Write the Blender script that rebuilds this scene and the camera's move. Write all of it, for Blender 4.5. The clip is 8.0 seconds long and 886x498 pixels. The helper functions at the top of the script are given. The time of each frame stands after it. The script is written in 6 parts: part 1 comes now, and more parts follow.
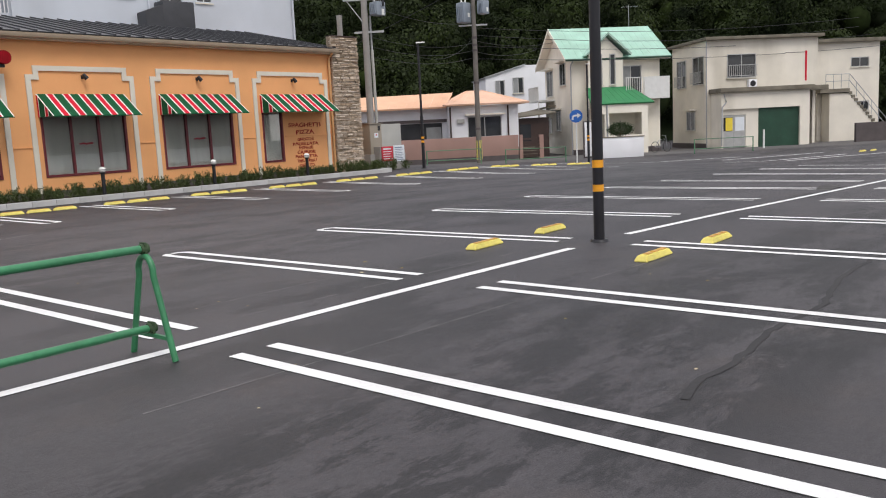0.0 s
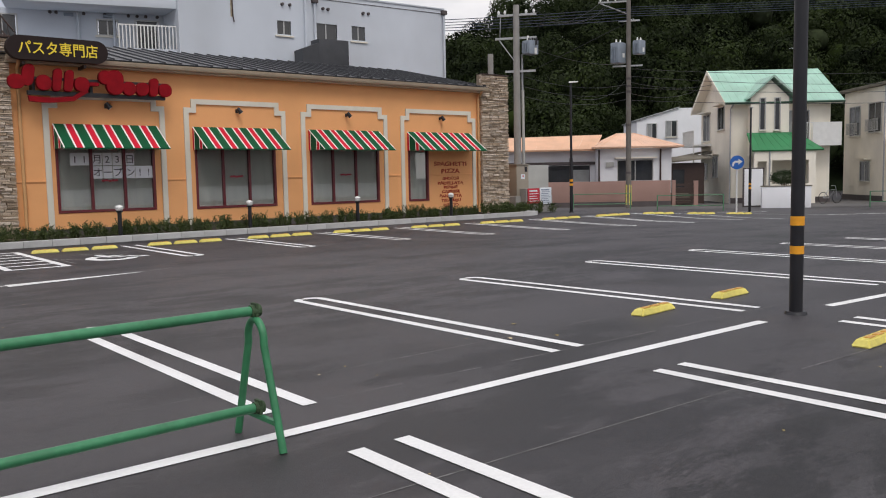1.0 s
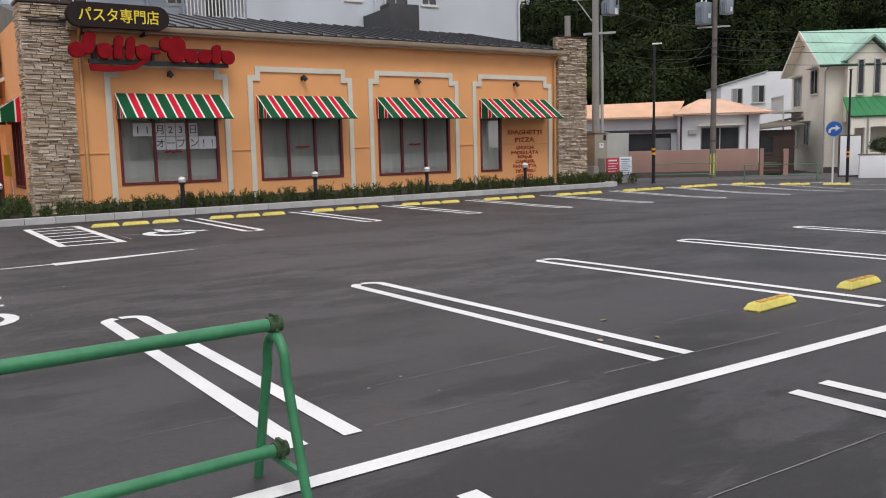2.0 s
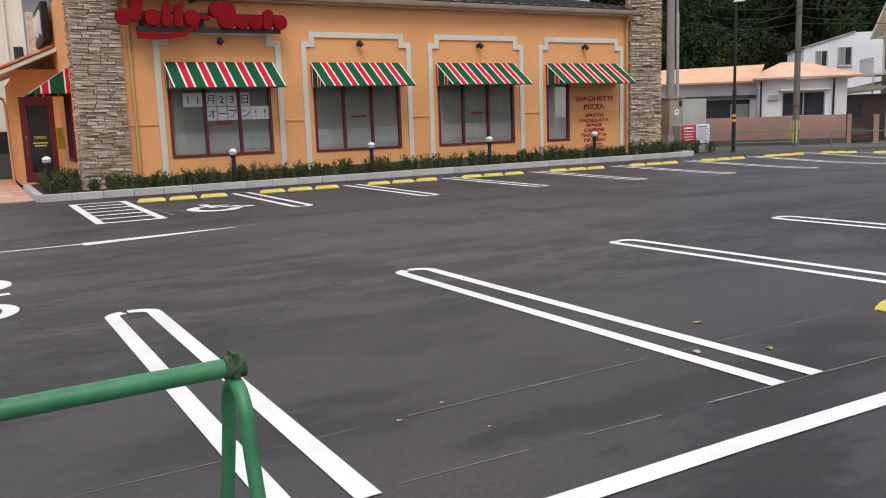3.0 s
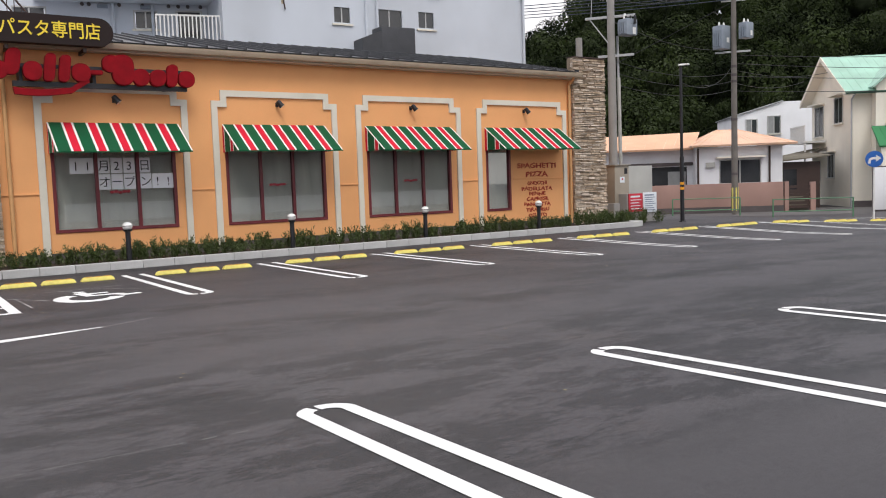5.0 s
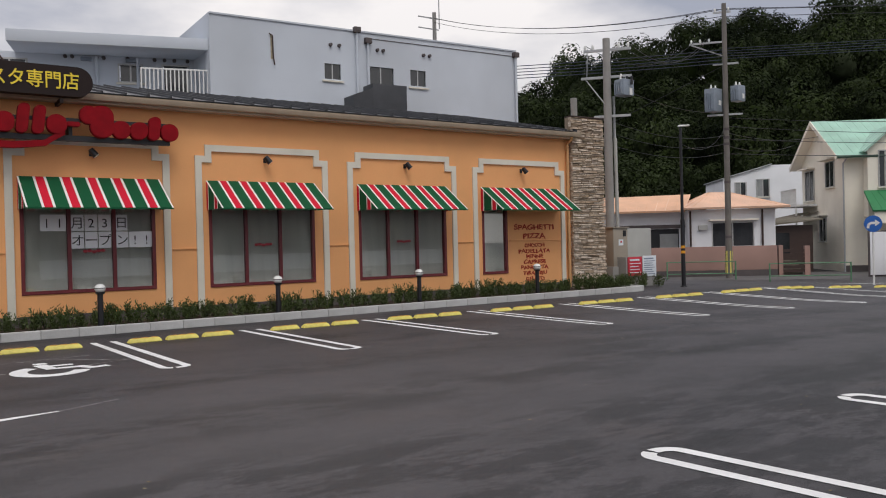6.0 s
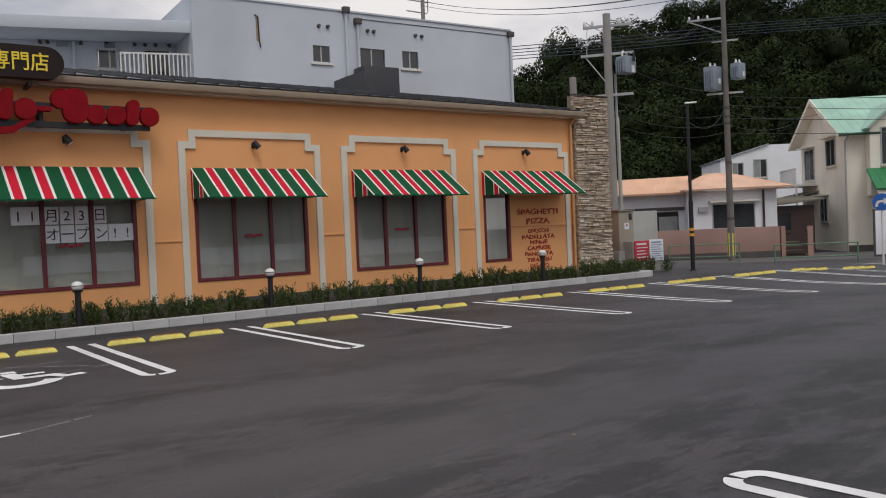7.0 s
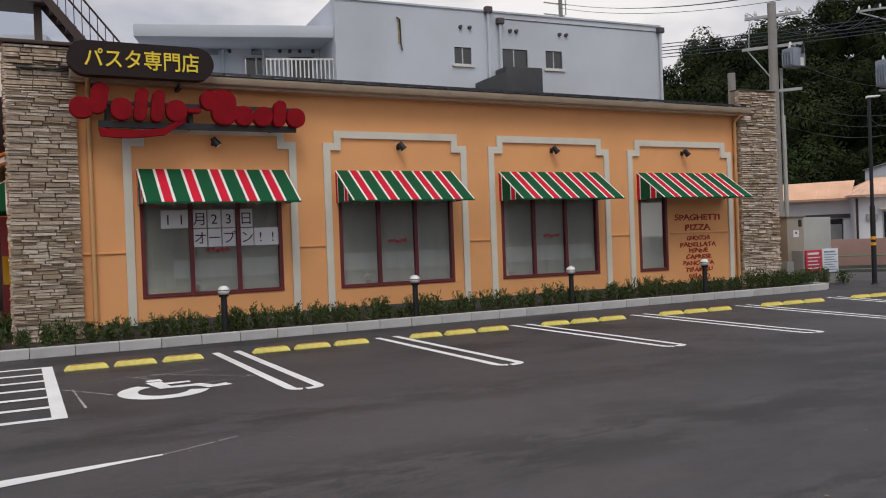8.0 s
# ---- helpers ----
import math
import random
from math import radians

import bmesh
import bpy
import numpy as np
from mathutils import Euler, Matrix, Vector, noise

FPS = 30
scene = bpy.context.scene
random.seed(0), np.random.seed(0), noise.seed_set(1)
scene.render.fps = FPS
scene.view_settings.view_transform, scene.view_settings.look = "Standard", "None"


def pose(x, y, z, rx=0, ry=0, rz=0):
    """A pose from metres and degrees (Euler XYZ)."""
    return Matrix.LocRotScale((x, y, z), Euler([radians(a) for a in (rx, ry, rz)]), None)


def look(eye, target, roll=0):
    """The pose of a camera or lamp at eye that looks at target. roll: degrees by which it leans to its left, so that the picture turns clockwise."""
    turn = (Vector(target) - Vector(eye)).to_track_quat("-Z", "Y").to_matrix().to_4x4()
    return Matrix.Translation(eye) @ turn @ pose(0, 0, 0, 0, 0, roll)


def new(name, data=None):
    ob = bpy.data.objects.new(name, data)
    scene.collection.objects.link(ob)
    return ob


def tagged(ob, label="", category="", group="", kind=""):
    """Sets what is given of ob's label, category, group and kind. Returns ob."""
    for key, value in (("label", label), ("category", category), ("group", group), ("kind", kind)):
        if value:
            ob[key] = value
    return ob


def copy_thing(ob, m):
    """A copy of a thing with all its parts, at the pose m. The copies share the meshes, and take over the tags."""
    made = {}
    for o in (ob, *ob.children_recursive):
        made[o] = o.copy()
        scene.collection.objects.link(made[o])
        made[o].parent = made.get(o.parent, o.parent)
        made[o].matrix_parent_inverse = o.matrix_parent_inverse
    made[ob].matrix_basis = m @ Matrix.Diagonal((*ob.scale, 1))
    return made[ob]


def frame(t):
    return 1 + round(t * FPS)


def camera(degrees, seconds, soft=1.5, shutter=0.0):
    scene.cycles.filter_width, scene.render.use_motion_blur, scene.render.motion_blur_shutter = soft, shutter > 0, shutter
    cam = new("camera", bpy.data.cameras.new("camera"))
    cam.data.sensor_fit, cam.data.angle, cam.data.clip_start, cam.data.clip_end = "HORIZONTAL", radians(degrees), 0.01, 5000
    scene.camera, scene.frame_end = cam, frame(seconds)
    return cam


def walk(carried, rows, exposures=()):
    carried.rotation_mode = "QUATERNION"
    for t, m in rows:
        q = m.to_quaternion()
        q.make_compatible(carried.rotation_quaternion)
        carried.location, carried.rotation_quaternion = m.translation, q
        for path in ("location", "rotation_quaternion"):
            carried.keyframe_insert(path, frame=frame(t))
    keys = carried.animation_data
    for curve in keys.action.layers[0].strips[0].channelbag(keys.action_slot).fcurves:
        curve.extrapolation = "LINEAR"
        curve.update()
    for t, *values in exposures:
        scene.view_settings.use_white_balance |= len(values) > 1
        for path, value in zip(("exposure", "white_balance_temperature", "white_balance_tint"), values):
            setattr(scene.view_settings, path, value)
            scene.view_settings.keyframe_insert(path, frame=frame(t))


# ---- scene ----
cam = camera(56.5, 8.0, soft=1.05)
PATH = [
    (0, (0.124, 0.094, 1.397), (1.614, 1.398, 1.113), -2.8),
    (0.5, (0.487, 0.536, 1.451), (1.77, 2.054, 1.235), -1.9),
    (1, (0.876, 1.052, 1.43), (2.137, 2.595, 1.253), -1.1),
    (1.5, (1.26, 1.504, 1.406), (2.471, 3.077, 1.159), -1.2),
    (2, (1.585, 1.97, 1.428), (2.7, 3.612, 1.182), -1.4),
    (2.2, (1.714, 2.153, 1.415), (2.786, 3.825, 1.179), -1.3),
    (3.3, (2.471, 3.16, 1.376), (3.405, 4.898, 1.048), -2.3),
    (3.5, (2.566, 3.321, 1.398), (3.475, 5.073, 1.077), -2.4),
    (4, (2.904, 3.816, 1.374), (3.884, 5.534, 1.073), -2.8),
    (4.5, (3.239, 4.314, 1.394), (4.331, 5.97, 1.139), -2.3),
    (5, (3.51, 4.874, 1.4), (4.633, 6.521, 1.243), -2.0),
    (6.3, (3.999, 6.172, 1.486), (5.166, 7.795, 1.479), -1.3),
    (6.5, (4.082, 6.356, 1.48), (5.25, 7.979, 1.463), -1.6),
    (7, (4.307, 6.898, 1.469), (5.489, 8.511, 1.422), -2.5),
    (7.5, (4.431, 7.416, 1.455), (5.525, 9.09, 1.398), -2.3),
    (8, (4.53, 7.968, 1.45), (5.446, 9.746, 1.434), -2.1),
]
walk(cam, [(t, look(eye, target, roll)) for t, eye, target, roll in PATH],
     exposures=[(0, 0.48), (0.5, 0.36), (1, 0.22), (1.5, 0.22), (2, 0.28), (3.5, 0.40), (4, 0.41), (4.5, 0.51), (5, 0.57), (5.2, 0.52), (6.3, -0.08), (7, -0.11), (7.5, -0.03), (8, -0.01)])

# ---------------------------------------------------------------- world and light
world = bpy.data.worlds.new("overcast_sky")
scene.world = world
world.use_nodes = True
wn, wl = world.node_tree.nodes, world.node_tree.links
wn.clear()
w_out = wn.new("ShaderNodeOutputWorld")
w_bg = wn.new("ShaderNodeBackground")
w_sky = wn.new("ShaderNodeTexSky")
w_sky.sky_type, w_sky.sun_disc = "NISHITA", False
w_sky.sun_elevation, w_sky.sun_rotation = radians(54), radians(200)
w_co = wn.new("ShaderNodeTexCoord")
w_map = wn.new("ShaderNodeMapping")
w_map.inputs["Scale"].default_value = (1.0, 1.0, 2.6)
w_map.inputs["Location"].default_value = (0.35, 0.2, 0.1)
w_noise = wn.new("ShaderNodeTexNoise")
w_noise.inputs["Scale"].default_value, w_noise.inputs["Detail"].default_value = 2.4, 7
w_noise.inputs["Roughness"].default_value = 0.5
w_ramp = wn.new("ShaderNodeValToRGB")
w_ramp.color_ramp.elements[0].position, w_ramp.color_ramp.elements[0].color = 0.41, (3.9, 4.05, 4.8, 1)
w_ramp.color_ramp.elements[1].position, w_ramp.color_ramp.elements[1].color = 0.62, (10.0, 9.5, 9.3, 1)
w_mix = wn.new("ShaderNodeMix")
w_mix.data_type = "RGBA"
w_mix.inputs["Factor"].default_value = 0.9
wl.new(w_co.outputs["Generated"], w_map.inputs["Vector"])
wl.new(w_map.outputs["Vector"], w_noise.inputs["Vector"])
wl.new(w_noise.outputs["Fac"], w_ramp.inputs["Fac"])
wl.new(w_sky.outputs["Color"], w_mix.inputs["A"])
# an overcast sky is brighter overhead than at the horizon
w_sep = wn.new("ShaderNodeSeparateXYZ")
w_up = wn.new("ShaderNodeMapRange")
w_up.inputs["To Min"].default_value, w_up.inputs["To Max"].default_value = 0.82, 1.5
w_lit = wn.new("ShaderNodeVectorMath")
w_lit.operation = "SCALE"
wl.new(w_co.outputs["Generated"], w_sep.inputs["Vector"])
wl.new(w_sep.outputs["Z"], w_up.inputs["Value"])
wl.new(w_ramp.outputs["Color"], w_lit.inputs[0])
wl.new(w_up.outputs["Result"], w_lit.inputs["Scale"])
wl.new(w_lit.outputs["Vector"], w_mix.inputs["B"])
wl.new(w_mix.outputs["Result"], w_bg.inputs["Color"])
w_bg.inputs["Strength"].default_value = 0.1
wl.new(w_bg.outputs["Background"], w_out.inputs["Surface"])

sun_data = bpy.data.lights.new("sun", "SUN")
sun_data.energy, sun_data.angle, sun_data.color = 1.0, radians(24), (1.0, 0.96, 0.9)
sun = new("sun", sun_data)
sun.matrix_world = look((0, 0, 60), (15, 41, 0))


# ---------------------------------------------------------------- helpers
def part(name, bm, material, parent=None, label=""):
    me = bpy.data.meshes.new(name)
    bm.to_mesh(me)
    bm.free()
    me.polygons.foreach_set("use_smooth", [True] * len(me.polygons))
    me.set_sharp_from_angle(angle=radians(38))
    if material:
        me.materials.append(material)
    ob = new(name, me)
    if parent:
        ob.parent = parent
    if label:
        ob["label"] = label
    return ob


def thing(name, m, label, category, group="", kind=""):
    ob = new(name)
    ob.empty_display_size = 0.3
    ob.matrix_world = m
    return tagged(ob, label, category, group, kind)


def piece(name, mesh, parent, loc, rot=(0, 0, 0), scale=(1, 1, 1)):
    ob = new(name, mesh)
    ob.parent = parent
    ob.location, ob.rotation_euler, ob.scale = loc, rot, scale
    return ob


def box(bm, x0, x1, y0, y1, z0, z1, m=None, bevel=0.0):
    r = bmesh.ops.create_cube(bm, size=1)
    vs = r["verts"]
    t = Matrix.Translation(((x0 + x1) / 2, (y0 + y1) / 2, (z0 + z1) / 2)) @ Matrix.Diagonal((x1 - x0, y1 - y0, z1 - z0, 1))
    bmesh.ops.transform(bm, matrix=(m @ t) if m else t, verts=vs)
    if bevel:
        es = list({e for v in vs for e in v.link_edges})
        bmesh.ops.bevel(bm, geom=es, offset=bevel, segments=2, affect="EDGES", profile=0.6)
    return bm


def B(*a, **k):
    return box(bmesh.new(), *a, **k)


def cyl(bm, a, b, r0, r1=None, n=16, caps=True):
    a, b = Vector(a), Vector(b)
    r1 = r0 if r1 is None else r1
    d = b - a
    m = Matrix.Translation((a + b) / 2) @ d.to_track_quat("Z", "Y").to_matrix().to_4x4()
    bmesh.ops.create_cone(bm, cap_ends=caps, segments=n, radius1=r0, radius2=r1, depth=d.length, matrix=m)
    return bm


def tube(bm, pts, r, n=8, ends=True):
    pts = [Vector(p) for p in pts]
    rings = []
    for i, p in enumerate(pts):
        d = (pts[min(i + 1, len(pts) - 1)] - pts[max(i - 1, 0)]).normalized()
        q = d.to_track_quat("Z", "Y")
        rings.append([bm.verts.new(p + q @ Vector((r * math.cos(2 * math.pi * k / n), r * math.sin(2 * math.pi * k / n), 0))) for k in range(n)])
    for a, b in zip(rings, rings[1:]):
        for k in range(n):
            bm.faces.new((a[k], a[(k + 1) % n], b[(k + 1) % n], b[k]))
    if ends:
        bm.faces.new(list(reversed(rings[0])))
        bm.faces.new(rings[-1])
    return bm


def ball(bm, c, r, u=16, v=10, scale=(1, 1, 1)):
    bmesh.ops.create_uvsphere(bm, u_segments=u, v_segments=v, radius=r, matrix=Matrix.Translation(c) @ Matrix.Diagonal((*scale, 1)))
    return bm


def prism(bm, outline, y0, y1, m=None):
    """An outline in the x-z plane, drawn out from y0 to y1."""
    a = [bm.verts.new((x, y0, z)) for x, z in outline]
    b = [bm.verts.new((x, y1, z)) for x, z in outline]
    n = len(outline)
    fs = [bm.faces.new(a), bm.faces.new(list(reversed(b)))]
    for k in range(n):
        fs.append(bm.faces.new((a[k], b[k], b[(k + 1) % n], a[(k + 1) % n])))
    bmesh.ops.recalc_face_normals(bm, faces=fs)
    if m:
        bmesh.ops.transform(bm, matrix=m, verts=a + b)
    return bm


def hexa(bm, corners):
    """A solid from eight corners: four below, four above, in the same order round."""
    v = [bm.verts.new(c) for c in corners]
    fs = [bm.faces.new([v[i] for i in f]) for f in ((3, 2, 1, 0), (4, 5, 6, 7), (0, 1, 5, 4), (1, 2, 6, 5), (2, 3, 7, 6), (3, 0, 4, 7))]
    bmesh.ops.recalc_face_normals(bm, faces=fs)
    return bm


def panel(bm, x0, x1, z0, z1, y0, y1, openings=(), m=None):
    """A wall from x0 to x1 and z0 to z1 with openings (x0, x1, z0, z1) right through it, as one closed skin."""
    xs = sorted({x0, x1, *[o[0] for o in openings], *[o[1] for o in openings]})
    zs = sorted({z0, z1, *[o[2] for o in openings], *[o[3] for o in openings]})
    nx, nz = len(xs) - 1, len(zs) - 1
    solid = {(i, j): not any(o[0] - 1e-6 <= xs[i] and xs[i + 1] <= o[1] + 1e-6 and o[2] - 1e-6 <= zs[j] and zs[j + 1] <= o[3] + 1e-6 for o in openings) for i in range(nx) for j in range(nz)}
    made = {}

    def vert(i, j, k):
        if (i, j, k) not in made:
            co = Vector((xs[i], (y0, y1)[k], zs[j]))
            made[i, j, k] = bm.verts.new(m @ co if m else co)
        return made[i, j, k]
    faces = []
    for (i, j), full in solid.items():
        if not full:
            continue
        for k in (0, 1):
            faces.append(bm.faces.new((vert(i, j, k), vert(i + 1, j, k), vert(i + 1, j + 1, k), vert(i, j + 1, k))))
        for di, dj, p, q in ((-1, 0, (i, j), (i, j + 1)), (1, 0, (i + 1, j), (i + 1, j + 1)), (0, -1, (i, j), (i + 1, j)), (0, 1, (i, j + 1), (i + 1, j + 1))):
            if not solid.get((i + di, j + dj), False):
                faces.append(bm.faces.new((vert(*p, 0), vert(*q, 0), vert(*q, 1), vert(*p, 1))))
    bmesh.ops.recalc_face_normals(bm, faces=faces)
    return bm


SIDE = pose(0, 0, 0, 0, 0, 90) @ Matrix.Diagonal((1, -1, 1, 1))  # x becomes depth, y becomes x


# ---------------------------------------------------------------- materials
def mat(name, base, rough=0.7, var=0.12, scale=3.0, fine=60.0, bump=0.1, metal=0.0, stain=0.0, tint=None, island=0.0, spec=0.5, streak=False, dist=0.01):
    m = bpy.data.materials.new(name)
    m.use_nodes = True
    n, l = m.node_tree.nodes, m.node_tree.links
    p = n["Principled BSDF"]
    p.inputs["Roughness"].default_value, p.inputs["Metallic"].default_value = rough, metal
    p.inputs["Specular IOR Level"].default_value = spec
    co = n.new("ShaderNodeTexCoord")
    big, small = n.new("ShaderNodeTexNoise"), n.new("ShaderNodeTexNoise")
    big.inputs["Scale"].default_value, big.inputs["Detail"].default_value = scale, 5
    small.inputs["Scale"].default_value, small.inputs["Detail"].default_value = fine, 3
    vec = co.outputs["Object"]
    if streak:
        mp = n.new("ShaderNodeMapping")
        mp.inputs["Scale"].default_value = (1, 1, 0.14)
        l.new(vec, mp.inputs["Vector"])
        l.new(mp.outputs["Vector"], big.inputs["Vector"])
    else:
        l.new(vec, big.inputs["Vector"])
    l.new(vec, small.inputs["Vector"])

    def scaled(col, k):
        return (*[min(1.0, c * k) for c in col], 1)
    ramp = n.new("ShaderNodeValToRGB")
    ramp.color_ramp.elements[0].position, ramp.color_ramp.elements[1].position = 0.3, 0.7
    ramp.color_ramp.elements[0].color, ramp.color_ramp.elements[1].color = scaled(base, 1 - var), scaled(tint or base, 1 + var)
    l.new(big.outputs["Fac"], ramp.inputs["Fac"])
    mx = n.new("ShaderNodeMix")
    mx.data_type, mx.blend_type = "RGBA", "MULTIPLY"
    mx.inputs["Factor"].default_value = 1.0
    r2 = n.new("ShaderNodeValToRGB")
    r2.color_ramp.elements[0].position, r2.color_ramp.elements[1].position = 0.35, 0.65
    r2.color_ramp.elements[0].color, r2.color_ramp.elements[1].color = (1 - var * 0.8,) * 3 + (1,), (1, 1, 1, 1)
    l.new(small.outputs["Fac"], r2.inputs["Fac"])
    l.new(ramp.outputs["Color"], mx.inputs["A"])
    l.new(r2.outputs["Color"], mx.inputs["B"])
    last = mx.outputs["Result"]
    if stain:
        st = n.new("ShaderNodeTexNoise")
        st.inputs["Scale"].default_value, st.inputs["Detail"].default_value = scale * 0.5, 8
        mp2 = n.new("ShaderNodeMapping")
        mp2.inputs["Scale"].default_value, mp2.inputs["Location"].default_value = (1, 1, 0.18), (3, 7, 1)
        l.new(vec, mp2.inputs["Vector"])
        l.new(mp2.outputs["Vector"], st.inputs["Vector"])
        r3 = n.new("ShaderNodeValToRGB")
        r3.color_ramp.elements[0].position, r3.color_ramp.elements[1].position = 0.5, 0.72
        r3.color_ramp.elements[0].color, r3.color_ramp.elements[1].color = (1, 1, 1, 1), (1 - stain, 1 - stain * 1.05, 1 - stain * 1.15, 1)
        l.new(st.outputs["Fac"], r3.inputs["Fac"])
        m3 = n.new("ShaderNodeMix")
        m3.data_type, m3.blend_type = "RGBA", "MULTIPLY"
        m3.inputs["Factor"].default_value = 1.0
        l.new(last, m3.inputs["A"])
        l.new(r3.outputs["Color"], m3.inputs["B"])
        last = m3.outputs["Result"]
    if island:
        src = n.new("ShaderNodeObjectInfo").outputs["Random"] if island > 0 else n.new("ShaderNodeNewGeometry").outputs["Random Per Island"]
        hv = n.new("ShaderNodeHueSaturation")
        mr = n.new("ShaderNodeMapRange")
        mr.inputs["To Min"].default_value, mr.inputs["To Max"].default_value = 1 - abs(island), 1 + abs(island)
        l.new(src, mr.inputs["Value"])
        l.new(mr.outputs["Result"], hv.inputs["Value"])
        mr2 = n.new("ShaderNodeMapRange")
        mr2.inputs["To Min"].default_value, mr2.inputs["To Max"].default_value = 1.25, 0.7
        l.new(src, mr2.inputs["Value"])
        l.new(mr2.outputs["Result"], hv.inputs["Saturation"])
        l.new(last, hv.inputs["Color"])
        last = hv.outputs["Color"]
    l.new(last, p.inputs["Base Color"])
    if bump:
        bp = n.new("ShaderNodeBump")
        bp.inputs["Strength"].default_value, bp.inputs["Distance"].default_value = bump, dist
        l.new(small.outputs["Fac"], bp.inputs["Height"])
        l.new(bp.outputs["Normal"], p.inputs["Normal"])
    rr = n.new("ShaderNodeMapRange")
    rr.inputs["To Min"].default_value, rr.inputs["To Max"].default_value = max(0.02, rough - 0.12), min(1.0, rough + 0.1)
    l.new(big.outputs["Fac"], rr.inputs["Value"])
    l.new(rr.outputs["Result"], p.inputs["Roughness"])
    return m


def asphalt_material():
    m = bpy.data.materials.new("asphalt")
    m.use_nodes = True
    n, l = m.node_tree.nodes, m.node_tree.links
    p = n["Principled BSDF"]
    co = n.new("ShaderNodeTexCoord").outputs["Object"]

    def noise_at(scale, detail, rough=0.55, sc=(1, 1, 1), rot=0.0, loc=(0, 0, 0)):
        mp = n.new("ShaderNodeMapping")
        mp.inputs["Scale"].default_value, mp.inputs["Rotation"].default_value, mp.inputs["Location"].default_value = sc, (0, 0, rot), loc
        t = n.new("ShaderNodeTexNoise")
        t.inputs["Scale"].default_value, t.inputs["Detail"].default_value, t.inputs["Roughness"].default_value = scale, detail, rough
        l.new(co, mp.inputs["Vector"])
        l.new(mp.outputs["Vector"], t.inputs["Vector"])
        return t.outputs["Fac"]

    def ramp(src, p0, p1, c0, c1):
        r = n.new("ShaderNodeValToRGB")
        r.color_ramp.elements[0].position, r.color_ramp.elements[1].position = p0, p1
        r.color_ramp.elements[0].color, r.color_ramp.elements[1].color = (*c0, 1), (*c1, 1)
        l.new(src, r.inputs["Fac"])
        return r.outputs["Color"]

    def mul(a, b, fac=1.0):
        x = n.new("ShaderNodeMix")
        x.data_type, x.blend_type = "RGBA", "MULTIPLY"
        x.inputs["Factor"].default_value = fac
        l.new(a, x.inputs["A"])
        l.new(b, x.inputs["B"])
        return x.outputs["Result"]
    base = ramp(noise_at(0.22, 5), 0.3, 0.7, (0.041, 0.0373, 0.0407), (0.057, 0.0522, 0.0563))
    lanes = ramp(noise_at(0.5, 4, sc=(0.12, 1.4, 1)), 0.35, 0.65, (0.76, 0.76, 0.76), (1.08, 1.08, 1.08))
    # dark tyre scuffs and damp stains, in ragged patches
    scuff = ramp(noise_at(0.85, 10, 0.72, sc=(0.4, 1, 1), rot=-0.08, loc=(2.0, 1.0, 0)), 0.50, 0.55, (1, 1, 1), (0.38, 0.38, 0.39))
    where = ramp(noise_at(0.2, 3, loc=(5.2, 3.1, 0)), 0.42, 0.56, (0, 0, 0), (1, 1, 1))
    mx = n.new("ShaderNodeMix")
    mx.data_type = "RGBA"
    l.new(where, mx.inputs["Factor"])
    mx.inputs["A"].default_value = (1, 1, 1, 1)
    l.new(scuff, mx.inputs["B"])
    grit_f = noise_at(120, 3, 0.7)
    grit = ramp(grit_f, 0.32, 0.70, (0.38, 0.38, 0.38), (1.65, 1.65, 1.65))
    coarse = ramp(noise_at(22, 4, 0.65), 0.3, 0.7, (0.72, 0.72, 0.72), (1.22, 1.22, 1.22))
    dust = ramp(noise_at(0.9, 6, 0.65, loc=(9, 4, 0)), 0.6, 0.8, (1, 1, 1), (1.28, 1.24, 1.2))
    # long dark bands left by turning wheels
    sep = n.new("ShaderNodeSeparateXYZ")
    l.new(co, sep.inputs["Vector"])
    band_w = None
    for lo, hi in ((7.8, 11.2), (12.2, 13.3), (1.3, 3.5), (14.6, 15.4)):
        a, b2 = n.new("ShaderNodeMapRange"), n.new("ShaderNodeMapRange")
        for node, e0, e1 in ((a, lo - 0.4, lo + 0.4), (b2, hi + 0.4, hi - 0.4)):
            node.interpolation_type = "SMOOTHSTEP"
            node.inputs["From Min"].default_value, node.inputs["From Max"].default_value = e0, e1
            l.new(sep.outputs["Y"], node.inputs["Value"])
        pr = n.new("ShaderNodeMath")
        pr.operation = "MULTIPLY"
        l.new(a.outputs["Result"], pr.inputs[0])
        l.new(b2.outputs["Result"], pr.inputs[1])
        if band_w is None:
            band_w = pr.outputs["Value"]
        else:
            ad = n.new("ShaderNodeMath")
            ad.operation = "MAXIMUM"
            l.new(band_w, ad.inputs[0])
            l.new(pr.outputs["Value"], ad.inputs[1])
            band_w = ad.outputs["Value"]
    streaks = ramp(noise_at(1.9, 13, 0.84, sc=(0.4, 1, 1), rot=-0.05, loc=(7, 2, 0)), 0.487, 0.508, (1.06, 1.06, 1.06), (0.34, 0.34, 0.35))
    mx3 = n.new("ShaderNodeMix")
    mx3.data_type = "RGBA"
    l.new(band_w, mx3.inputs["Factor"])
    mx3.inputs["A"].default_value = (1, 1, 1, 1)
    l.new(streaks, mx3.inputs["B"])
    fleck = ramp(noise_at(7.5, 7, 0.7, sc=(0.55, 1, 1), loc=(1, 8, 0)), 0.56, 0.64, (1, 1, 1), (0.6, 0.6, 0.6))
    where2 = ramp(noise_at(0.45, 4, loc=(3.7, 6.6, 0)), 0.46, 0.60, (0, 0, 0), (1, 1, 1))
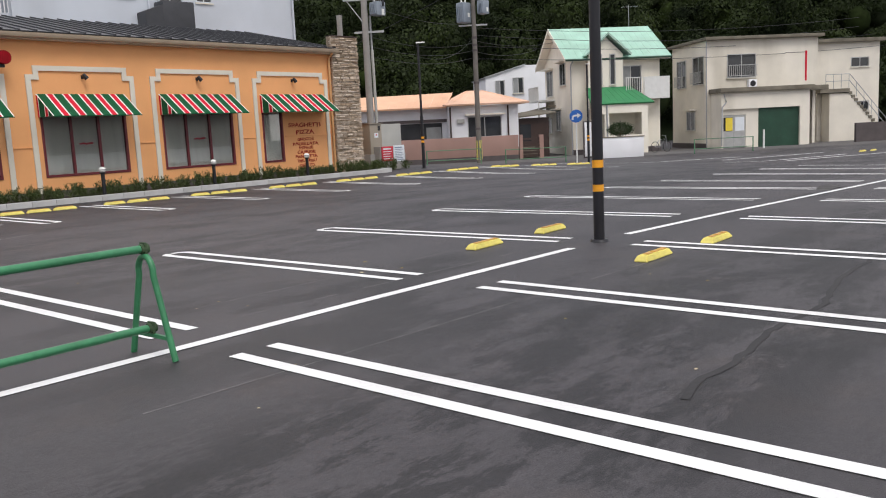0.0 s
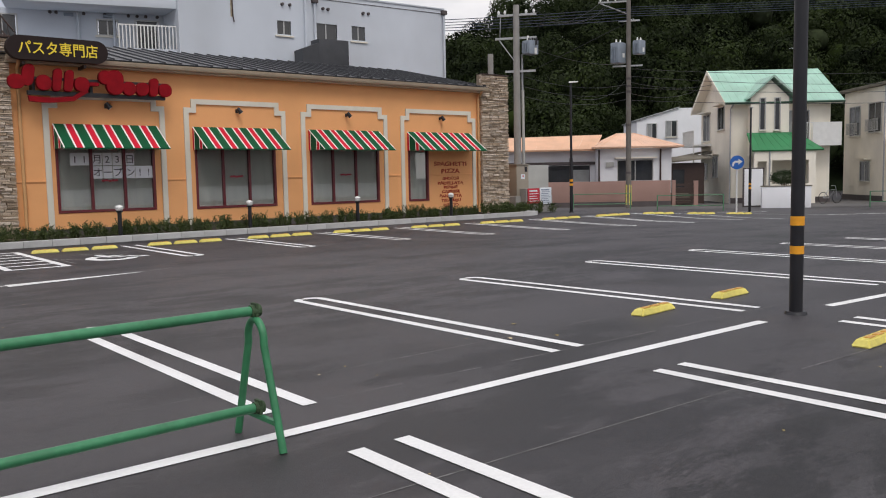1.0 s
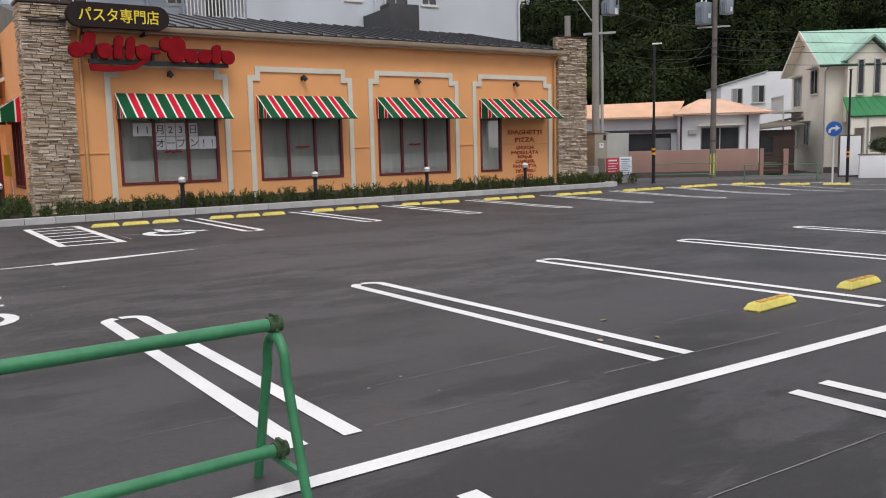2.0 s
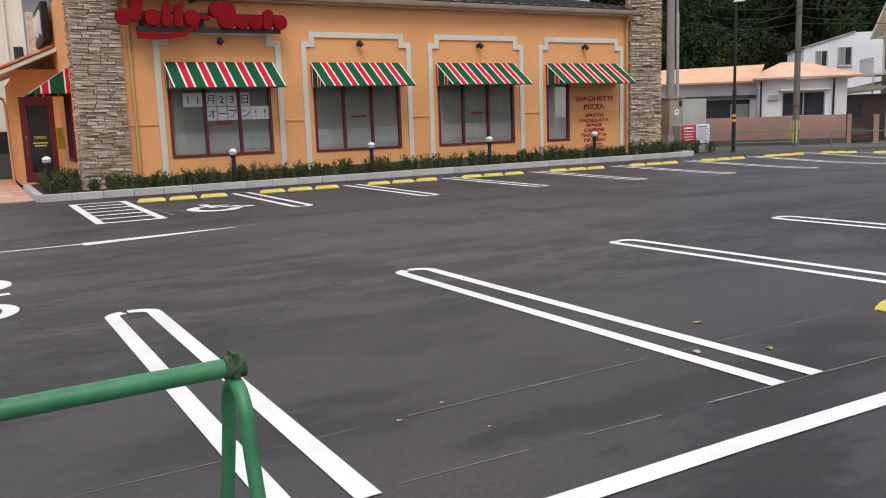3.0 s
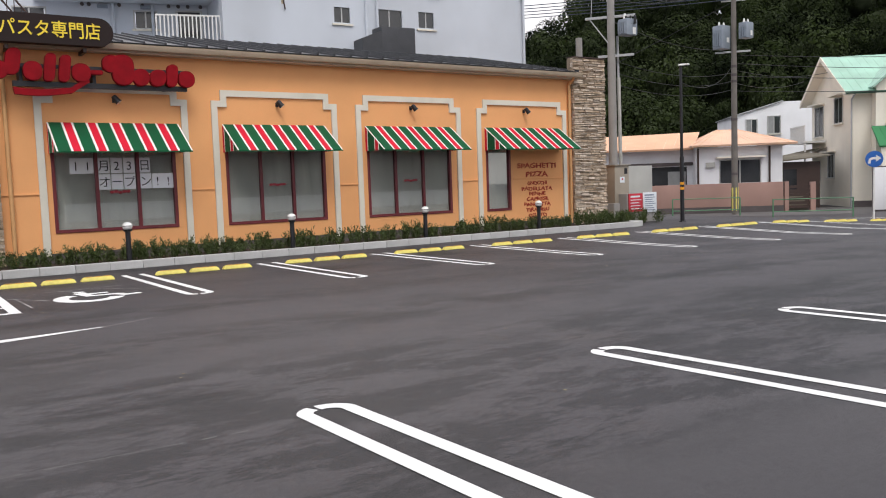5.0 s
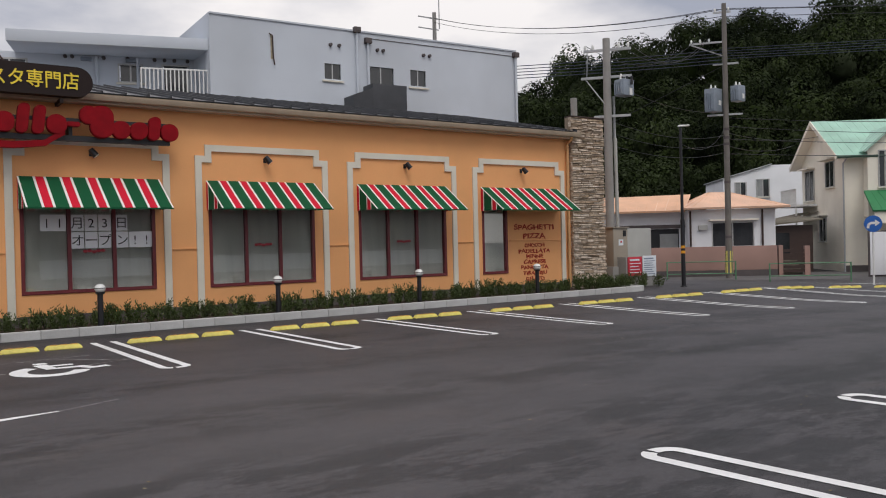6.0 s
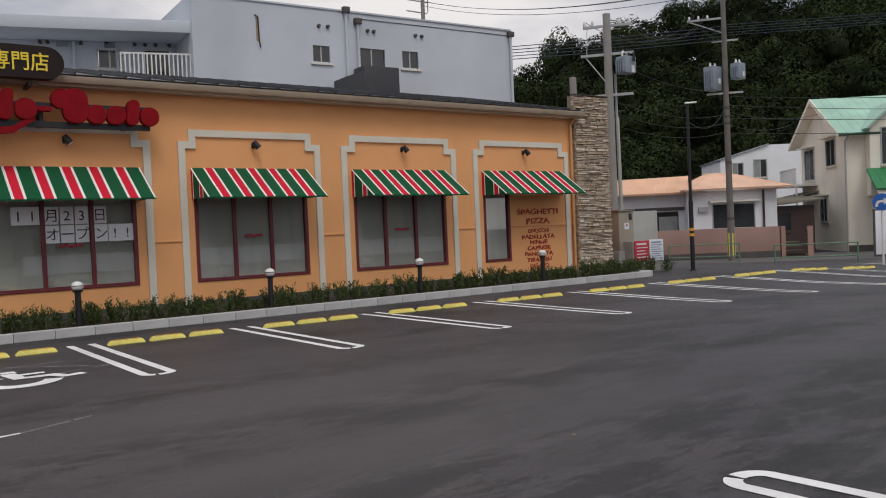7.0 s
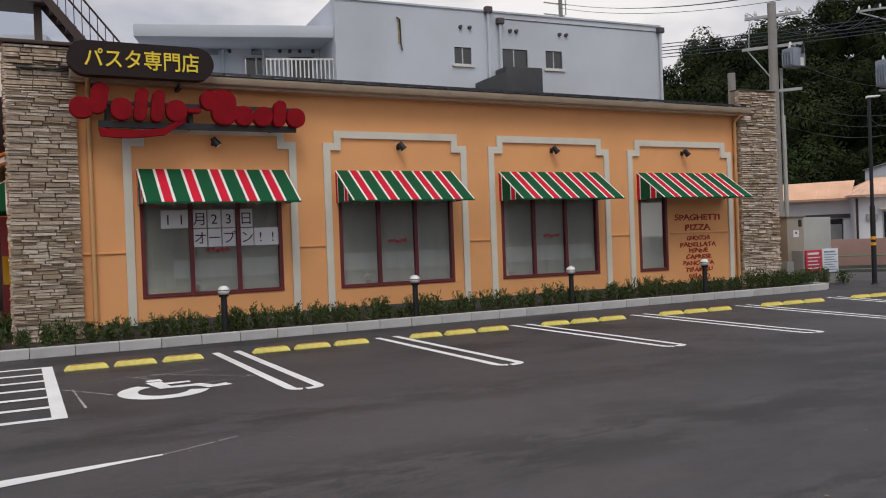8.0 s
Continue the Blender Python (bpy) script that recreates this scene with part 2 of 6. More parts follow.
    mx2 = n.new("ShaderNodeMix")
    mx2.data_type = "RGBA"
    l.new(where2, mx2.inputs["Factor"])
    mx2.inputs["A"].default_value = (1, 1, 1, 1)
    l.new(fleck, mx2.inputs["B"])
    rusty = ramp(noise_at(0.8, 5, 0.6, loc=(4, 14, 0)), 0.58, 0.75, (1, 1, 1), (1.25, 1.1, 0.98))
    c = mul(mul(mul(mul(mul(base, lanes), mx.outputs["Result"]), grit), coarse), dust)
    c = mul(mul(mul(c, mx2.outputs["Result"]), rusty), mx3.outputs["Result"])
    l.new(c, p.inputs["Base Color"])
    r = n.new("ShaderNodeMapRange")
    r.inputs["To Min"].default_value, r.inputs["To Max"].default_value = 0.45, 0.66
    l.new(noise_at(0.7, 5), r.inputs["Value"])
    l.new(r.outputs["Result"], p.inputs["Roughness"])
    p.inputs["Specular IOR Level"].default_value = 0.55
    bp = n.new("ShaderNodeBump")
    bp.inputs["Strength"].default_value, bp.inputs["Distance"].default_value = 0.5, 0.006
    l.new(grit_f, bp.inputs["Height"])
    l.new(bp.outputs["Normal"], p.inputs["Normal"])
    return m


def glass_material(name, tint=(0.8, 0.83, 0.82), mirror=0.06):
    m = bpy.data.materials.new(name)
    m.use_nodes = True
    n, l = m.node_tree.nodes, m.node_tree.links
    n.clear()
    out = n.new("ShaderNodeOutputMaterial")
    tr, gl = n.new("ShaderNodeBsdfTransparent"), n.new("ShaderNodeBsdfGlossy")
    tr.inputs["Color"].default_value = (*tint, 1)
    gl.inputs["Roughness"].default_value = 0.02
    lw, mx = n.new("ShaderNodeLayerWeight"), n.new("ShaderNodeMixShader")
    lw.inputs["Blend"].default_value = 0.5
    pw, ma = n.new("ShaderNodeMath"), n.new("ShaderNodeMath")
    pw.operation, ma.operation = "POWER", "MULTIPLY_ADD"
    pw.inputs[1].default_value = 4.0
    ma.inputs[1].default_value, ma.inputs[2].default_value = 0.9 - mirror, mirror
    l.new(lw.outputs["Facing"], pw.inputs[0])
    l.new(pw.outputs["Value"], ma.inputs[0])
    l.new(ma.outputs["Value"], mx.inputs["Fac"])
    l.new(tr.outputs["BSDF"], mx.inputs[1])
    l.new(gl.outputs["BSDF"], mx.inputs[2])
    l.new(mx.outputs["Shader"], out.inputs["Surface"])
    return m


M_ASPHALT = asphalt_material()
M_LINE = mat("road_paint", (0.79, 0.79, 0.78), 0.75, 0.08, 1.5, 45, 0.25, stain=0.10)
M_YELLOW = mat("yellow_block_paint", (0.78, 0.68, 0.16), 0.6, 0.12, 6, 40, 0.3, stain=0.15)
M_STUD = mat("reflector", (0.62, 0.33, 0.07), 0.4, 0.05)
M_ORANGE = mat("orange_stucco", (0.83, 0.405, 0.167), 0.85, 0.05, 0.8, 90, 0.35, stain=0.05, dist=0.004)
M_TRIM = mat("grey_cream_moulding", (0.70, 0.665, 0.575), 0.8, 0.05, 2, 80, 0.2, stain=0.08)
M_MAROON = mat("maroon_aluminium", (0.15, 0.019, 0.025), 0.4, 0.1, 5, 60, 0.02)
M_GLASS = glass_material("window_glass", (0.95, 0.97, 0.96), 0.13)
M_SHADE = mat("pale_roller_shade", (0.84, 0.83, 0.77), 0.9, 0.06, 1.2, 30, 0.05, stain=0.12)
M_PAPER = mat("white_paper", (0.84, 0.85, 0.87), 0.8, 0.03)
M_INK = mat("black_ink", (0.02, 0.02, 0.025), 0.7, 0.05)
M_AW_GREEN = mat("awning_green_canvas", (0.006, 0.09, 0.036), 0.75, 0.1, 3, 150, 0.1, spec=0.2)
M_AW_RED = mat("awning_red_canvas", (0.62, 0.014, 0.04), 0.75, 0.08, 3, 150, 0.1, spec=0.2)
M_AW_WHITE = mat("awning_white_canvas", (0.8, 0.78, 0.74), 0.7, 0.05, 3, 150, 0.1)
M_ROOF = mat("charcoal_metal_roof", (0.058, 0.06, 0.066), 0.45, 0.15, 2, 40, 0.05, metal=0.3)
M_GUTTER = mat("beige_gutter", (0.46, 0.37, 0.27), 0.5, 0.1, 3, 50, 0.05)
M_STONE = mat("ledge_stone", (0.52, 0.40, 0.29), 0.9, 0.25, 9, 60, 0.8, island=0.3, tint=(0.60, 0.49, 0.38))
M_STONE_J = mat("ledge_stone_joined", (0.52, 0.40, 0.29), 0.9, 0.25, 9, 60, 0.8, island=-0.3, tint=(0.60, 0.49, 0.38))
M_MORTAR = mat("dark_mortar", (0.30, 0.235, 0.17), 0.95, 0.15)
M_REDSIGN = mat("red_sign_face", (0.25, 0.006, 0.012), 0.65, 0.15, 5, 60, 0.02, spec=0.1)
M_BROWNSIGN = mat("dark_brown_sign", (0.020, 0.011, 0.010), 0.6, 0.1, 4, 50, 0.03, spec=0.25)
M_SIGNYELLOW = mat("yellow_lettering", (0.90, 0.68, 0.05), 0.5, 0.04)
M_PAINTRED = mat("red_wall_lettering", (0.36, 0.026, 0.012), 0.8, 0.12, 4, 60, 0.1)
M_BLACK = mat("black_steel", (0.014, 0.014, 0.018), 0.42, 0.15, 5, 50, 0.03)
M_BAND = mat("amber_band", (0.85, 0.37, 0.02), 0.5, 0.08, 6, 40, 0.03)
M_GREENPIPE = mat("green_pipe_paint", (0.045, 0.225, 0.10), 0.42, 0.16, 5, 30, 0.1, stain=0.2)
M_RUST = mat("rusty_clamp", (0.05, 0.09, 0.04), 0.8, 0.3, 30, 90, 0.5)
M_KERB = mat("concrete_kerb", (0.49, 0.49, 0.485), 0.9, 0.1, 4, 70, 0.4, island=0.07)
M_SOIL = mat("dark_soil", (0.045, 0.03, 0.02), 0.95, 0.3, 6, 50, 0.9, dist=0.03)
M_LEAF = mat("shrub_leaf", (0.052, 0.088, 0.022), 0.65, 0.25, 5, 30, 0, island=-0.35, tint=(0.08, 0.10, 0.03), spec=0.25)
M_TWIG = mat("twig", (0.09, 0.06, 0.035), 0.9, 0.2)
M_GLOBE = mat("white_globe", (0.8, 0.8, 0.78), 0.3, 0.03)
M_CONCRETE = mat("grey_concrete_pole", (0.30, 0.29, 0.275), 0.85, 0.12, 2, 50, 0.3, stain=0.2)
M_CONCRETE_D = mat("dark_concrete_pole", (0.17, 0.155, 0.14), 0.85, 0.15, 2, 50, 0.3, stain=0.25)
M_OLDROAD = mat("old_road_surface", (0.115, 0.11, 0.108), 0.8, 0.12, 0.4, 40, 0.3, stain=0.2)
M_PALEGREEN = mat("faded_green_pipe", (0.09, 0.23, 0.12), 0.5, 0.12, 5, 30, 0.05)
M_HEDGE = mat("clipped_hedge_leaf", (0.022, 0.045, 0.012), 0.7, 0.25, 5, 30, 0, island=-0.3, spec=0.15)
M_STEEL = mat("galvanised_steel", (0.42, 0.43, 0.44), 0.5, 0.1, 5, 40, 0.05, metal=0.3)
M_TRANSF = mat("transformer_grey", (0.24, 0.28, 0.33), 0.5, 0.1, 4, 40, 0.05, stain=0.12)
M_WIRE = mat("black_cable", (0.015, 0.016, 0.018), 0.6, 0.1)
M_BLUEWIRE = mat("dark_blue_cable", (0.018, 0.03, 0.06), 0.6, 0.1)
M_CABINET = mat("beige_cabinet", (0.33, 0.29, 0.235), 0.6, 0.06, 2, 60, 0.05, stain=0.1)
M_CABINET2 = mat("grey_cabinet", (0.42, 0.42, 0.395), 0.6, 0.06, 2, 60, 0.05, stain=0.1)
M_GREYWALL = mat("grey_concrete_paint", (0.58, 0.62, 0.68), 0.85, 0.06, 0.5, 40, 0.15, stain=0.10)
M_CREAM = mat("cream_mortar_wall", (0.87, 0.82, 0.71), 0.88, 0.06, 0.8, 60, 0.25, stain=0.14)
M_OLDWALL = mat("weathered_white_wall", (0.82, 0.77, 0.67), 0.9, 0.08, 0.7, 50, 0.25, stain=0.24)
M_WHITEWALL = mat("white_painted_wall", (0.85, 0.86, 0.89), 0.85, 0.05, 0.8, 60, 0.15, stain=0.10)
M_PINK = mat("pink_mortar", (0.36, 0.225, 0.19), 0.9, 0.06, 1, 50, 0.2, stain=0.12)
M_DARKBASE = mat("dark_base_band", (0.10, 0.085, 0.085), 0.9, 0.15, 2, 40, 0.2)
M_ROOFORANGE = mat("peach_roof_sheet", (0.82, 0.52, 0.36), 0.75, 0.08, 1, 40, 0.1, stain=0.14, island=0.06)
M_ROOFGREEN = mat("faded_mint_roof", (0.38, 0.60, 0.49), 0.6, 0.1, 0.9, 30, 0.08, stain=0.12, island=0.06)
M_PORCHGREEN = mat("bright_green_roof", (0.035, 0.23, 0.085), 0.6, 0.1, 1, 30, 0.08)
M_SHUTTER = mat("dark_green_shutter", (0.022, 0.075, 0.045), 0.6, 0.15, 2, 40, 0.1, stain=0.2)
M_ALU = mat("aluminium_frame", (0.50, 0.50, 0.49), 0.4, 0.08, 4, 40, 0.03, metal=0.4)
M_DARKGLASS = mat("dark_house_glass", (0.035, 0.038, 0.042), 0.12, 0.3, 0.8, 20, 0.0, spec=0.7)
M_CURTAIN = mat("grey_curtain", (0.30, 0.31, 0.31), 0.9, 0.12, 3, 40, 0.1)
M_SLAB = mat("mossy_roof_slab", (0.20, 0.18, 0.14), 0.9, 0.2, 2, 40, 0.3, stain=0.3)
M_TERRACOTTA = mat("terracotta_tile", (0.43, 0.14, 0.06), 0.8, 0.15, 4, 50, 0.2, island=0.18)
M_PAVER = mat("pink_paving", (0.62, 0.36, 0.27), 0.85, 0.08, 2, 70, 0.2, island=0.06)
M_NOTICE_R = mat("red_notice", (0.52, 0.03, 0.05), 0.5, 0.06)
M_NOTICE_W = mat("white_notice", (0.72, 0.76, 0.80), 0.5, 0.04)
M_NOTICE_B = mat("notice_grey_bars", (0.20, 0.24, 0.33), 0.6, 0.05)
M_SIGNBLUE = mat("blue_road_sign", (0.02, 0.12, 0.45), 0.35, 0.05)
M_WHITEPAINT = mat("white_gloss_paint", (0.74, 0.74, 0.72), 0.45, 0.06, 3, 40, 0.03)
M_BROWNSTEEL = mat("brown_painted_steel", (0.05, 0.028, 0.022), 0.55, 0.15, 4, 40, 0.05)
# near-black base colour puts the shade between the trees into the ground
M_HILL = mat("shaded_undergrowth", (0.008, 0.012, 0.005), 0.95, 0.3, 0.3, 3, 0.4, spec=0.05)
# foliage colour holds the slope's shade, and its tint the crown highlights
M_WOOD = mat("shade_toned_foliage", (0.0078, 0.0150, 0.0068), 0.85, 0.5, 0.16, 1.2, 0, island=-0.4, tint=(0.034, 0.047, 0.017), spec=0.04)
M_SKIN = mat("beige_downpipe", (0.60, 0.33, 0.14), 0.6, 0.05, 3, 60, 0.05)
M_YFLAG = mat("yellow_flag", (0.80, 0.62, 0.06), 0.8, 0.06)
M_DRYLEAF = mat("dry_leaf", (0.42, 0.34, 0.17), 0.8, 0.2, 30, 90, 0.1, island=0.3)


# ---------------------------------------------------------------- ground
def gz(x, y=0):
    """Height of the ground: level near the shop, falling gently across the lot and on to the street."""
    fall = -0.0125 * min(13.0, max(0.0, x - 12.0)) * min(1.0, max(0.0, (21.0 - y) / 4.0))
    u = min(1.0, max(0.0, (x - 25.0) / 11.0))
    return fall * (1 - u) - 0.56 * u


def build_ground():
    xs = [-600, -200, -80, -30, -10, 0, 6] + list(range(12, 40)) + [45, 60, 90, 150, 300, 900]
    ys = [-600, -200, -80, -30, -10, 0, 5, 10, 15] + list(range(17, 22)) + [24, 30, 45, 60, 90, 150, 300, 900]
    bm = bmesh.new()
    g = [[bm.verts.new((x, y, gz(x, y))) for y in ys] for x in xs]
    for i in range(len(xs) - 1):
        for j in range(len(ys) - 1):
            bm.faces.new((g[i][j], g[i + 1][j], g[i + 1][j + 1], g[i][j + 1]))
    return tagged(part("ground", bm, M_ASPHALT), "dark grey asphalt car park with scuffs and fine grit", "ground", kind="structure")


ground = build_ground()


def strip(bm, pts, w, lift=0.005):
    """A painted band of width w along pts on the ground, in short lengths that follow its fall."""
    fine = [Vector((*pts[0], 0))]
    for x, y in pts[1:]:
        q = Vector((x, y, 0))
        k = max(1, math.ceil((q - fine[-1]).length / 0.8))
        a = fine[-1]
        fine += [a.lerp(q, i / k) for i in range(1, k + 1)]
    rows = []
    for i, p in enumerate(fine):
        d = (fine[min(i + 1, len(fine) - 1)] - fine[max(i - 1, 0)]).normalized()
        e = Vector((-d.y, d.x, 0)) * w / 2
        rows.append([bm.verts.new((q.x, q.y, gz(q.x, q.y) + lift)) for q in (p + e, p - e)])
    for a, b in zip(rows, rows[1:]):
        f = bm.faces.new((a[0], a[1], b[1], b[0]))
        f.normal_update()
        if f.normal.z < 0:
            f.normal_flip()
    return bm


def painted(name, bm, label, group=""):
    return tagged(part(name, bm, M_LINE), label, "road marking", group, "structure")


def bay_divider(x, y_end, x_tail, y_tail, w=0.105, gap=0.30):
    """Two lines that close in a flattened round end at (x, y_end), with a small break beside its crown."""
    bm = bmesh.new()
    s = 1 if y_end > y_tail else -1
    r, rise = gap / 2, 0.12
    yc = y_end - s * rise
    for side in (-1, 1):
        pts = [(x_tail + side * r, y_tail), (x + side * r, yc)]
        stop = 69 if side < 0 else 99
        pts += [(x + side * r * math.cos(radians(a)), yc + s * rise * math.sin(radians(a))) for a in range(8, stop, 10)]
        strip(bm, pts, w)
    return painted("bay_divider", bm, "white double parking bay line with a rounded end", "bay lines")


for x, y in ((7.13, 16.15), (9.59, 16.13), (12.06, 16.06), (14.63, 16.0), (17.28, 15.93), (19.98, 15.8), (22.55, 15.6), (25.1, 15.5), (27.7, 15.4)):
    bay_divider(x, y, x - 0.02 if x < 8 else x, 19.85)
for x, y, xt, yt in ((3.245, 9.46, 3.30, 5.56), (5.75, 9.62, 5.86, 5.55), (8.35, 9.68, 8.62, 5.54), (11.15, 9.84, 11.43, 5.42), (14.05, 9.88, 14.22, 5.26), (16.68, 9.54, 16.85, 5.04), (19.02, 9.33, 19.1, 4.84), (21.8, 9.17, 21.7, 4.6), (24.3, 8.85, 24.1, 4.4), (27.4, 8.75, 27.0, 4.2)):
    bay_divider(x, y, xt, yt)
for x, y in ((0.78, 4.66), (3.33, 4.63), (5.91, 4.62), (8.73, 4.61), (11.45, 4.42), (14.37, 4.24), (17.1, 4.1), (19.8, 3.95), (22.4, 3.8)):
    bay_divider(x + 0.01, 0.1, x, y)

painted("kerb_line", strip(bmesh.new(), [(-4.5, 5.16), (1.8, 5.12), (5, 5.14), (8.07, 5.10)], 0.11), "long white line between two rows of bays")
painted("kerb_line", strip(bmesh.new(), [(9.36, 5.10), (12.75, 4.83), (19.1, 4.47), (24, 4.2)], 0.11), "long white line between two rows of bays")


def hatched_bay():
    bm = bmesh.new()
    x0, x1, y0, y1 = 3.9, 4.81, 16.07, 20.0
    for a, b in (((x0, y0), (x0, y1)), ((x1, y0), (x1, y1))):
        strip(bm, [a, b], 0.13)
    for i in range(7):
        y = y0 + 0.06 + (y1 - y0 - 0.12) * i / 6
        strip(bm, [(x0 + 0.066, y), (x1 - 0.066, y)], 0.12)
    return painted("hatched_bay", bm, "white hatched strip beside the wheelchair bay")


hatched_bay()


def wheelchair_mark():
    bm = bmesh.new()
    cx, cy = 5.82, 17.0
    ring = [(cx + 0.02 + 0.36 * math.cos(radians(a)), cy + 0.02 + 0.42 * math.sin(radians(a))) for a in range(115, 345, 15)]
    strip(bm, ring, 0.2)
    strip(bm, [(cx + 0.0, cy + 0.66), (cx + 0.06, cy + 0.20), (cx + 0.40, cy + 0.18), (cx + 0.50, cy - 0.03), (cx + 0.70, cy + 0.02)], 0.17, 0.006)
    strip(bm, [(cx + 0.02, cy + 0.46), (cx + 0.36, cy + 0.45)], 0.12, 0.0075)
    strip(bm, [(cx - 0.06, cy + 0.74), (cx + 0.10, cy + 0.76)], 0.14, 0.009)
    return painted("wheelchair_mark", bm, "white painted wheelchair symbol in a wide bay")


wheelchair_mark()
bm = strip(bmesh.new(), [(1.0, 13.82), (2.4, 13.84), (3.4, 13.87)], 0.07)
bm.faces.new([bm.verts.new(v) for v in ((3.4, 13.71, 0.004), (4.4, 13.90, 0.004), (5.4, 14.14, 0.004), (5.4, 14.175, 0.004), (4.4, 14.075, 0.004), (3.4, 13.98, 0.004))])
painted("aisle_line", bm, "worn white aisle line that thins out to one end")
bm = bmesh.new()
for c in (11.45, 10.15):
    strip(bm, [(2.2 + 0.26 * math.cos(radians(a)), c + 0.32 * math.sin(radians(a))) for a in range(-100, 101, 20)], 0.12)
strip(bm, [(1.5, 10.85), (2.48, 10.9)], 0.1)
painted("ground_lettering", bm, "rounded ends of white painted marks on asphalt")
for pts in ([(33, 20.2), (40, 15.5)], [(36, 12), (44, 8.5)], [(33.5, 13.6), (41, 11)], [(34.5, 24.3), (37.6, 21.6)], [(37, 15.2), (43, 12.6)]):
    painted("street_line", strip(bmesh.new(), pts, 0.15), "white line along the street edge", "street lines")

# older, paler road before the houses
rd = bmesh.new()
cu_, su_ = math.cos(radians(-42)), math.sin(radians(-42))
rows = []
for i in range(61):
    row = []
    for w in (1.2, 3.5, 6.0, 8.5):
        x, y = 35.0 + cu_ * (i * 1.2 - 14) - su_ * w, 27.6 + su_ * (i * 1.2 - 14) + cu_ * w
        row.append(rd.verts.new((x, y, gz(x, y) + 0.006)))
    rows.append(row)
for a, b in zip(rows, rows[1:]):
    for k in range(3):
        rd.faces.new((a[k], b[k], b[k + 1], a[k + 1]))
tagged(part("road", rd, M_OLDROAD), "worn grey asphalt street before the houses", "road", kind="structure")

# seams and thin cracks in the asphalt
M_SEAM = mat("pale_asphalt_seam", (0.24, 0.235, 0.23), 0.9, 0.4, 3, 30, 0.1)
M_CHALK = mat("pale_chalk", (0.34, 0.335, 0.33), 0.9, 0.4, 3, 30, 0.1)
M_DARKSEAM = mat("dark_asphalt_seam", (0.030, 0.029, 0.030), 0.8, 0.3, 2, 30, 0.1)
rng = random.Random(4)


def seam(a, b, w, m, name, label, wob=0.02):
    k = 40
    bm = bmesh.new()
    off = 0
    run = []
    for i in range(k + 1):
        off = off * 0.8 + rng.uniform(-wob, wob)
        t = i / k
        if m is not M_DARKSEAM and rng.random() < 0.07:
            if len(run) > 1:
                strip(bm, run, w * rng.uniform(0.6, 1.2), 0.003)
            run = []
        else:
            run.append((a[0] + (b[0] - a[0]) * t, a[1] + (b[1] - a[1]) * t + off))
    if len(run) > 1:
        strip(bm, run, w, 0.003)
    return tagged(part(name, bm, m), label, "seam", "", "structure")


seam((2.2, 4.06), (9.4, 3.84), 0.012, M_SEAM, "chalk_line", "thin pale setting-out line on asphalt", 0.003)
seam((3.6, 5.6), (9.5, 5.48), 0.009, M_SEAM, "chalk_line", "thin pale setting-out line on asphalt", 0.003)
seam((2.3, 6.2), (7.4, 6.3), 0.008, M_SEAM, "chalk_line", "thin pale setting-out line on asphalt", 0.003)
seam((3.4, 9.52), (5.2, 9.44), 0.008, M_SEAM, "chalk_line", "thin pale setting-out line on asphalt", 0.003)
seam((3.9, 1.85), (9.0, 2.1), 0.05, M_DARKSEAM, "asphalt_joint", "dark joint between asphalt passes", 0.03)
for a, b in (((4.85, 17.9), (5.35, 17.1)), ((5.9, 18.3), (6.9, 17.4)), ((5.3, 18.15), (6.6, 18.3)), ((5.0, 17.75), (5.05, 16.5)), ((5.6, 18.35), (5.9, 17.8)), ((6.0, 17.1), (6.9, 17.45)), ((5.35, 14.13), (6.0, 14.42))):
    seam(a, b, 0.024, M_CHALK, "chalk_line", "thin pale setting-out line on asphalt", 0.006)

bm = bmesh.new()
ring = [bm.verts.new((16.9 + 0.75 * (1 + 0.3 * math.sin(3 * a)) * math.cos(a), 4.95 + 0.28 * (1 + 0.4 * math.cos(2 * a)) * math.sin(a), gz(16.9, 4.95) + 0.006)) for a in [k * math.pi / 12 for k in range(24)]]
bm.faces.new(ring)
tagged(part("oil_stain", bm, mat("oil_black", (0.012, 0.012, 0.013), 0.35, 0.3, 4, 30, 0.05)), "black wet stain on the asphalt", "stain", kind="structure")


# ---------------------------------------------------------------- wheel stops
def wheel_stop_mesh():
    bm = bmesh.new()
    w, d, h = 0.27, 0.075, 0.068
    hexa(bm, [(-w, -d, 0), (w, -d, 0), (w, d, 0), (-w, d, 0), (-w + 0.045, -d + 0.03, h), (w - 0.045, -d + 0.03, h), (w - 0.045, d - 0.03, h), (-w + 0.045, d - 0.03, h)])
    bmesh.ops.bevel(bm, geom=bm.edges[:], offset=0.012, segments=2, affect="EDGES")
    return bm


def wheel_stop(m):
    ob = thing("wheel_stop", m, "yellow painted concrete wheel stop", "wheel stop", "wheel stops")
    part("block", wheel_stop_mesh(), M_YELLOW, ob)
    for sx in (-0.14, 0, 0.14):
        part("reflector", B(sx - 0.05, sx + 0.05, -0.036, 0.012, 0.0675, 0.077, bevel=0.003), M_STUD, ob, "small orange reflector stud")
    return ob


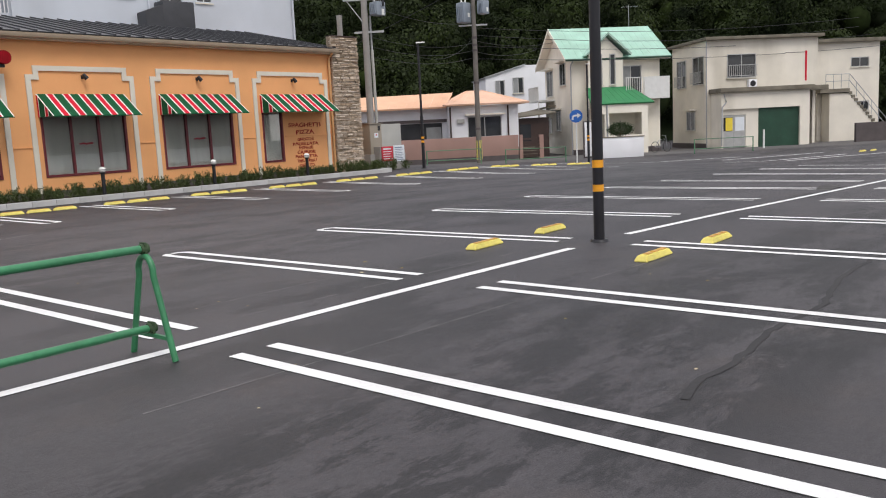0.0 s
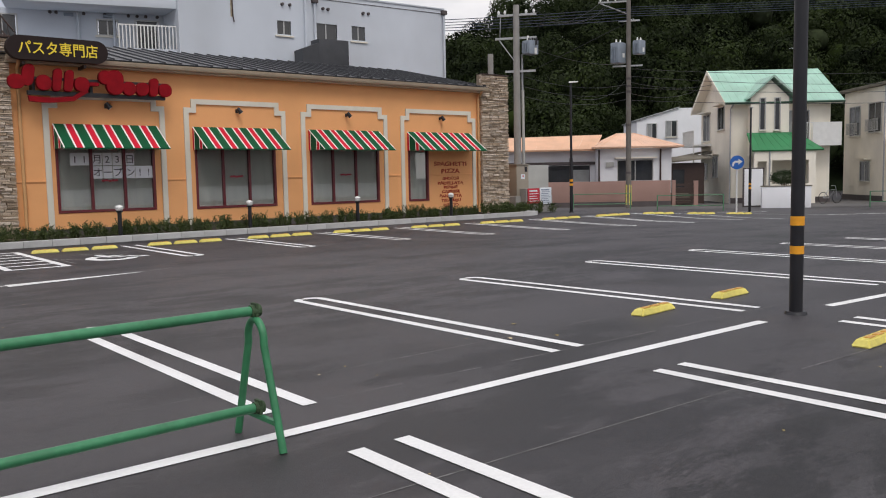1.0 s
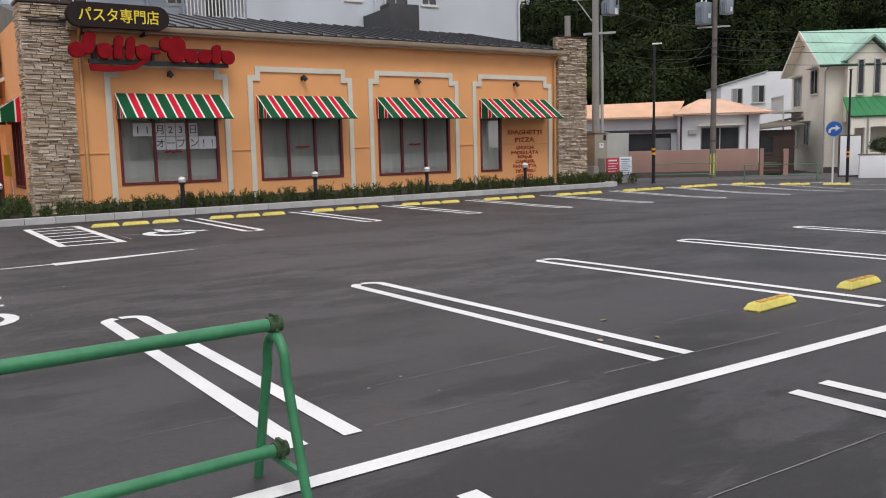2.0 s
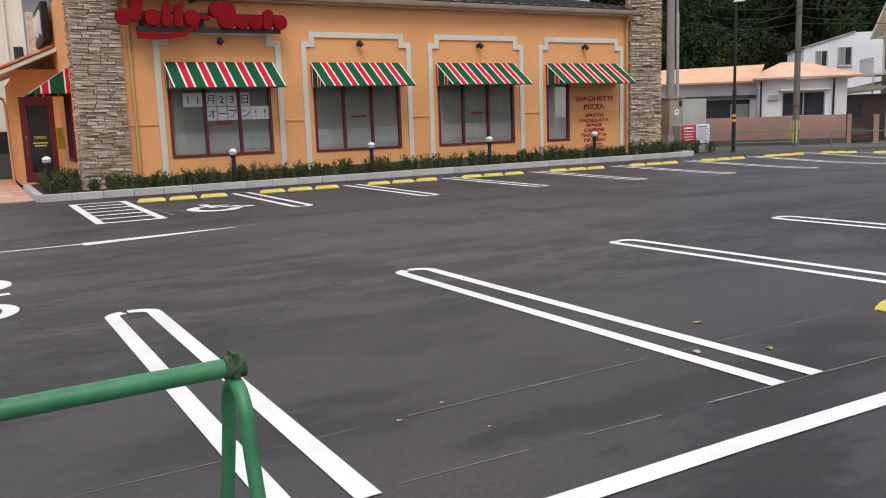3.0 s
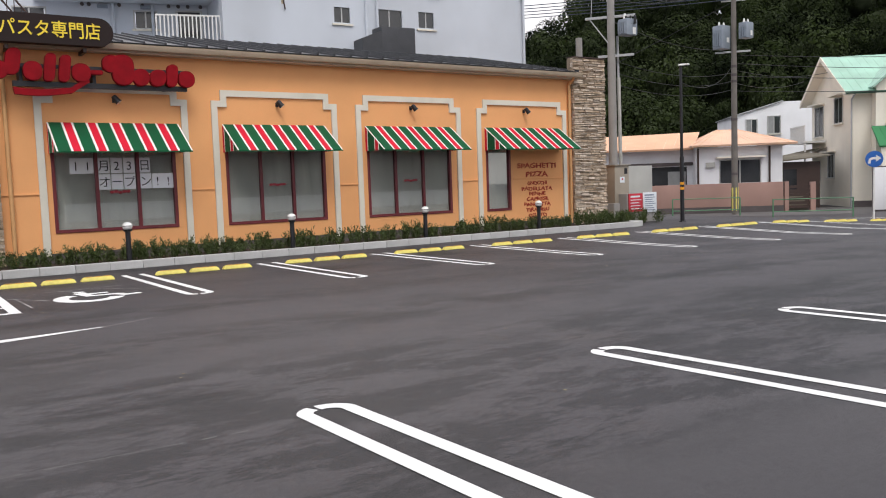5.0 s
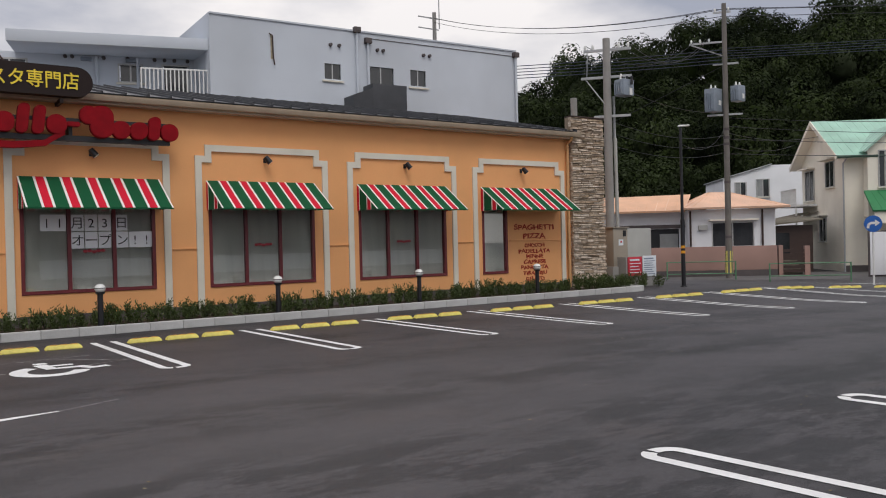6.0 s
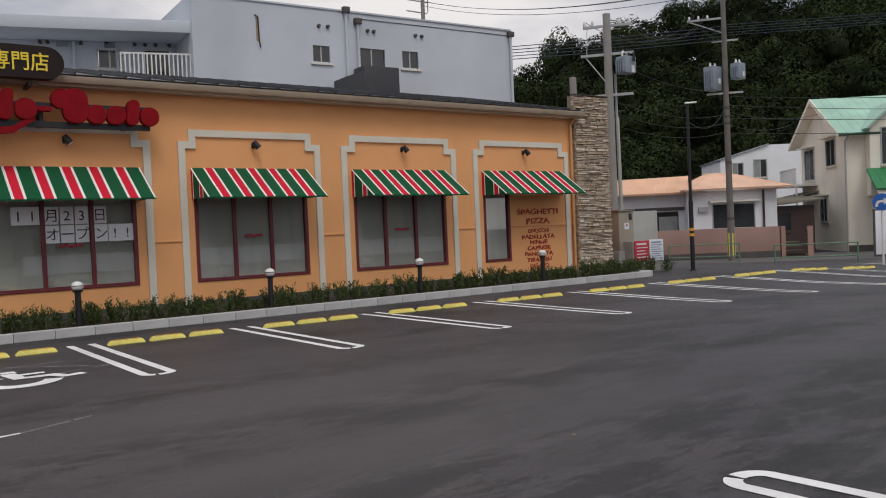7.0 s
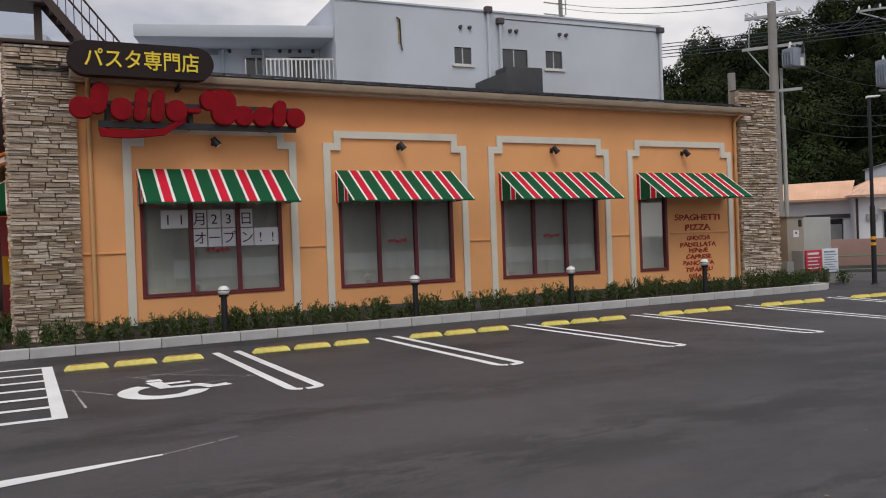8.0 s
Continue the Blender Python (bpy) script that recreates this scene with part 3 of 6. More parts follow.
first_stop = wheel_stop(pose(4.97 + 0.28, 19.38, 0))
stops = []
for g in (4.97, 7.37, 9.79, 12.2, 14.74, 17.33, 19.98, 22.6, 25.2, 27.9, 30.6):
    for k in range(3):
        x = g + 0.27 + 0.6 * k
        if (g, k) != (4.97, 0):
            stops.append((x, 19.38, 0))
stops += [(7.82, 6.16, 6), (9.33, 6.22, 5), (7.85, 3.98, 3), (9.25, 3.9, 2), (43.3, 10.9, 0), (44.0, 10.6, 0)]
for x, y, a in stops:
    q = copy_thing(first_stop, pose(x, y, gz(x, y), 0, 0, a + rng.uniform(-1.5, 1.5)))
    if y < 12:
        q.scale = (1.22, 1.1, 1.0)


# ---------------------------------------------------------------- green pipe barrier
def pipe_barrier():
    ob = thing("pipe_barrier", pose(2.865, 5.095, 0, 0, 0, 181.8), "green painted steel pipe barrier with chipped paint", "barrier")
    L = 3.6
    for x in (0.0, L):
        pts = [(x, -0.25 + 0.165 * i / 6, 0.55 * i / 6) for i in range(0, 7)]
        pts += [(x, 0.088 * math.cos(radians(a)), 0.565 + 0.115 * math.sin(radians(a))) for a in range(165, 10, -15)]
        pts += [(x, 0.085 + 0.165 * i / 6, 0.55 - 0.55 * i / 6) for i in range(0, 7)]
        part("leg_frame", tube(bmesh.new(), pts, 0.021, 10), M_GREENPIPE, ob)
        part("brace", B(x - 0.012, x + 0.012, -0.205, 0.205, 0.135, 0.16), M_GREENPIPE, ob)
        for z in (0.727, 0.197):
            c = cyl(bmesh.new(), (x - 0.028, 0, z), (x + 0.028, 0, z), 0.033, n=12)
            box(c, x - 0.008, x + 0.008, -0.03, 0.03, z - 0.05, z + 0.042)
            part("clamp", c, M_RUST, ob, "rusty pipe clamp")
    for z in (0.727, 0.197):
        part("rail", tube(bmesh.new(), [(-0.03, 0, z), (L / 2, 0, z - 0.004), (L + 0.1, 0, z)], 0.0265, 14), M_GREENPIPE, ob)
    return ob


pipe_barrier()


# ---------------------------------------------------------------- lamp posts
def lamp_post(x, y, h, bands, r=0.062, head_rot=0, step=0.42, label="black lamp post with amber reflective bands"):
    z = gz(x, y)
    ob = thing("lamp_post", pose(x, y, z, 0, 0, head_rot), label, "lamp post", "car park lamp posts")
    part("post", cyl(bmesh.new(), (0, 0, 0), (0, 0, h * step), r, r, 24), M_BLACK, ob)
    part("upper_post", cyl(bmesh.new(), (0, 0, h * step), (0, 0, h), r * 0.72, r * 0.66, 20), M_BLACK, ob)
    part("base_collar", cyl(bmesh.new(), (0, 0, 0), (0, 0, 0.03), r * 1.7, r * 1.5, 24), M_BLACK, ob)
    for z0, z1 in bands:
        part("amber_band", cyl(bmesh.new(), (0, 0, z0), (0, 0, z1), r * 1.035, r * 1.035, 24), M_BAND, ob, "amber reflective band")
    hd = bmesh.new()
    hexa(hd, [(-0.07, -0.08, h - 0.02), (0.26, -0.10, h + 0.0), (0.26, 0.10, h + 0.0), (-0.07, 0.08, h - 0.02), (-0.07, -0.06, h + 0.035), (0.25, -0.08, h + 0.035), (0.25, 0.08, h + 0.035), (-0.07, 0.06, h + 0.035)])
    bmesh.ops.bevel(hd, geom=hd.edges[:], offset=0.012, segments=2, affect="EDGES")
    part("lamp_head", hd, M_WHITEPAINT, ob, "flat pale lamp head")
    return ob


lamp_post(8.68, 5.1, 4.75, ((0.60, 0.68), (0.88, 0.97)), 0.064, -60, 0.64)
lamp_post(23.66, 21.45, 4.7, ((0.98, 1.06), (1.13, 1.21)), 0.062, -40)
lamp_post(35.45, 21.25, 4.75, ((1.1, 1.2), (1.28, 1.36)), 0.062, 215)


# ---------------------------------------------------------------- restaurant
FX0, FX1, FY, FZ = 4.42, 21.46, 22.53, 4.39
BACK = 31.2
rest = thing("restaurant", pose(0, 0, 0), "single-storey orange stucco restaurant with stone corner pillars", "building")
WINS = [(6.36, 8.78, 0.69), (9.87, 12.28, 0.66), (13.41, 15.9, 0.645), (17.04, 17.88, 0.62)]
WTOP = 2.42
part("front_wall", panel(bmesh.new(), 5.3, 20.4, 0.1, FZ, FY, FY + 0.2, [(a, b, c, WTOP) for a, b, c in WINS]), M_ORANGE, rest)
part("right_wall", panel(bmesh.new(), FY + 0.2, BACK, 0.1, FZ, 21.2, 21.4, m=SIDE), M_ORANGE, rest)
part("back_wall", B(4.5, 21.4, BACK, BACK + 0.2, 0.1, FZ), M_ORANGE, rest)
part("left_wall", panel(bmesh.new(), FY + 0.2, BACK, 0.1, FZ + 0.2, 4.5, 4.7, [(24.0, 25.6, 0.66, WTOP)], SIDE), M_ORANGE, rest)
part("plinth", B(5.3, 20.4, FY - 0.03, FY, 0.05, 0.3), M_DARKBASE, rest)
part("moulding", B(5.4, 6.12, FY - 0.025, FY, 1.455, 1.49, bevel=0.006), M_ORANGE, rest)
for a, b in ((9.08, 9.6), (12.62, 13.13), (16.22, 16.75), (17.95, 19.8), (19.94, 20.3)):
    part("moulding", B(a, b, FY - 0.025, FY, 1.455, 1.49, bevel=0.006), M_ORANGE, rest)


def surround(x0, x1, top):
    """A raised band with stepped upper corners round a window bay."""
    bm = bmesh.new()
    w, y0, y1 = 0.135, FY - 0.045, FY
    st = 0.21
    zl = top - 0.23
    box(bm, x0, x0 + w, y0, y1, 0.25, zl)
    box(bm, x1 - w, x1, y0, y1, 0.25, zl)
    for s, xa in ((1, x0), (-1, x1)):
        lo, hi = sorted((xa + s * w, xa + s * (st + w)))
        box(bm, lo, hi, y0, y1, zl - w, zl)
        lo, hi = sorted((xa + s * st, xa + s * (st + w)))
        box(bm, lo, hi, y0, y1, zl, top - w)
    box(bm, x0 + st, x1 - st, y0, y1, top - w, top)
    return part("surround", bm, M_TRIM, rest, "grey cream moulding with stepped corners")


for a, b in ((6.12, 9.08), (9.6, 12.62), (13.13, 16.22), (16.75, 19.94)):
    surround(a, b, 3.6)


def rest_window(x0, x1, z0, z1, bars, m=None, y=FY):
    """A maroon window: frame, bars and panes set back in the wall."""
    m = m or Matrix.Identity(4)
    w = 0.065
    fr = bmesh.new()
    box(fr, x0, x1, y - 0.015, y + 0.09, z0, z0 + w, m)
    box(fr, x0, x1, y - 0.015, y + 0.09, z1 - w, z1, m)
    box(fr, x0, x0 + w, y - 0.015, y + 0.09, z0 + w, z1 - w, m)
    box(fr, x1 - w, x1, y - 0.015, y + 0.09, z0 + w, z1 - w, m)
    win = part("window", fr, M_MAROON, rest, "maroon framed shop window with pale shades behind")
    edges = [x0 + w] + bars + [x1 - w]
    for b in bars:
        part("mullion", box(bmesh.new(), b - 0.033, b + 0.033, y, y + 0.08, z0 + w, z1 - w, m), M_MAROON, win)
    for a, b in zip(edges, edges[1:]):
        g = part("pane", box(bmesh.new(), a, b, y + 0.035, y + 0.043, z0 + w, z1 - w, m), M_GLASS, win)
        g.visible_shadow = False
    part("sill", box(bmesh.new(), x0 + 0.004, x1 - 0.004, y - 0.025, y - 0.002, z0 + 0.004, z0 + 0.03, m, 0.004), M_MAROON, win)
    return win


rest_window(6.36, 8.78, 0.69, WTOP, [7.19, 8.0])
rest_window(9.87, 12.28, 0.66, WTOP, [10.68, 11.46])
rest_window(13.41, 15.9, 0.645, WTOP, [14.22, 15.04])
rest_window(17.04, 17.88, 0.62, WTOP, [])
rest_window(24.0, 25.6, 0.66, WTOP, [24.5, 25.05], SIDE, 4.5)


def shade(x0, x1, z0, z1, y):
    """A pale shade that hangs in shallow uneven folds."""
    bm = bmesh.new()
    k, kz = 24, 12
    ph = rng.uniform(0, 6)
    zs = [z0 + (z1 - z0) * j / kz for j in range(kz + 1)]
    rows = [[bm.verts.new((x0 + (x1 - x0) * i / k, y + 0.007 * math.sin(i * 0.7 + ph + z * 0.9) + 0.006 * math.sin(i * 0.31 - z * 3.4 + 2 * ph) + 0.004 * math.sin(i * 1.9 + z * 5), z)) for z in zs] for i in range(k + 1)]
    for a, b in zip(rows, rows[1:]):
        for j in range(kz):
            bm.faces.new((a[j], b[j], b[j + 1], a[j + 1]))
    bmesh.ops.solidify(bm, geom=bm.faces[:], thickness=0.004)
    return tagged(part("roller_shade", bm, M_SHADE), "pale grey roller shade drawn down behind glass", "blind", "window shades")


for (a, b, c), cuts in zip(WINS, ([7.19, 8.0], [10.68, 11.46], [14.22, 15.04], [])):
    e = [a] + cuts + [b]
    for p, q in zip(e, e[1:]):
        shade(p + 0.02, q - 0.02, c + 0.02 + rng.uniform(0, 0.05), WTOP - 0.05, FY + 0.085)
part("interior_floor", B(4.7, 21.2, FY + 0.2, BACK, 0.1, 0.16), M_DARKBASE, rest)
part("ceiling", B(4.7, 21.2, FY + 0.2, BACK, 3.0, 3.1), M_TRIM, rest)

# roof: low slope with standing seams
rise = 0.215
tilt = math.atan(rise)
half = 5.2
pan = bmesh.new()
prism(pan, [(0, 0), (0.43, 0), (0.43, 0.05), (0.41, 0.05), (0.41, 0.012), (0.02, 0.012), (0.02, 0.05), (0, 0.05)], 0, half / math.cos(tilt))
pan_me = bpy.data.meshes.new("roof_panel")
pan.to_mesh(pan_me)
pan.free()
pan_me.materials.append(M_ROOF)
x = 5.2
while x < 20.2:
    piece("roof_panel", pan_me, rest, (x, FY - 0.28, FZ + 0.05), (tilt, 0, 0))
    x += 0.43
bm = bmesh.new()
hexa(bm, [(4.6, FY - 0.22, FZ + 0.02), (20.4, FY - 0.22, FZ + 0.02), (20.4, FY + half - 0.3, FZ + 0.02), (4.6, FY + half - 0.3, FZ + 0.02),
          (4.6, FY - 0.22, FZ + 0.04), (20.4, FY - 0.22, FZ + 0.04), (20.4, FY + half - 0.3, FZ + 0.04 + rise * (half - 0.1)), (4.6, FY + half - 0.3, FZ + 0.04 + rise * (half - 0.1))])
part("roof_deck", bm, M_ROOF, rest)
part("rear_roof", B(4.6, 20.4, FY + half - 0.3, BACK + 0.2, FZ, FZ + 0.3), M_ROOF, rest)
gut = bmesh.new()
prism(gut, [(FY - 0.38, FZ - 0.05), (FY - 0.35, FZ - 0.10), (FY - 0.25, FZ - 0.11), (FY - 0.24, FZ + 0.02), (FY - 0.27, FZ + 0.02), (FY - 0.28, FZ - 0.06), (FY - 0.34, FZ - 0.06), (FY - 0.36, FZ + 0.01), (FY - 0.39, FZ + 0.01)], 5.35, 20.3, SIDE)
part("gutter", gut, M_GUTTER, rest, "beige roof gutter")
part("fascia", B(5.35, 20.3, FY - 0.24, FY, FZ - 0.15, FZ - 0.03), M_GUTTER, rest)
for x in (5.62, 20.06):
    part("downpipe", tube(bmesh.new(), [(x, FY - 0.26, FZ - 0.05), (x, FY - 0.24, FZ - 0.16), (x, FY - 0.06, FZ - 0.3), (x, FY - 0.055, 3.0), (x, FY - 0.055, 0.15)], 0.042, 12), M_SKIN, rest, "orange rainwater pipe")

# stone pillars
part("pillar_core", B(FX0 + 0.05, 5.42, FY - 0.06, FY + 0.55, 0.05, 4.80), M_MORTAR, rest)
part("pillar_core", B(20.2, FX1 - 0.05, FY - 0.06, FY + 0.16, 0.05, 4.88), M_MORTAR, rest)
part("pillar_cap", B(FX0 - 0.04, 5.5, FY - 0.18, FY + 0.6, 4.80, 4.86, bevel=0.01), M_BROWNSTEEL, rest)
part("pillar_cap", B(20.19, FX1 + 0.01, FY - 0.14, FY + 0.17, 4.88, 4.91, bevel=0.008), M_BROWNSTEEL, rest)


def awning(x0, x1, m=None, n=11, zt=2.865, zb=2.265, depth=0.88, wall=FY):
    """A striped shed awning with closed ends; green, white, red, white in turn."""
    ob = thing("window_awning", m or pose(0, 0, 0), "green, white and red striped canvas awning over a window", "awning", "window awnings")
    kinds = []
    for k in range(n):
        if k:
            kinds.append(("white_stripe", M_AW_WHITE, 0.19))
        kinds.append(("green_stripe", M_AW_GREEN, 1.0) if k % 2 == 0 else ("red_stripe", M_AW_RED, 0.62))
    kinds = [("white_stripe", M_AW_WHITE, 0.13)] + kinds + [("white_stripe", M_AW_WHITE, 0.13)]
    tot = sum(k[2] for k in kinds)
    x = x0
    t = 0.012
    for nm, mm, wd in kinds:
        w = (x1 - x0) * wd / tot
        bm = hexa(bmesh.new(), [(x, wall - 0.003, zt - t), (x + w, wall - 0.003, zt - t), (x + w, wall - depth, zb - t), (x, wall - depth, zb - t), (x, wall - 0.003, zt), (x + w, wall - 0.003, zt), (x + w, wall - depth, zb), (x, wall - depth, zb)])
        part(nm, bm, mm, ob)
        x += w
    # closed triangular ends in upright stripes
    for xe in (x0 + 0.004, x1 - 0.004):
        y = 0.0
        for nm, mm, wd in (("end_stripe", M_AW_RED, 0.09), ("end_stripe", M_AW_WHITE, 0.035), ("end_stripe", M_AW_GREEN, 0.30), ("end_stripe", M_AW_WHITE, 0.035), ("end_stripe", M_AW_RED, 0.14), ("end_stripe", M_AW_WHITE, 0.035), ("end_stripe", M_AW_GREEN, depth - 0.635)):
            za, zc = zt - (zt - zb) * y / depth, zt - (zt - zb) * (y + wd) / depth
            bm = hexa(bmesh.new(), [(xe - 0.003, wall - 0.003 - y, zb - t), (xe + 0.003, wall - 0.003 - y, zb - t), (xe + 0.003, wall - 0.003 - y - wd, zb - t), (xe - 0.003, wall - 0.003 - y - wd, zb - t),
                                    (xe - 0.003, wall - 0.003 - y, za - t), (xe + 0.003, wall - 0.003 - y, za - t), (xe + 0.003, wall - 0.003 - y - wd, zc - t), (xe - 0.003, wall - 0.003 - y - wd, zc - t)])
            part(nm, bm, mm, ob)
            y += wd
    part("front_bar", B(x0, x1, wall - depth - 0.012, wall - depth + 0.01, zb - 0.035, zb - t), M_AW_GREEN, ob)
    return ob


awning(6.33, 8.88)
awning(9.83, 12.3)
awning(13.38, 15.92)
awning(17.02, 19.7)
awning(23.9, 25.7, pose(4.5 - FY, 49.6, 0, 0, 0, -90), n=7)


def wall_spot(x, z=3.32):
    ob = thing("wall_spotlight", pose(x, FY, z), "small black spotlight on the stucco wall", "spotlight", "wall spotlights")
    part("mount", B(-0.035, 0.035, -0.03, 0, -0.05, 0.05, bevel=0.006), M_BLACK, ob)
    part("arm", cyl(bmesh.new(), (0, -0.02, 0), (0.02, -0.13, 0.01), 0.013, n=8), M_BLACK, ob)
    h = cyl(bmesh.new(), (-0.03, -0.13, 0.07), (0.06, -0.17, -0.06), 0.05, 0.065, 14)
    can = part("lamp_can", h, M_BLACK, ob)
    part("lens", cyl(bmesh.new(), (0.0605, -0.1702, -0.0606), (0.0615, -0.1706, -0.062), 0.054, n=14), M_GLOBE, can, "pale lamp lens")
    return ob


for x in (7.61, 11.13, 14.71, 18.39):
    wall_spot(x)


# ---------------------------------------------------------------- lettering and signs
def letters(name, text, size, m, material, parent, depth=0.0, align="CENTER", width=None, bold=0.0):
    cu = bpy.data.curves.new(name, "FONT")
    cu.body, cu.size, cu.extrude, cu.align_x, cu.offset = text, size, depth, align, bold
    tmp = bpy.data.objects.new(name, cu)
    scene.collection.objects.link(tmp)
    bpy.context.view_layer.update()
    me = bpy.data.meshes.new_from_object(tmp.evaluated_get(bpy.context.evaluated_depsgraph_get()))
    bpy.data.objects.remove(tmp)
    me.name = name
    if width and len(me.vertices):
        xs = [v.co.x for v in me.vertices]
        k = width / max(1e-6, max(xs) - min(xs))
        mid = (max(xs) + min(xs)) / 2
        for v in me.vertices:
            v.co.x = (v.co.x - mid) * k
    me.materials.clear()
    me.materials.append(material)
    ob = new(name, me)
    ob.parent = parent
    ob.matrix_local = m
    return ob


board = thing("shop_sign", pose(6.43, 22.05, 4.55), "dark brown rounded sign with yellow Japanese lettering", "sign")
r = 0.27
out = [(-1.12 + r - r * math.sin(radians(a)), r * math.cos(radians(a))) for a in range(0, 181, 15)] + [(1.12 - r + r * math.sin(radians(a)), -r * math.cos(radians(a))) for a in range(0, 181, 15)]
part("panel", prism(bmesh.new(), out, -0.11, 0.11), M_BROWNSIGN, board)
letters("lettering", "パスタ専門店", 0.33, pose(0, -0.118, -0.12, 90, 0, 0), M_SIGNYELLOW, board, 0.006, width=1.75, bold=0.003)
for sx in (-0.75, 0.6):
    part("bracket", B(sx - 0.03, sx + 0.03, 0.0, 0.5, -0.38, -0.30), M_BROWNSTEEL, board)

red = thing("red_logo_sign", pose(0, 22.12, 0), "big red raised logo shapes on a dark mounting rail", "sign")
part("mounting_rail", B(5.75, 9.0, 0.04, 0.14, 3.50, 3.60), M_BLACK, red)
part("mounting_rail", B(5.75, 9.0, 0.04, 0.14, 3.86, 3.92), M_BLACK, red)
for x in (5.9, 7.2, 8.6):
    part("bracket", B(x - 0.03, x + 0.03, 0.1, 0.41, 3.52, 3.9), M_BLACK, red)


# plain rounded blocks in place of the trade name
def logo_block(cx, cz, w, h, k, lean=0.0):
    r = min(w, h) / 2 * 0.92
    pts = []
    for sx, sz, a0 in ((1, 1, 0), (-1, 1, 90), (-1, -1, 180), (1, -1, 270)):
        for a in range(a0, a0 + 91, 15):
            x, z = sx * (w / 2 - r) + r * math.cos(radians(a)), sz * (h / 2 - r) + r * math.sin(radians(a))
            pts.append((cx + x + lean * z, cz + z))
    bm = prism(bmesh.new(), pts, -0.075 - 0.004 * (k % 3), 0.045)
    bmesh.ops.bevel(bm, geom=[e for e in bm.edges if all(v.co.y < 0 for v in e.verts)], offset=0.012, segments=2, affect="EDGES")
    return part("logo_block", bm, M_REDSIGN, red)


for k, (cx, cz, w, h, lean) in enumerate(((5.50, 3.78, 0.36, 0.34, 0), (5.76, 3.94, 0.26, 0.50, 0.15), (6.09, 3.78, 0.33, 0.36, 0), (6.39, 3.86, 0.20, 0.54, 0.12), (6.65, 3.85, 0.20, 0.52, 0.12), (6.94, 3.78, 0.34, 0.36, 0), (7.22, 3.80, 0.24, 0.09, 0), (7.50, 3.98, 0.34, 0.34, 0), (7.72, 3.87, 0.42, 0.60, 0), (8.06, 3.74, 0.33, 0.34, 0), (8.39, 3.74, 0.33, 0.34, 0.1), (8.68, 3.80, 0.22, 0.46, 0.1), (8.97, 3.74, 0.34, 0.34, 0))):
    logo_block(cx, cz, w, h, k, lean)
swash = []
for i in range(13):
    f = i / 12
    swash.append((5.74 + 1.32 * f, 3.47 - 0.03 * math.sin(f * 5) + 0.20 * max(0, f - 0.75) / 0.25))
low = [(x + 0.02, z - 0.13 * (1 - 0.25 * i / 12)) for i, (x, z) in enumerate(swash)]
sw = bmesh.new()
for (a, b), (c, d2) in zip(zip(swash, swash[1:]), zip(low, low[1:])):
    prism(sw, [a, b, d2, c], -0.07, 0.04)
bmesh.ops.remove_doubles(sw, verts=sw.verts[:], dist=0.0005)
part("logo_underline", sw, M_REDSIGN, red)

menu = thing("menu_lettering", pose(18.82, FY, 0), "red hand-painted menu words on the stucco", "lettering")
for word, z, size, w in (("SPAGHETTI", 1.78, 0.19, 1.42), ("PIZZA", 1.54, 0.19, 0.80), ("GNOCCHI", 1.31, 0.135, 0.72), ("PADELLATA", 1.155, 0.135, 1.14), ("PENNE", 1.01, 0.135, 0.60), ("CAPRESE", 0.865, 0.135, 0.80), ("PANCETTA", 0.72, 0.135, 0.98), ("TIRAMISU", 0.565, 0.135, 0.86), ("GELATO", 0.41, 0.135, 0.66)):
    ob = letters("word", word, size, pose(0, -0.006, z - size * 0.1, 90, 0, 0), M_PAINTRED, menu, 0.003, width=w, bold=0.004)
    for v in ob.data.vertices:  # uneven brush-painted strokes
        x, y = v.co.x, v.co.y
        v.co.y = y + 0.011 * math.sin(x * 23 + z * 9) + 0.006 * math.sin(x * 61 + z)
        v.co.x = x + 0.007 * math.sin(y * 37 + x * 19) + 0.05 * (y - 0.05) * math.sin(x * 15 + z * 4)


def poster(x, z, ch, row):
    ob = thing("window_poster", pose(x, FY + 0.025, z), "white paper sheet with one black character taped in a window", "poster", "opening day sheets")
    part("sheet", B(-0.112, 0.112, -0.002, 0.0, -0.155, 0.155), M_PAPER, ob)
    letters("character", ch, 0.24, pose(0, -0.004, -0.09, 90, 0, 0), M_INK, ob, 0.0005)
    return ob


for x, ch in zip((6.81, 7.03, 7.34, 7.585, 7.83, 8.14), "11月23日"):
    poster(x, 2.01, ch, 0)
for x, ch in zip((7.34, 7.585, 7.83, 8.15, 8.39, 8.61), "オープン!!"):
    poster(x, 1.68, ch, 1)
M_DECAL = mat("red_window_decal", (0.36, 0.03, 0.04), 0.6, 0.1)
for x, z in ((7.63, 1.47), (11.07, 1.52), (14.66, 1.52)):
    bm = bmesh.new()
    for k in range(5):
        ball(bm, (-0.16 + 0.08 * k, 0, 0.012 * math.sin(k * 2.2)), 0.05, 10, 6, (0.9, 0.06, 0.62))
    d = part("window_decal", bm, M_DECAL)
    d.matrix_world = pose(x, FY + 0.03, z)
    tagged(d, "small red logo sticker on shop glass", "sticker", "window stickers")

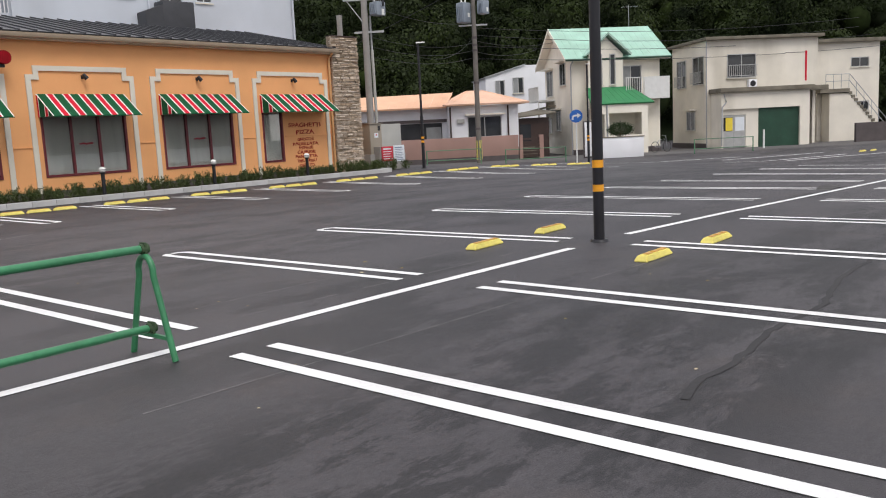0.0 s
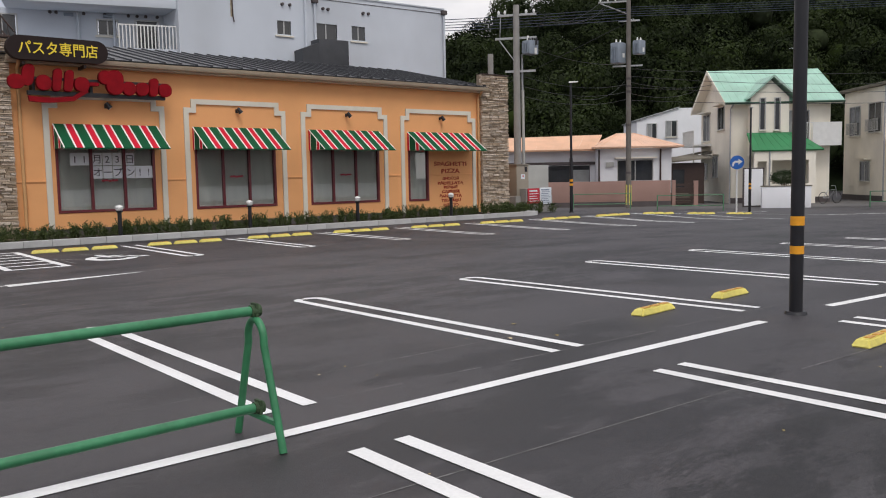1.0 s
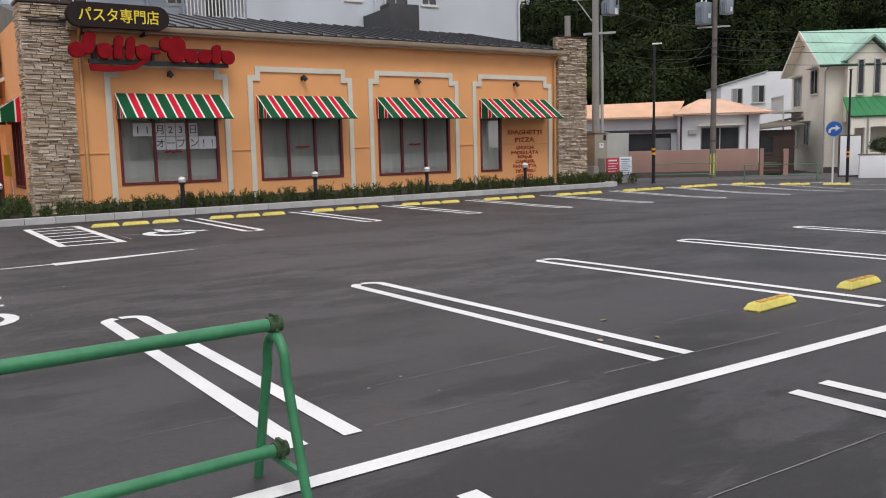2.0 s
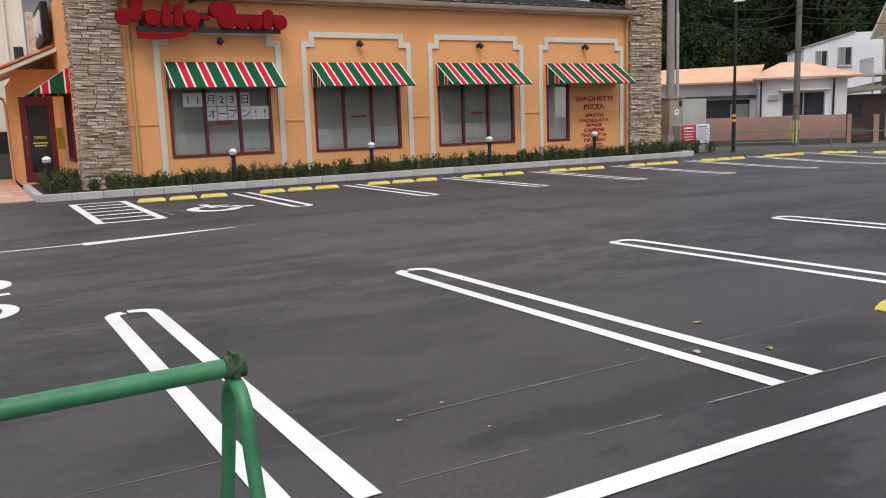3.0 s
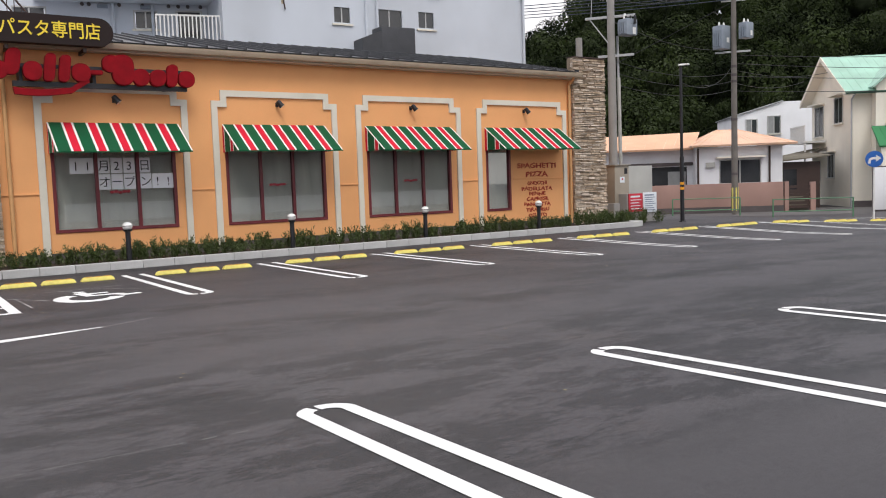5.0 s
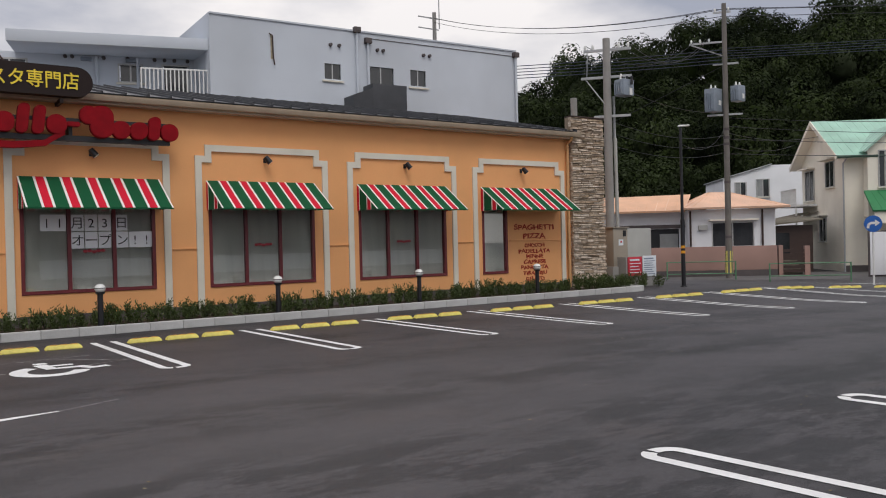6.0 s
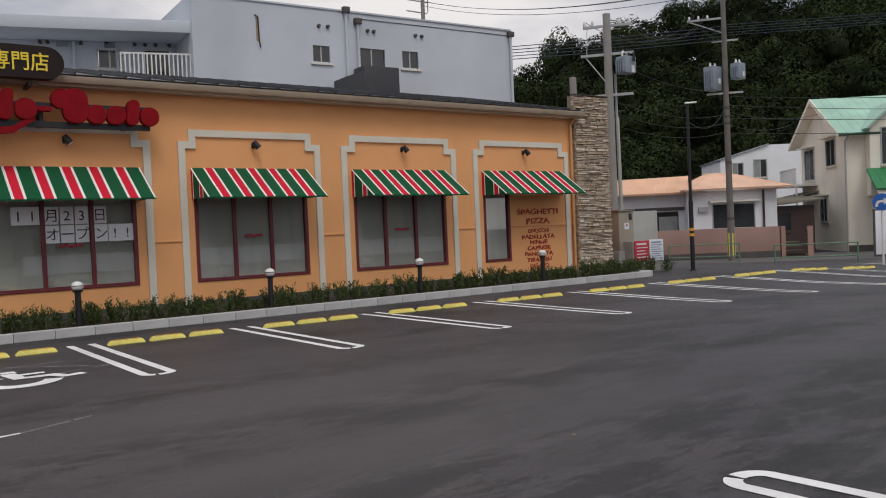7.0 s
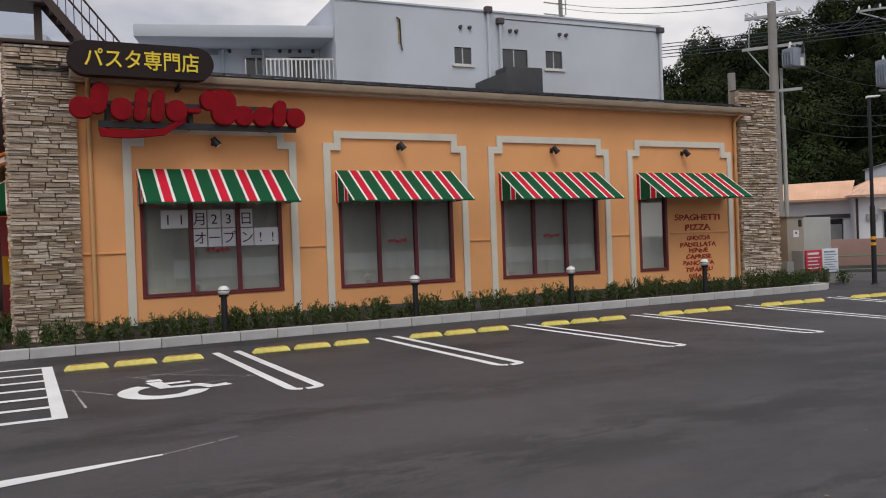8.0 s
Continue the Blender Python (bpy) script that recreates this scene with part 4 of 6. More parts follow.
# ---------------------------------------------------------------- entrance side
part("vestibule_wall", panel(bmesh.new(), 3.42, 4.5, 0.05, 3.0, 27.0, 27.15, [(3.55, 4.36, 0.1, 2.3)]), M_ORANGE, rest)
part("vestibule_side", B(3.42, 3.54, 27.15, 30.5, 0.05, 2.75), M_ORANGE, rest)
door = part("entrance_door", panel(bmesh.new(), 3.55, 4.36, 0.1, 2.3, 27.02, 27.08, [(3.72, 4.22, 0.35, 2.08)]), M_MAROON, rest, "maroon glazed entrance door")
part("door_pane", B(3.72, 4.22, 27.045, 27.055, 0.35, 2.08), M_DARKGLASS, door)
part("door_handle", tube(bmesh.new(), [(3.64, 27.02, 0.8), (3.64, 26.95, 0.84), (3.64, 26.95, 1.25), (3.64, 27.02, 1.29)], 0.014, 8), M_STEEL, door, "steel pull handle")
letters("door_lettering", "OPEN", 0.11, pose(3.97, 27.04, 1.22, 90, 0, 0), M_SIGNYELLOW, door, 0.001)
for k, w in enumerate((0.36, 0.28)):
    part("door_bar", B(3.97 - w / 2, 3.97 + w / 2, 27.038, 27.042, 1.10 - 0.07 * k, 1.13 - 0.07 * k), M_SIGNYELLOW, door)
bm = hexa(bmesh.new(), [(2.62, 26.2, 2.58), (4.5, 26.2, 3.40), (4.5, 30.6, 3.40), (2.62, 30.6, 2.58), (2.62, 26.2, 2.68), (4.5, 26.2, 3.50), (4.5, 30.6, 3.50), (2.62, 30.6, 2.68)])
part("porch_roof", bm, M_TRIM, rest, "cream porch roof edge")
bm = bmesh.new()
prism(bm, [(0.085 * math.cos(radians(a)), 0.06 * math.sin(radians(a))) for a in range(0, 181, 30)], 0, 0.30)
tile_me = bpy.data.meshes.new("roof_tile")
bm.to_mesh(tile_me)
bm.free()
tile_me.materials.append(M_TERRACOTTA)
ang = math.atan2(0.82, 1.88)
for i in range(7):
    for j in range(22):
        s = 0.28 * i
        piece("roof_tile", tile_me, rest, (2.6 + s * math.cos(ang), 26.25 + 0.2 * j, 2.70 + s * math.sin(ang) + 0.012), (ang - 0.03, 0, -math.pi / 2))
part("porch_gutter", tube(bmesh.new(), [(2.58, 26.15, 2.60), (2.58, 30.6, 2.60)], 0.06, 10), M_TRIM, rest)
part("porch_downpipe", tube(bmesh.new(), [(2.6, 26.4, 2.56), (2.66, 26.5, 2.42), (3.2, 26.95, 2.25), (3.24, 26.95, 2.1), (3.26, 26.95, 0.1)], 0.035, 10), M_SKIN, rest)
side_sign = thing("side_logo_sign", pose(4.42, 27.6, 4.15), "dark brown sign with pale raised shapes on the side wall", "sign")
part("panel", B(-0.18, 0.0, -1.2, 1.2, -0.5, 0.5, bevel=0.05), M_BROWNSIGN, side_sign)
for k in range(7):
    part("pale_shape", B(-0.22, -0.18, -1.0 + 0.29 * k, -0.84 + 0.29 * k, -0.3 + 0.05 * (k % 3), 0.3 - 0.06 * (k % 2), bevel=0.012), M_WHITEPAINT, side_sign)
part("rear_pillar", B(4.2, 4.72, 30.6, 31.3, 0.05, 4.9), M_STONE_J, rest)
flag = thing("banner_flag", pose(4.42, 25.75, 0.1), "yellow banner flag on a thin white pole", "flag")
part("flag_pole", cyl(bmesh.new(), (0, 0, 0), (0, 0, 1.5), 0.014, n=8), M_WHITEPAINT, flag)
bm = bmesh.new()
rows = [[bm.verts.new((x, 0.03 * math.sin(z * 5 + x * 12), z)) for x in (-0.01, -0.06, -0.11, -0.16)] for z in [0.85 + 0.09 * i for i in range(7)]]
for a, b in zip(rows, rows[1:]):
    for i in range(3):
        bm.faces.new((a[i], a[i + 1], b[i + 1], b[i]))
bmesh.ops.solidify(bm, geom=bm.faces[:], thickness=0.004)
part("cloth", bm, M_YFLAG, flag)

# paved terrace before the door
terr = tagged(part("terrace", B(-12, 3.36, 21.66, 31.0, -0.02, 0.026), M_PAVER), "pink paved terrace before the entrance", "pavement", kind="structure")

# neighbour beyond the terrace
nb = thing("neighbour_building", pose(0, 0, 0), "tall cream building beyond the terrace", "building")
part("wall", B(-14, 4.3, 33.5, 34.2, 0, 7.6), M_CREAM, nb)
part("pilaster", B(2.9, 3.2, 33.4, 33.5, 0, 7.6), M_CREAM, nb)
part("drainpipe", cyl(bmesh.new(), (3.74, 33.42, 0), (3.74, 33.42, 7.6), 0.05, n=10), M_CREAM, nb)
part("window", B(3.92, 4.2, 33.46, 33.5, 3.7, 4.15), M_DARKGLASS, nb)
bw = thing("boundary_wall", pose(0, 0, 0), "low dark boundary wall with black panel top", "wall")
part("base", B(-14, 4.0, 33.0, 33.2, 0, 0.75), M_DARKBASE, bw)
part("panel", B(-14, 4.0, 33.02, 33.18, 0.75, 1.45), M_BLACK, bw)

# ---------------------------------------------------------------- planting bed
bed = tagged(part("planting_bed", B(3.5, 21.5, 21.2, FY, 0.0, 0.11), M_SOIL), "dark soil bed along the restaurant wall", "planting bed", kind="structure")
part("soil_return", B(3.5, 4.5, FY, 25.4, 0.0, 0.11), M_SOIL, bed)


def shrub_mesh(seed, h=0.5, n_stem=9, leaves=30):
    rr = random.Random(seed)
    bm = bmesh.new()
    for s in range(n_stem):
        a = rr.uniform(0, 6.28)
        lean = rr.uniform(0.05, 0.45)
        top = Vector((math.cos(a) * lean * h * 0.9, math.sin(a) * lean * h * 0.7, h * rr.uniform(0.5, 1.1)))
        root = Vector((rr.uniform(-0.10, 0.10), rr.uniform(-0.08, 0.08), 0))
        mid = (root + top) / 2 + Vector((rr.uniform(-.03, .03), rr.uniform(-.03, .03), 0.03))
        tube(bm, [root, mid, root + top], 0.005, 3, False)
        for k in range(leaves):
            t = 0.12 + 0.88 * k / leaves
            p = root.lerp(root + top, t) + Vector((rr.gauss(0, 0.03), rr.gauss(0, 0.03), rr.gauss(0, 0.02)))
            d = Vector((rr.uniform(-1, 1), rr.uniform(-1, 1), rr.uniform(0.1, 1.6))).normalized()
            sd = d.cross(Vector((rr.uniform(-1, 1), rr.uniform(-1, 1), rr.uniform(-1, 1)))).normalized()
            ln, w = rr.uniform(0.05, 0.10), rr.uniform(0.008, 0.014)
            vs = [bm.verts.new(q) for q in (p, p + d * ln * 0.45 + sd * w, p + d * ln, p + d * ln * 0.45 - sd * w)]
            bm.faces.new(vs)
    return bm


protos = []
for s in range(5):
    ob = thing("shrub", pose(3.75, 21.6 + 0.42 * s, 0.1), "small leafy green shrub in a planting bed", "shrub", "shrubs in the planting bed")
    part("foliage", shrub_mesh(20 + s, 0.37 + 0.03 * (s % 3)), M_LEAF, ob)
    protos.append(ob)
for s in range(3):
    for k in range(4):
        copy_thing(protos[(s + k) % 5], pose(3.78 + 0.28 * s, 23.0 + 0.5 * k, 0.1, 0, 0, rng.uniform(0, 360)))
x = 4.2
k = 0
while x < 21.4:
    for y in (21.55, 22.0):
        q = copy_thing(protos[rng.randrange(5)], pose(x + rng.uniform(-0.08, 0.08), y + rng.uniform(-0.1, 0.1), 0.1, rng.uniform(-5, 5), rng.uniform(-5, 5), rng.uniform(0, 360)))
        sc = rng.uniform(0.66, 1.0)
        q.scale = (sc, sc, sc * rng.uniform(0.85, 1.15))
    x += rng.uniform(0.24, 0.38)
x = 20.6
while x < 23.6:
    y0 = 22.2 if x > 21.4 else 21.6
    copy_thing(protos[rng.randrange(5)], pose(x, y0 + rng.uniform(-0.2, 0.3), 0.1 if x < 21.5 else 0.0, 0, 0, rng.uniform(0, 360)))
    x += 0.3


def bollard(x, y, z0=0.1):
    ob = thing("bollard_light", pose(x, y, z0), "black bollard light with a white globe top", "bollard light", "bollard lights")
    part("post", cyl(bmesh.new(), (0, 0, 0), (0, 0, 0.60), 0.05, n=18), M_BLACK, ob)
    part("collar", cyl(bmesh.new(), (0, 0, 0.60), (0, 0, 0.635), 0.075, 0.085, 18), M_BLACK, ob)
    g = ball(bmesh.new(), (0, 0, 0.70), 0.095, 20, 12, (1, 1, 0.85))
    part("globe", g, M_GLOBE, ob, "white glass globe")
    part("cap_line", cyl(bmesh.new(), (0, 0, 0.70), (0, 0, 0.712), 0.0965, n=20), M_BLACK, ob)
    for p in ob.children[0].data.polygons:
        p.use_smooth = True
    return ob


for x in (7.46, 10.88, 14.33, 17.92):
    bollard(x, 21.45)
bollard(3.72, 22.3)

# ---------------------------------------------------------------- cabinet and notices at the end of the bed
cab = thing("utility_cabinet", pose(22.35, 22.95, 0), "beige and grey steel electrical cabinet on a concrete base", "cabinet")
part("base", B(-0.1, 1.85, -0.05, 0.8, 0, 0.62, bevel=0.02), M_CONCRETE, cab)
part("body", B(0, 0.62, 0, 0.75, 0.62, 1.78, bevel=0.012), M_CABINET, cab)
part("rear_body", B(0.62, 1.75, 0.05, 0.75, 0.5, 1.76, bevel=0.012), M_CABINET2, cab)
part("roof", B(-0.04, 0.66, -0.05, 0.8, 1.78, 1.81, bevel=0.008), M_CABINET, cab)
part("vent", B(0.42, 0.54, -0.012, 0.0, 1.52, 1.70), M_BLACK, cab)
part("label_plate", B(0.22, 0.42, -0.008, 0.0, 1.25, 1.43), M_NOTICE_W, cab)
part("label_mark", B(0.29, 0.35, -0.014, -0.008, 1.33, 1.39), M_NOTICE_R, cab)
nt = thing("notice_board", pose(22.55, 22.55, 0), "red and white notice panels on a grey block", "notice board")
part("block", B(-0.05, 1.3, 0.06, 0.45, 0, 0.9, bevel=0.02), M_CONCRETE, nt)
rp = part("red_panel", B(0.0, 0.61, 0.02, 0.05, 0.34, 0.90, bevel=0.006), M_NOTICE_R, nt, "red notice panel with white lines")
wp = part("white_panel", B(0.64, 1.25, 0.02, 0.05, 0.30, 0.92, bevel=0.006), M_NOTICE_W, nt, "white notice panel with dark lines")
for k in range(5):
    part("text_bar", B(0.07, 0.54 - 0.05 * (k % 3), 0.014, 0.02, 0.42 + 0.09 * k, 0.445 + 0.09 * k + (0.03 if k == 4 else 0)), M_NOTICE_W, rp)
for k in range(8):
    part("text_bar", B(0.70, 1.18 - 0.06 * (k % 3), 0.014, 0.02, 0.36 + 0.065 * k, 0.38 + 0.065 * k + (0.02 if k == 7 else 0)), M_NOTICE_B, wp)
for k in range(3):
    cp = thing("fence_post_stub", pose(21.75 + 0.06 * k, 23.7 + 0.3 * k, 0), "thin dark steel stake behind the cabinet", "stake")
    part("stake", cyl(bmesh.new(), (0, 0, 0), (0, 0, 1.6), 0.03, n=8), M_BLACK, cp)

# ---------------------------------------------------------------- far street
STREET = -42.0


def house_window(parent, x0, x1, z0, z1, y, m=None, rail=False, hood=False, curtain=False, sashes=2):
    m = m or Matrix.Identity(4)
    w = 0.05
    fr = bmesh.new()
    box(fr, x0 - w, x1 + w, y - 0.06, y + 0.02, z0 - w, z0, m)
    box(fr, x0 - w, x1 + w, y - 0.06, y + 0.02, z1, z1 + w, m)
    box(fr, x0 - w, x0, y - 0.06, y + 0.02, z0, z1, m)
    box(fr, x1, x1 + w, y - 0.06, y + 0.02, z0, z1, m)
    win = part("window", fr, M_ALU, parent)
    for k in range(sashes):
        a, b = x0 + (x1 - x0) * k / sashes, x0 + (x1 - x0) * (k + 1) / sashes
        part("pane", box(bmesh.new(), a + 0.025, b - 0.025, y - 0.02, y + 0.01, z0, z1, m), M_CURTAIN if (curtain and k % 2 == 0) else M_DARKGLASS, win)
        if k:
            part("sash_bar", box(bmesh.new(), a - 0.025, a + 0.025, y - 0.04, y + 0.01, z0, z1, m), M_ALU, win)
    part("window_sill", box(bmesh.new(), x0 - 0.1, x1 + 0.1, y - 0.14, y, z0 - w - 0.06, z0 - w, m), M_TRIM, win)
    if hood:
        part("hood", box(bmesh.new(), x0 - 0.2, x1 + 0.2, y - 0.45, y, z1 + 0.12, z1 + 0.2, m), M_OLDWALL, win)
    if rail:
        rb = bmesh.new()
        box(rb, x0 - 0.05, x1 + 0.05, y - 0.27, y - 0.23, z0 + 0.72, z0 + 0.76, m)
        box(rb, x0 - 0.05, x1 + 0.05, y - 0.27, y - 0.23, z0 + 0.05, z0 + 0.09, m)
        n = int((x1 - x0) / 0.13)
        for k in range(n + 1):
            q = x0 + (x1 - x0) * k / n
            box(rb, q - 0.012, q + 0.012, y - 0.262, y - 0.238, z0 + 0.09, z0 + 0.72, m)
        part("window_rail", rb, M_ALU, win)
    return win


def sheet_roof(parent, quad, thick, material, n=0, name="roof"):
    """A pitched plane from eave a-b to ridge d-c with thickness and standing battens."""
    a, b, c, d = [Vector(q) for q in quad]
    up = (b - a).cross(d - a).normalized()
    up = up if up.z > 0 else -up
    t = up * thick
    ob = part(name, hexa(bmesh.new(), [a - t, b - t, c - t, d - t, a, b, c, d]), material, parent)
    for k in range(n + 1):
        p, q = a.lerp(b, k / n) if n else a, d.lerp(c, k / n) if n else d
        if n:
            part("batten", tube(bmesh.new(), [p + up * 0.004, q + up * 0.004], 0.012, 5), material, ob)
    return ob


# green-roofed house
gh = thing("green_roofed_house", pose(45.45, 28.55, -0.57, 0, 0, STREET) @ Matrix.Diagonal((0.968, 0.968, 0.968, 1)), "cream two-storey house with a faded mint green roof", "house")
part("front_wall", panel(bmesh.new(), 0.2, 6.15, 0, 6.25, 0, 0.2, [(3.5, 4.85, 3.9, 5.6)]), M_CREAM, gh)
part("left_wall", prism(bmesh.new(), [(0.2, 0), (7.0, 0), (7.0, 6.35), (3.6, 8.35), (0.2, 6.35)], 0.2, 0.4, SIDE), M_CREAM, gh)
part("right_wall", prism(bmesh.new(), [(0.2, 0), (7.0, 0), (7.0, 6.35), (3.6, 8.35), (0.2, 6.35)], 5.95, 6.15, SIDE), M_CREAM, gh)
part("back_wall", B(0.4, 5.95, 6.8, 7.0, 0, 6.3), M_CREAM, gh)
part("plinth", B(0.15, 6.2, -0.04, 0.0, 0, 0.35), M_DARKBASE, gh)
sheet_roof(gh, [(-0.35, -0.55, 6.18), (6.75, -0.55, 6.18), (6.75, 3.6, 8.55), (-0.35, 3.6, 8.55)], 0.12, M_ROOFGREEN, 16)
sheet_roof(gh, [(-0.35, 7.6, 6.18), (6.75, 7.6, 6.18), (6.75, 3.6, 8.55), (-0.35, 3.6, 8.55)], 0.12, M_ROOFGREEN)
for y0, y1 in ((-0.5, 3.6), (7.55, 3.6)):
    part("soffit", hexa(bmesh.new(), [(-0.33, y0, 6.0), (6.7, y0, 6.0), (6.7, y1, 8.36), (-0.33, y1, 8.36), (-0.33, y0, 6.05), (6.7, y0, 6.05), (6.7, y1, 8.41), (-0.33, y1, 8.41)]), M_CREAM, gh)
    part("bargeboard", hexa(bmesh.new(), [(-0.39, y0, 5.95), (-0.33, y0, 5.95), (-0.33, y1, 8.32), (-0.39, y1, 8.32), (-0.39, y0, 6.2), (-0.33, y0, 6.2), (-0.33, y1, 8.57), (-0.39, y1, 8.57)]), M_CREAM, gh)
part("gutter", tube(bmesh.new(), [(-0.35, -0.6, 6.1), (6.75, -0.6, 6.1)], 0.06, 8), M_SHUTTER, gh)
part("downpipe", tube(bmesh.new(), [(0.15, -0.5, 6.05), (0.12, -0.05, 5.8), (0.12, -0.05, 0)], 0.045, 8), M_STEEL, gh)
part("dormer_wall", prism(bmesh.new(), [(1.15, 2.9), (3.45, 2.9), (3.45, 6.4), (2.35, 7.45), (1.15, 6.4)], -0.6, 0.15), M_CREAM, gh)
for s in (-1, 1):
    xe = 2.4 + s * 1.55
    sheet_roof(gh, [(xe, -0.95, 6.35), (xe, 1.6, 6.35), (2.4, 1.9, 7.72), (2.4, -0.95, 7.72)], 0.09, M_ROOFGREEN, 5, "dormer_roof")
house_window(gh, 1.72, 2.0, 4.5, 6.35, -0.6, sashes=1)
house_window(gh, 2.6, 2.88, 4.5, 6.35, -0.6, sashes=1)
house_window(gh, 3.5, 4.85, 3.9, 5.6, 0.05, curtain=True)
bal = bmesh.new()
box(bal, 3.5, 6.45, -0.95, 0.0, 3.45, 3.6)
box(bal, 4.75, 6.45, -0.95, -0.9, 3.6, 4.85)
box(bal, 6.4, 6.45, -0.9, 0.0, 3.6, 4.85)
box(bal, 3.5, 4.75, -0.95, -0.9, 4.8, 4.85)
balc = part("balcony", bal, M_WHITEPAINT, gh, "white panelled balcony")
for k in range(9):
    part("baluster", B(3.52 + 0.145 * k, 3.55 + 0.145 * k, -0.94, -0.91, 3.6, 4.8), M_WHITEPAINT, balc)
sheet_roof(gh, [(0.85, -2.0, 3.22), (5.0, -2.0, 3.22), (3.9, -0.6, 4.3), (0.95, -0.6, 4.3)], 0.1, M_PORCHGREEN, 9, "porch_roof")
part("porch_wall", panel(bmesh.new(), 1.0, 4.6, 0, 3.15, -1.85, -1.7, [(1.2, 1.75, 0.2, 2.55), (2.05, 4.2, 1.2, 2.6)]), M_CREAM, gh)
part("porch_side", B(4.45, 4.6, -1.7, 0, 0, 3.15), M_CREAM, gh)
part("porch_post", cyl(bmesh.new(), (1.9, -1.9, 0), (1.9, -1.9, 3.15), 0.05, n=8), M_STEEL, gh)
house_window(gh, 1.5, 2.8, 4.7, 6.05, 0.2, SIDE, hood=True, sashes=2)
house_window(gh, 4.8, 6.3, 4.1, 5.8, 0.2, SIDE, hood=True)
house_window(gh, 2.9, 3.9, 1.65, 2.95, 0.2, SIDE, hood=True)
house_window(gh, 5.4, 6.6, 1.5, 2.5, 0.2, SIDE)
lb = bmesh.new()
box(lb, -1.0, 0.2, 4.4, 7.4, 3.7, 3.82)
box(lb, -1.0, -0.95, 4.4, 7.4, 4.7, 4.76)
for k in range(20):
    box(lb, -0.99, -0.96, 4.4 + 0.155 * k, 4.43 + 0.155 * k, 3.82, 4.7)
part("side_balcony", lb, M_WHITEPAINT, gh, "white railed side balcony")
part("side_post", cyl(bmesh.new(), (-0.95, 4.5, 0), (-0.95, 4.5, 3.7), 0.05, n=8), M_WHITEPAINT, gh)
part("lean_to_roof", hexa(bmesh.new(), [(-1.6, 4.2, 3.0), (0.2, 4.2, 3.35), (0.2, 7.6, 3.35), (-1.6, 7.6, 3.0), (-1.6, 4.2, 3.05), (0.2, 4.2, 3.4), (0.2, 7.6, 3.4), (-1.6, 7.6, 3.05)]), M_SLAB, gh)
part("antenna", tube(bmesh.new(), [(5.4, 3.6, 8.5), (5.4, 3.6, 10.0)], 0.02, 5), M_STEEL, gh)
for k in range(6):
    part("antenna_rod", tube(bmesh.new(), [(5.0 + 0.2 * k, 3.3, 9.9), (5.0 + 0.2 * k, 3.9, 9.9)], 0.012, 4), M_STEEL, gh)
pw = thing("garden_wall", pose(42.0, 22.3, -0.57, 0, 0, STREET), "low white rendered garden wall", "wall")
part("wall", B(-1.9, 0.6, 0, 0.18, 0, 1.12, bevel=0.02), M_WHITEWALL, pw)
part("wall_return", B(0.42, 0.6, 0.18, 2.6, 0, 1.1), M_WHITEWALL, pw)
part("coping", B(-1.93, 0.63, -0.03, 0.21, 1.12, 1.17), M_SLAB, pw)
gate = thing("storm_door", pose(41.2, 24.2, -0.57, 0, 0, STREET), "pale blue panel door in a dark frame", "door")
part("frame", B(-0.55, 0.55, 0.6, 0.66, 0, 2.1), M_DARKBASE, gate)
part("leaf", B(-0.48, 0.48, 0.56, 0.6, 0.1, 2.04, bevel=0.01), M_WHITEWALL, gate)


def cloud_tree(m, label, crown_r, trunk_h, flat, seed):
    rr = random.Random(seed)
    ob = thing("garden_tree", m, label, "tree")
    tb = tube(bmesh.new(), [(0, 0, 0), (0.04, 0.02, trunk_h * 0.5), (-0.03, 0, trunk_h)], 0.05, 6)
    for a in (0.4, 2.5, 4.4):
        tube(tb, [(0, 0, trunk_h * 0.7), (math.cos(a) * crown_r * 0.5, math.sin(a) * crown_r * 0.5, trunk_h + 0.15)], 0.025, 5)
    part("trunk", tb, M_TWIG, ob)
    bm = bmesh.new()
    for k in range(4200):
        d = Vector((rr.gauss(0, 1), rr.gauss(0, 1), rr.gauss(0, 1))).normalized() * crown_r * rr.uniform(0.7, 1.03) * (1 + 0.12 * math.sin(k * 0.13))
        p = Vector((d.x, d.y, d.z * flat + trunk_h + crown_r * flat * 0.6))
        e1 = Vector((rr.gauss(0, 1), rr.gauss(0, 1), rr.gauss(0, 1))).normalized() * 0.05
        e2 = Vector((rr.gauss(0, 1), rr.gauss(0, 1), rr.gauss(0, 1))).normalized() * 0.05
        bm.faces.new([bm.verts.new(q) for q in (p, p + e1, p + e1 + e2)])
    part("crown", bm, M_HEDGE, ob)
    return ob


cloud_tree(pose(42.6, 23.45, -0.57), "clipped dome-shaped garden pine", 0.72, 1.35, 0.5, 3)

# garage house
gr = thing("garage_house", pose(50.4, 20.7, -0.58, 0, 0, STREET) @ Matrix.Diagonal((0.984, 0.984, 0.984, 1)), "weathered flat-roofed house with a green garage shutter", "house")
part("upper_wall", panel(bmesh.new(), -0.3, 7.25, 3.75, 6.85, 1.5, 1.7, [(1.1, 2.95, 4.5, 5.9)]), M_OLDWALL, gr)
part("lower_wall", B(-0.3, 0.15, 1.5, 1.7, 0, 3.75), M_OLDWALL, gr)
part("left_wall", B(-0.3, -0.1, 1.7, 7.0, 0, 6.85), M_OLDWALL, gr)
part("right_wall", B(7.05, 7.25, 1.7, 7.0, 0, 6.85), M_OLDWALL, gr)
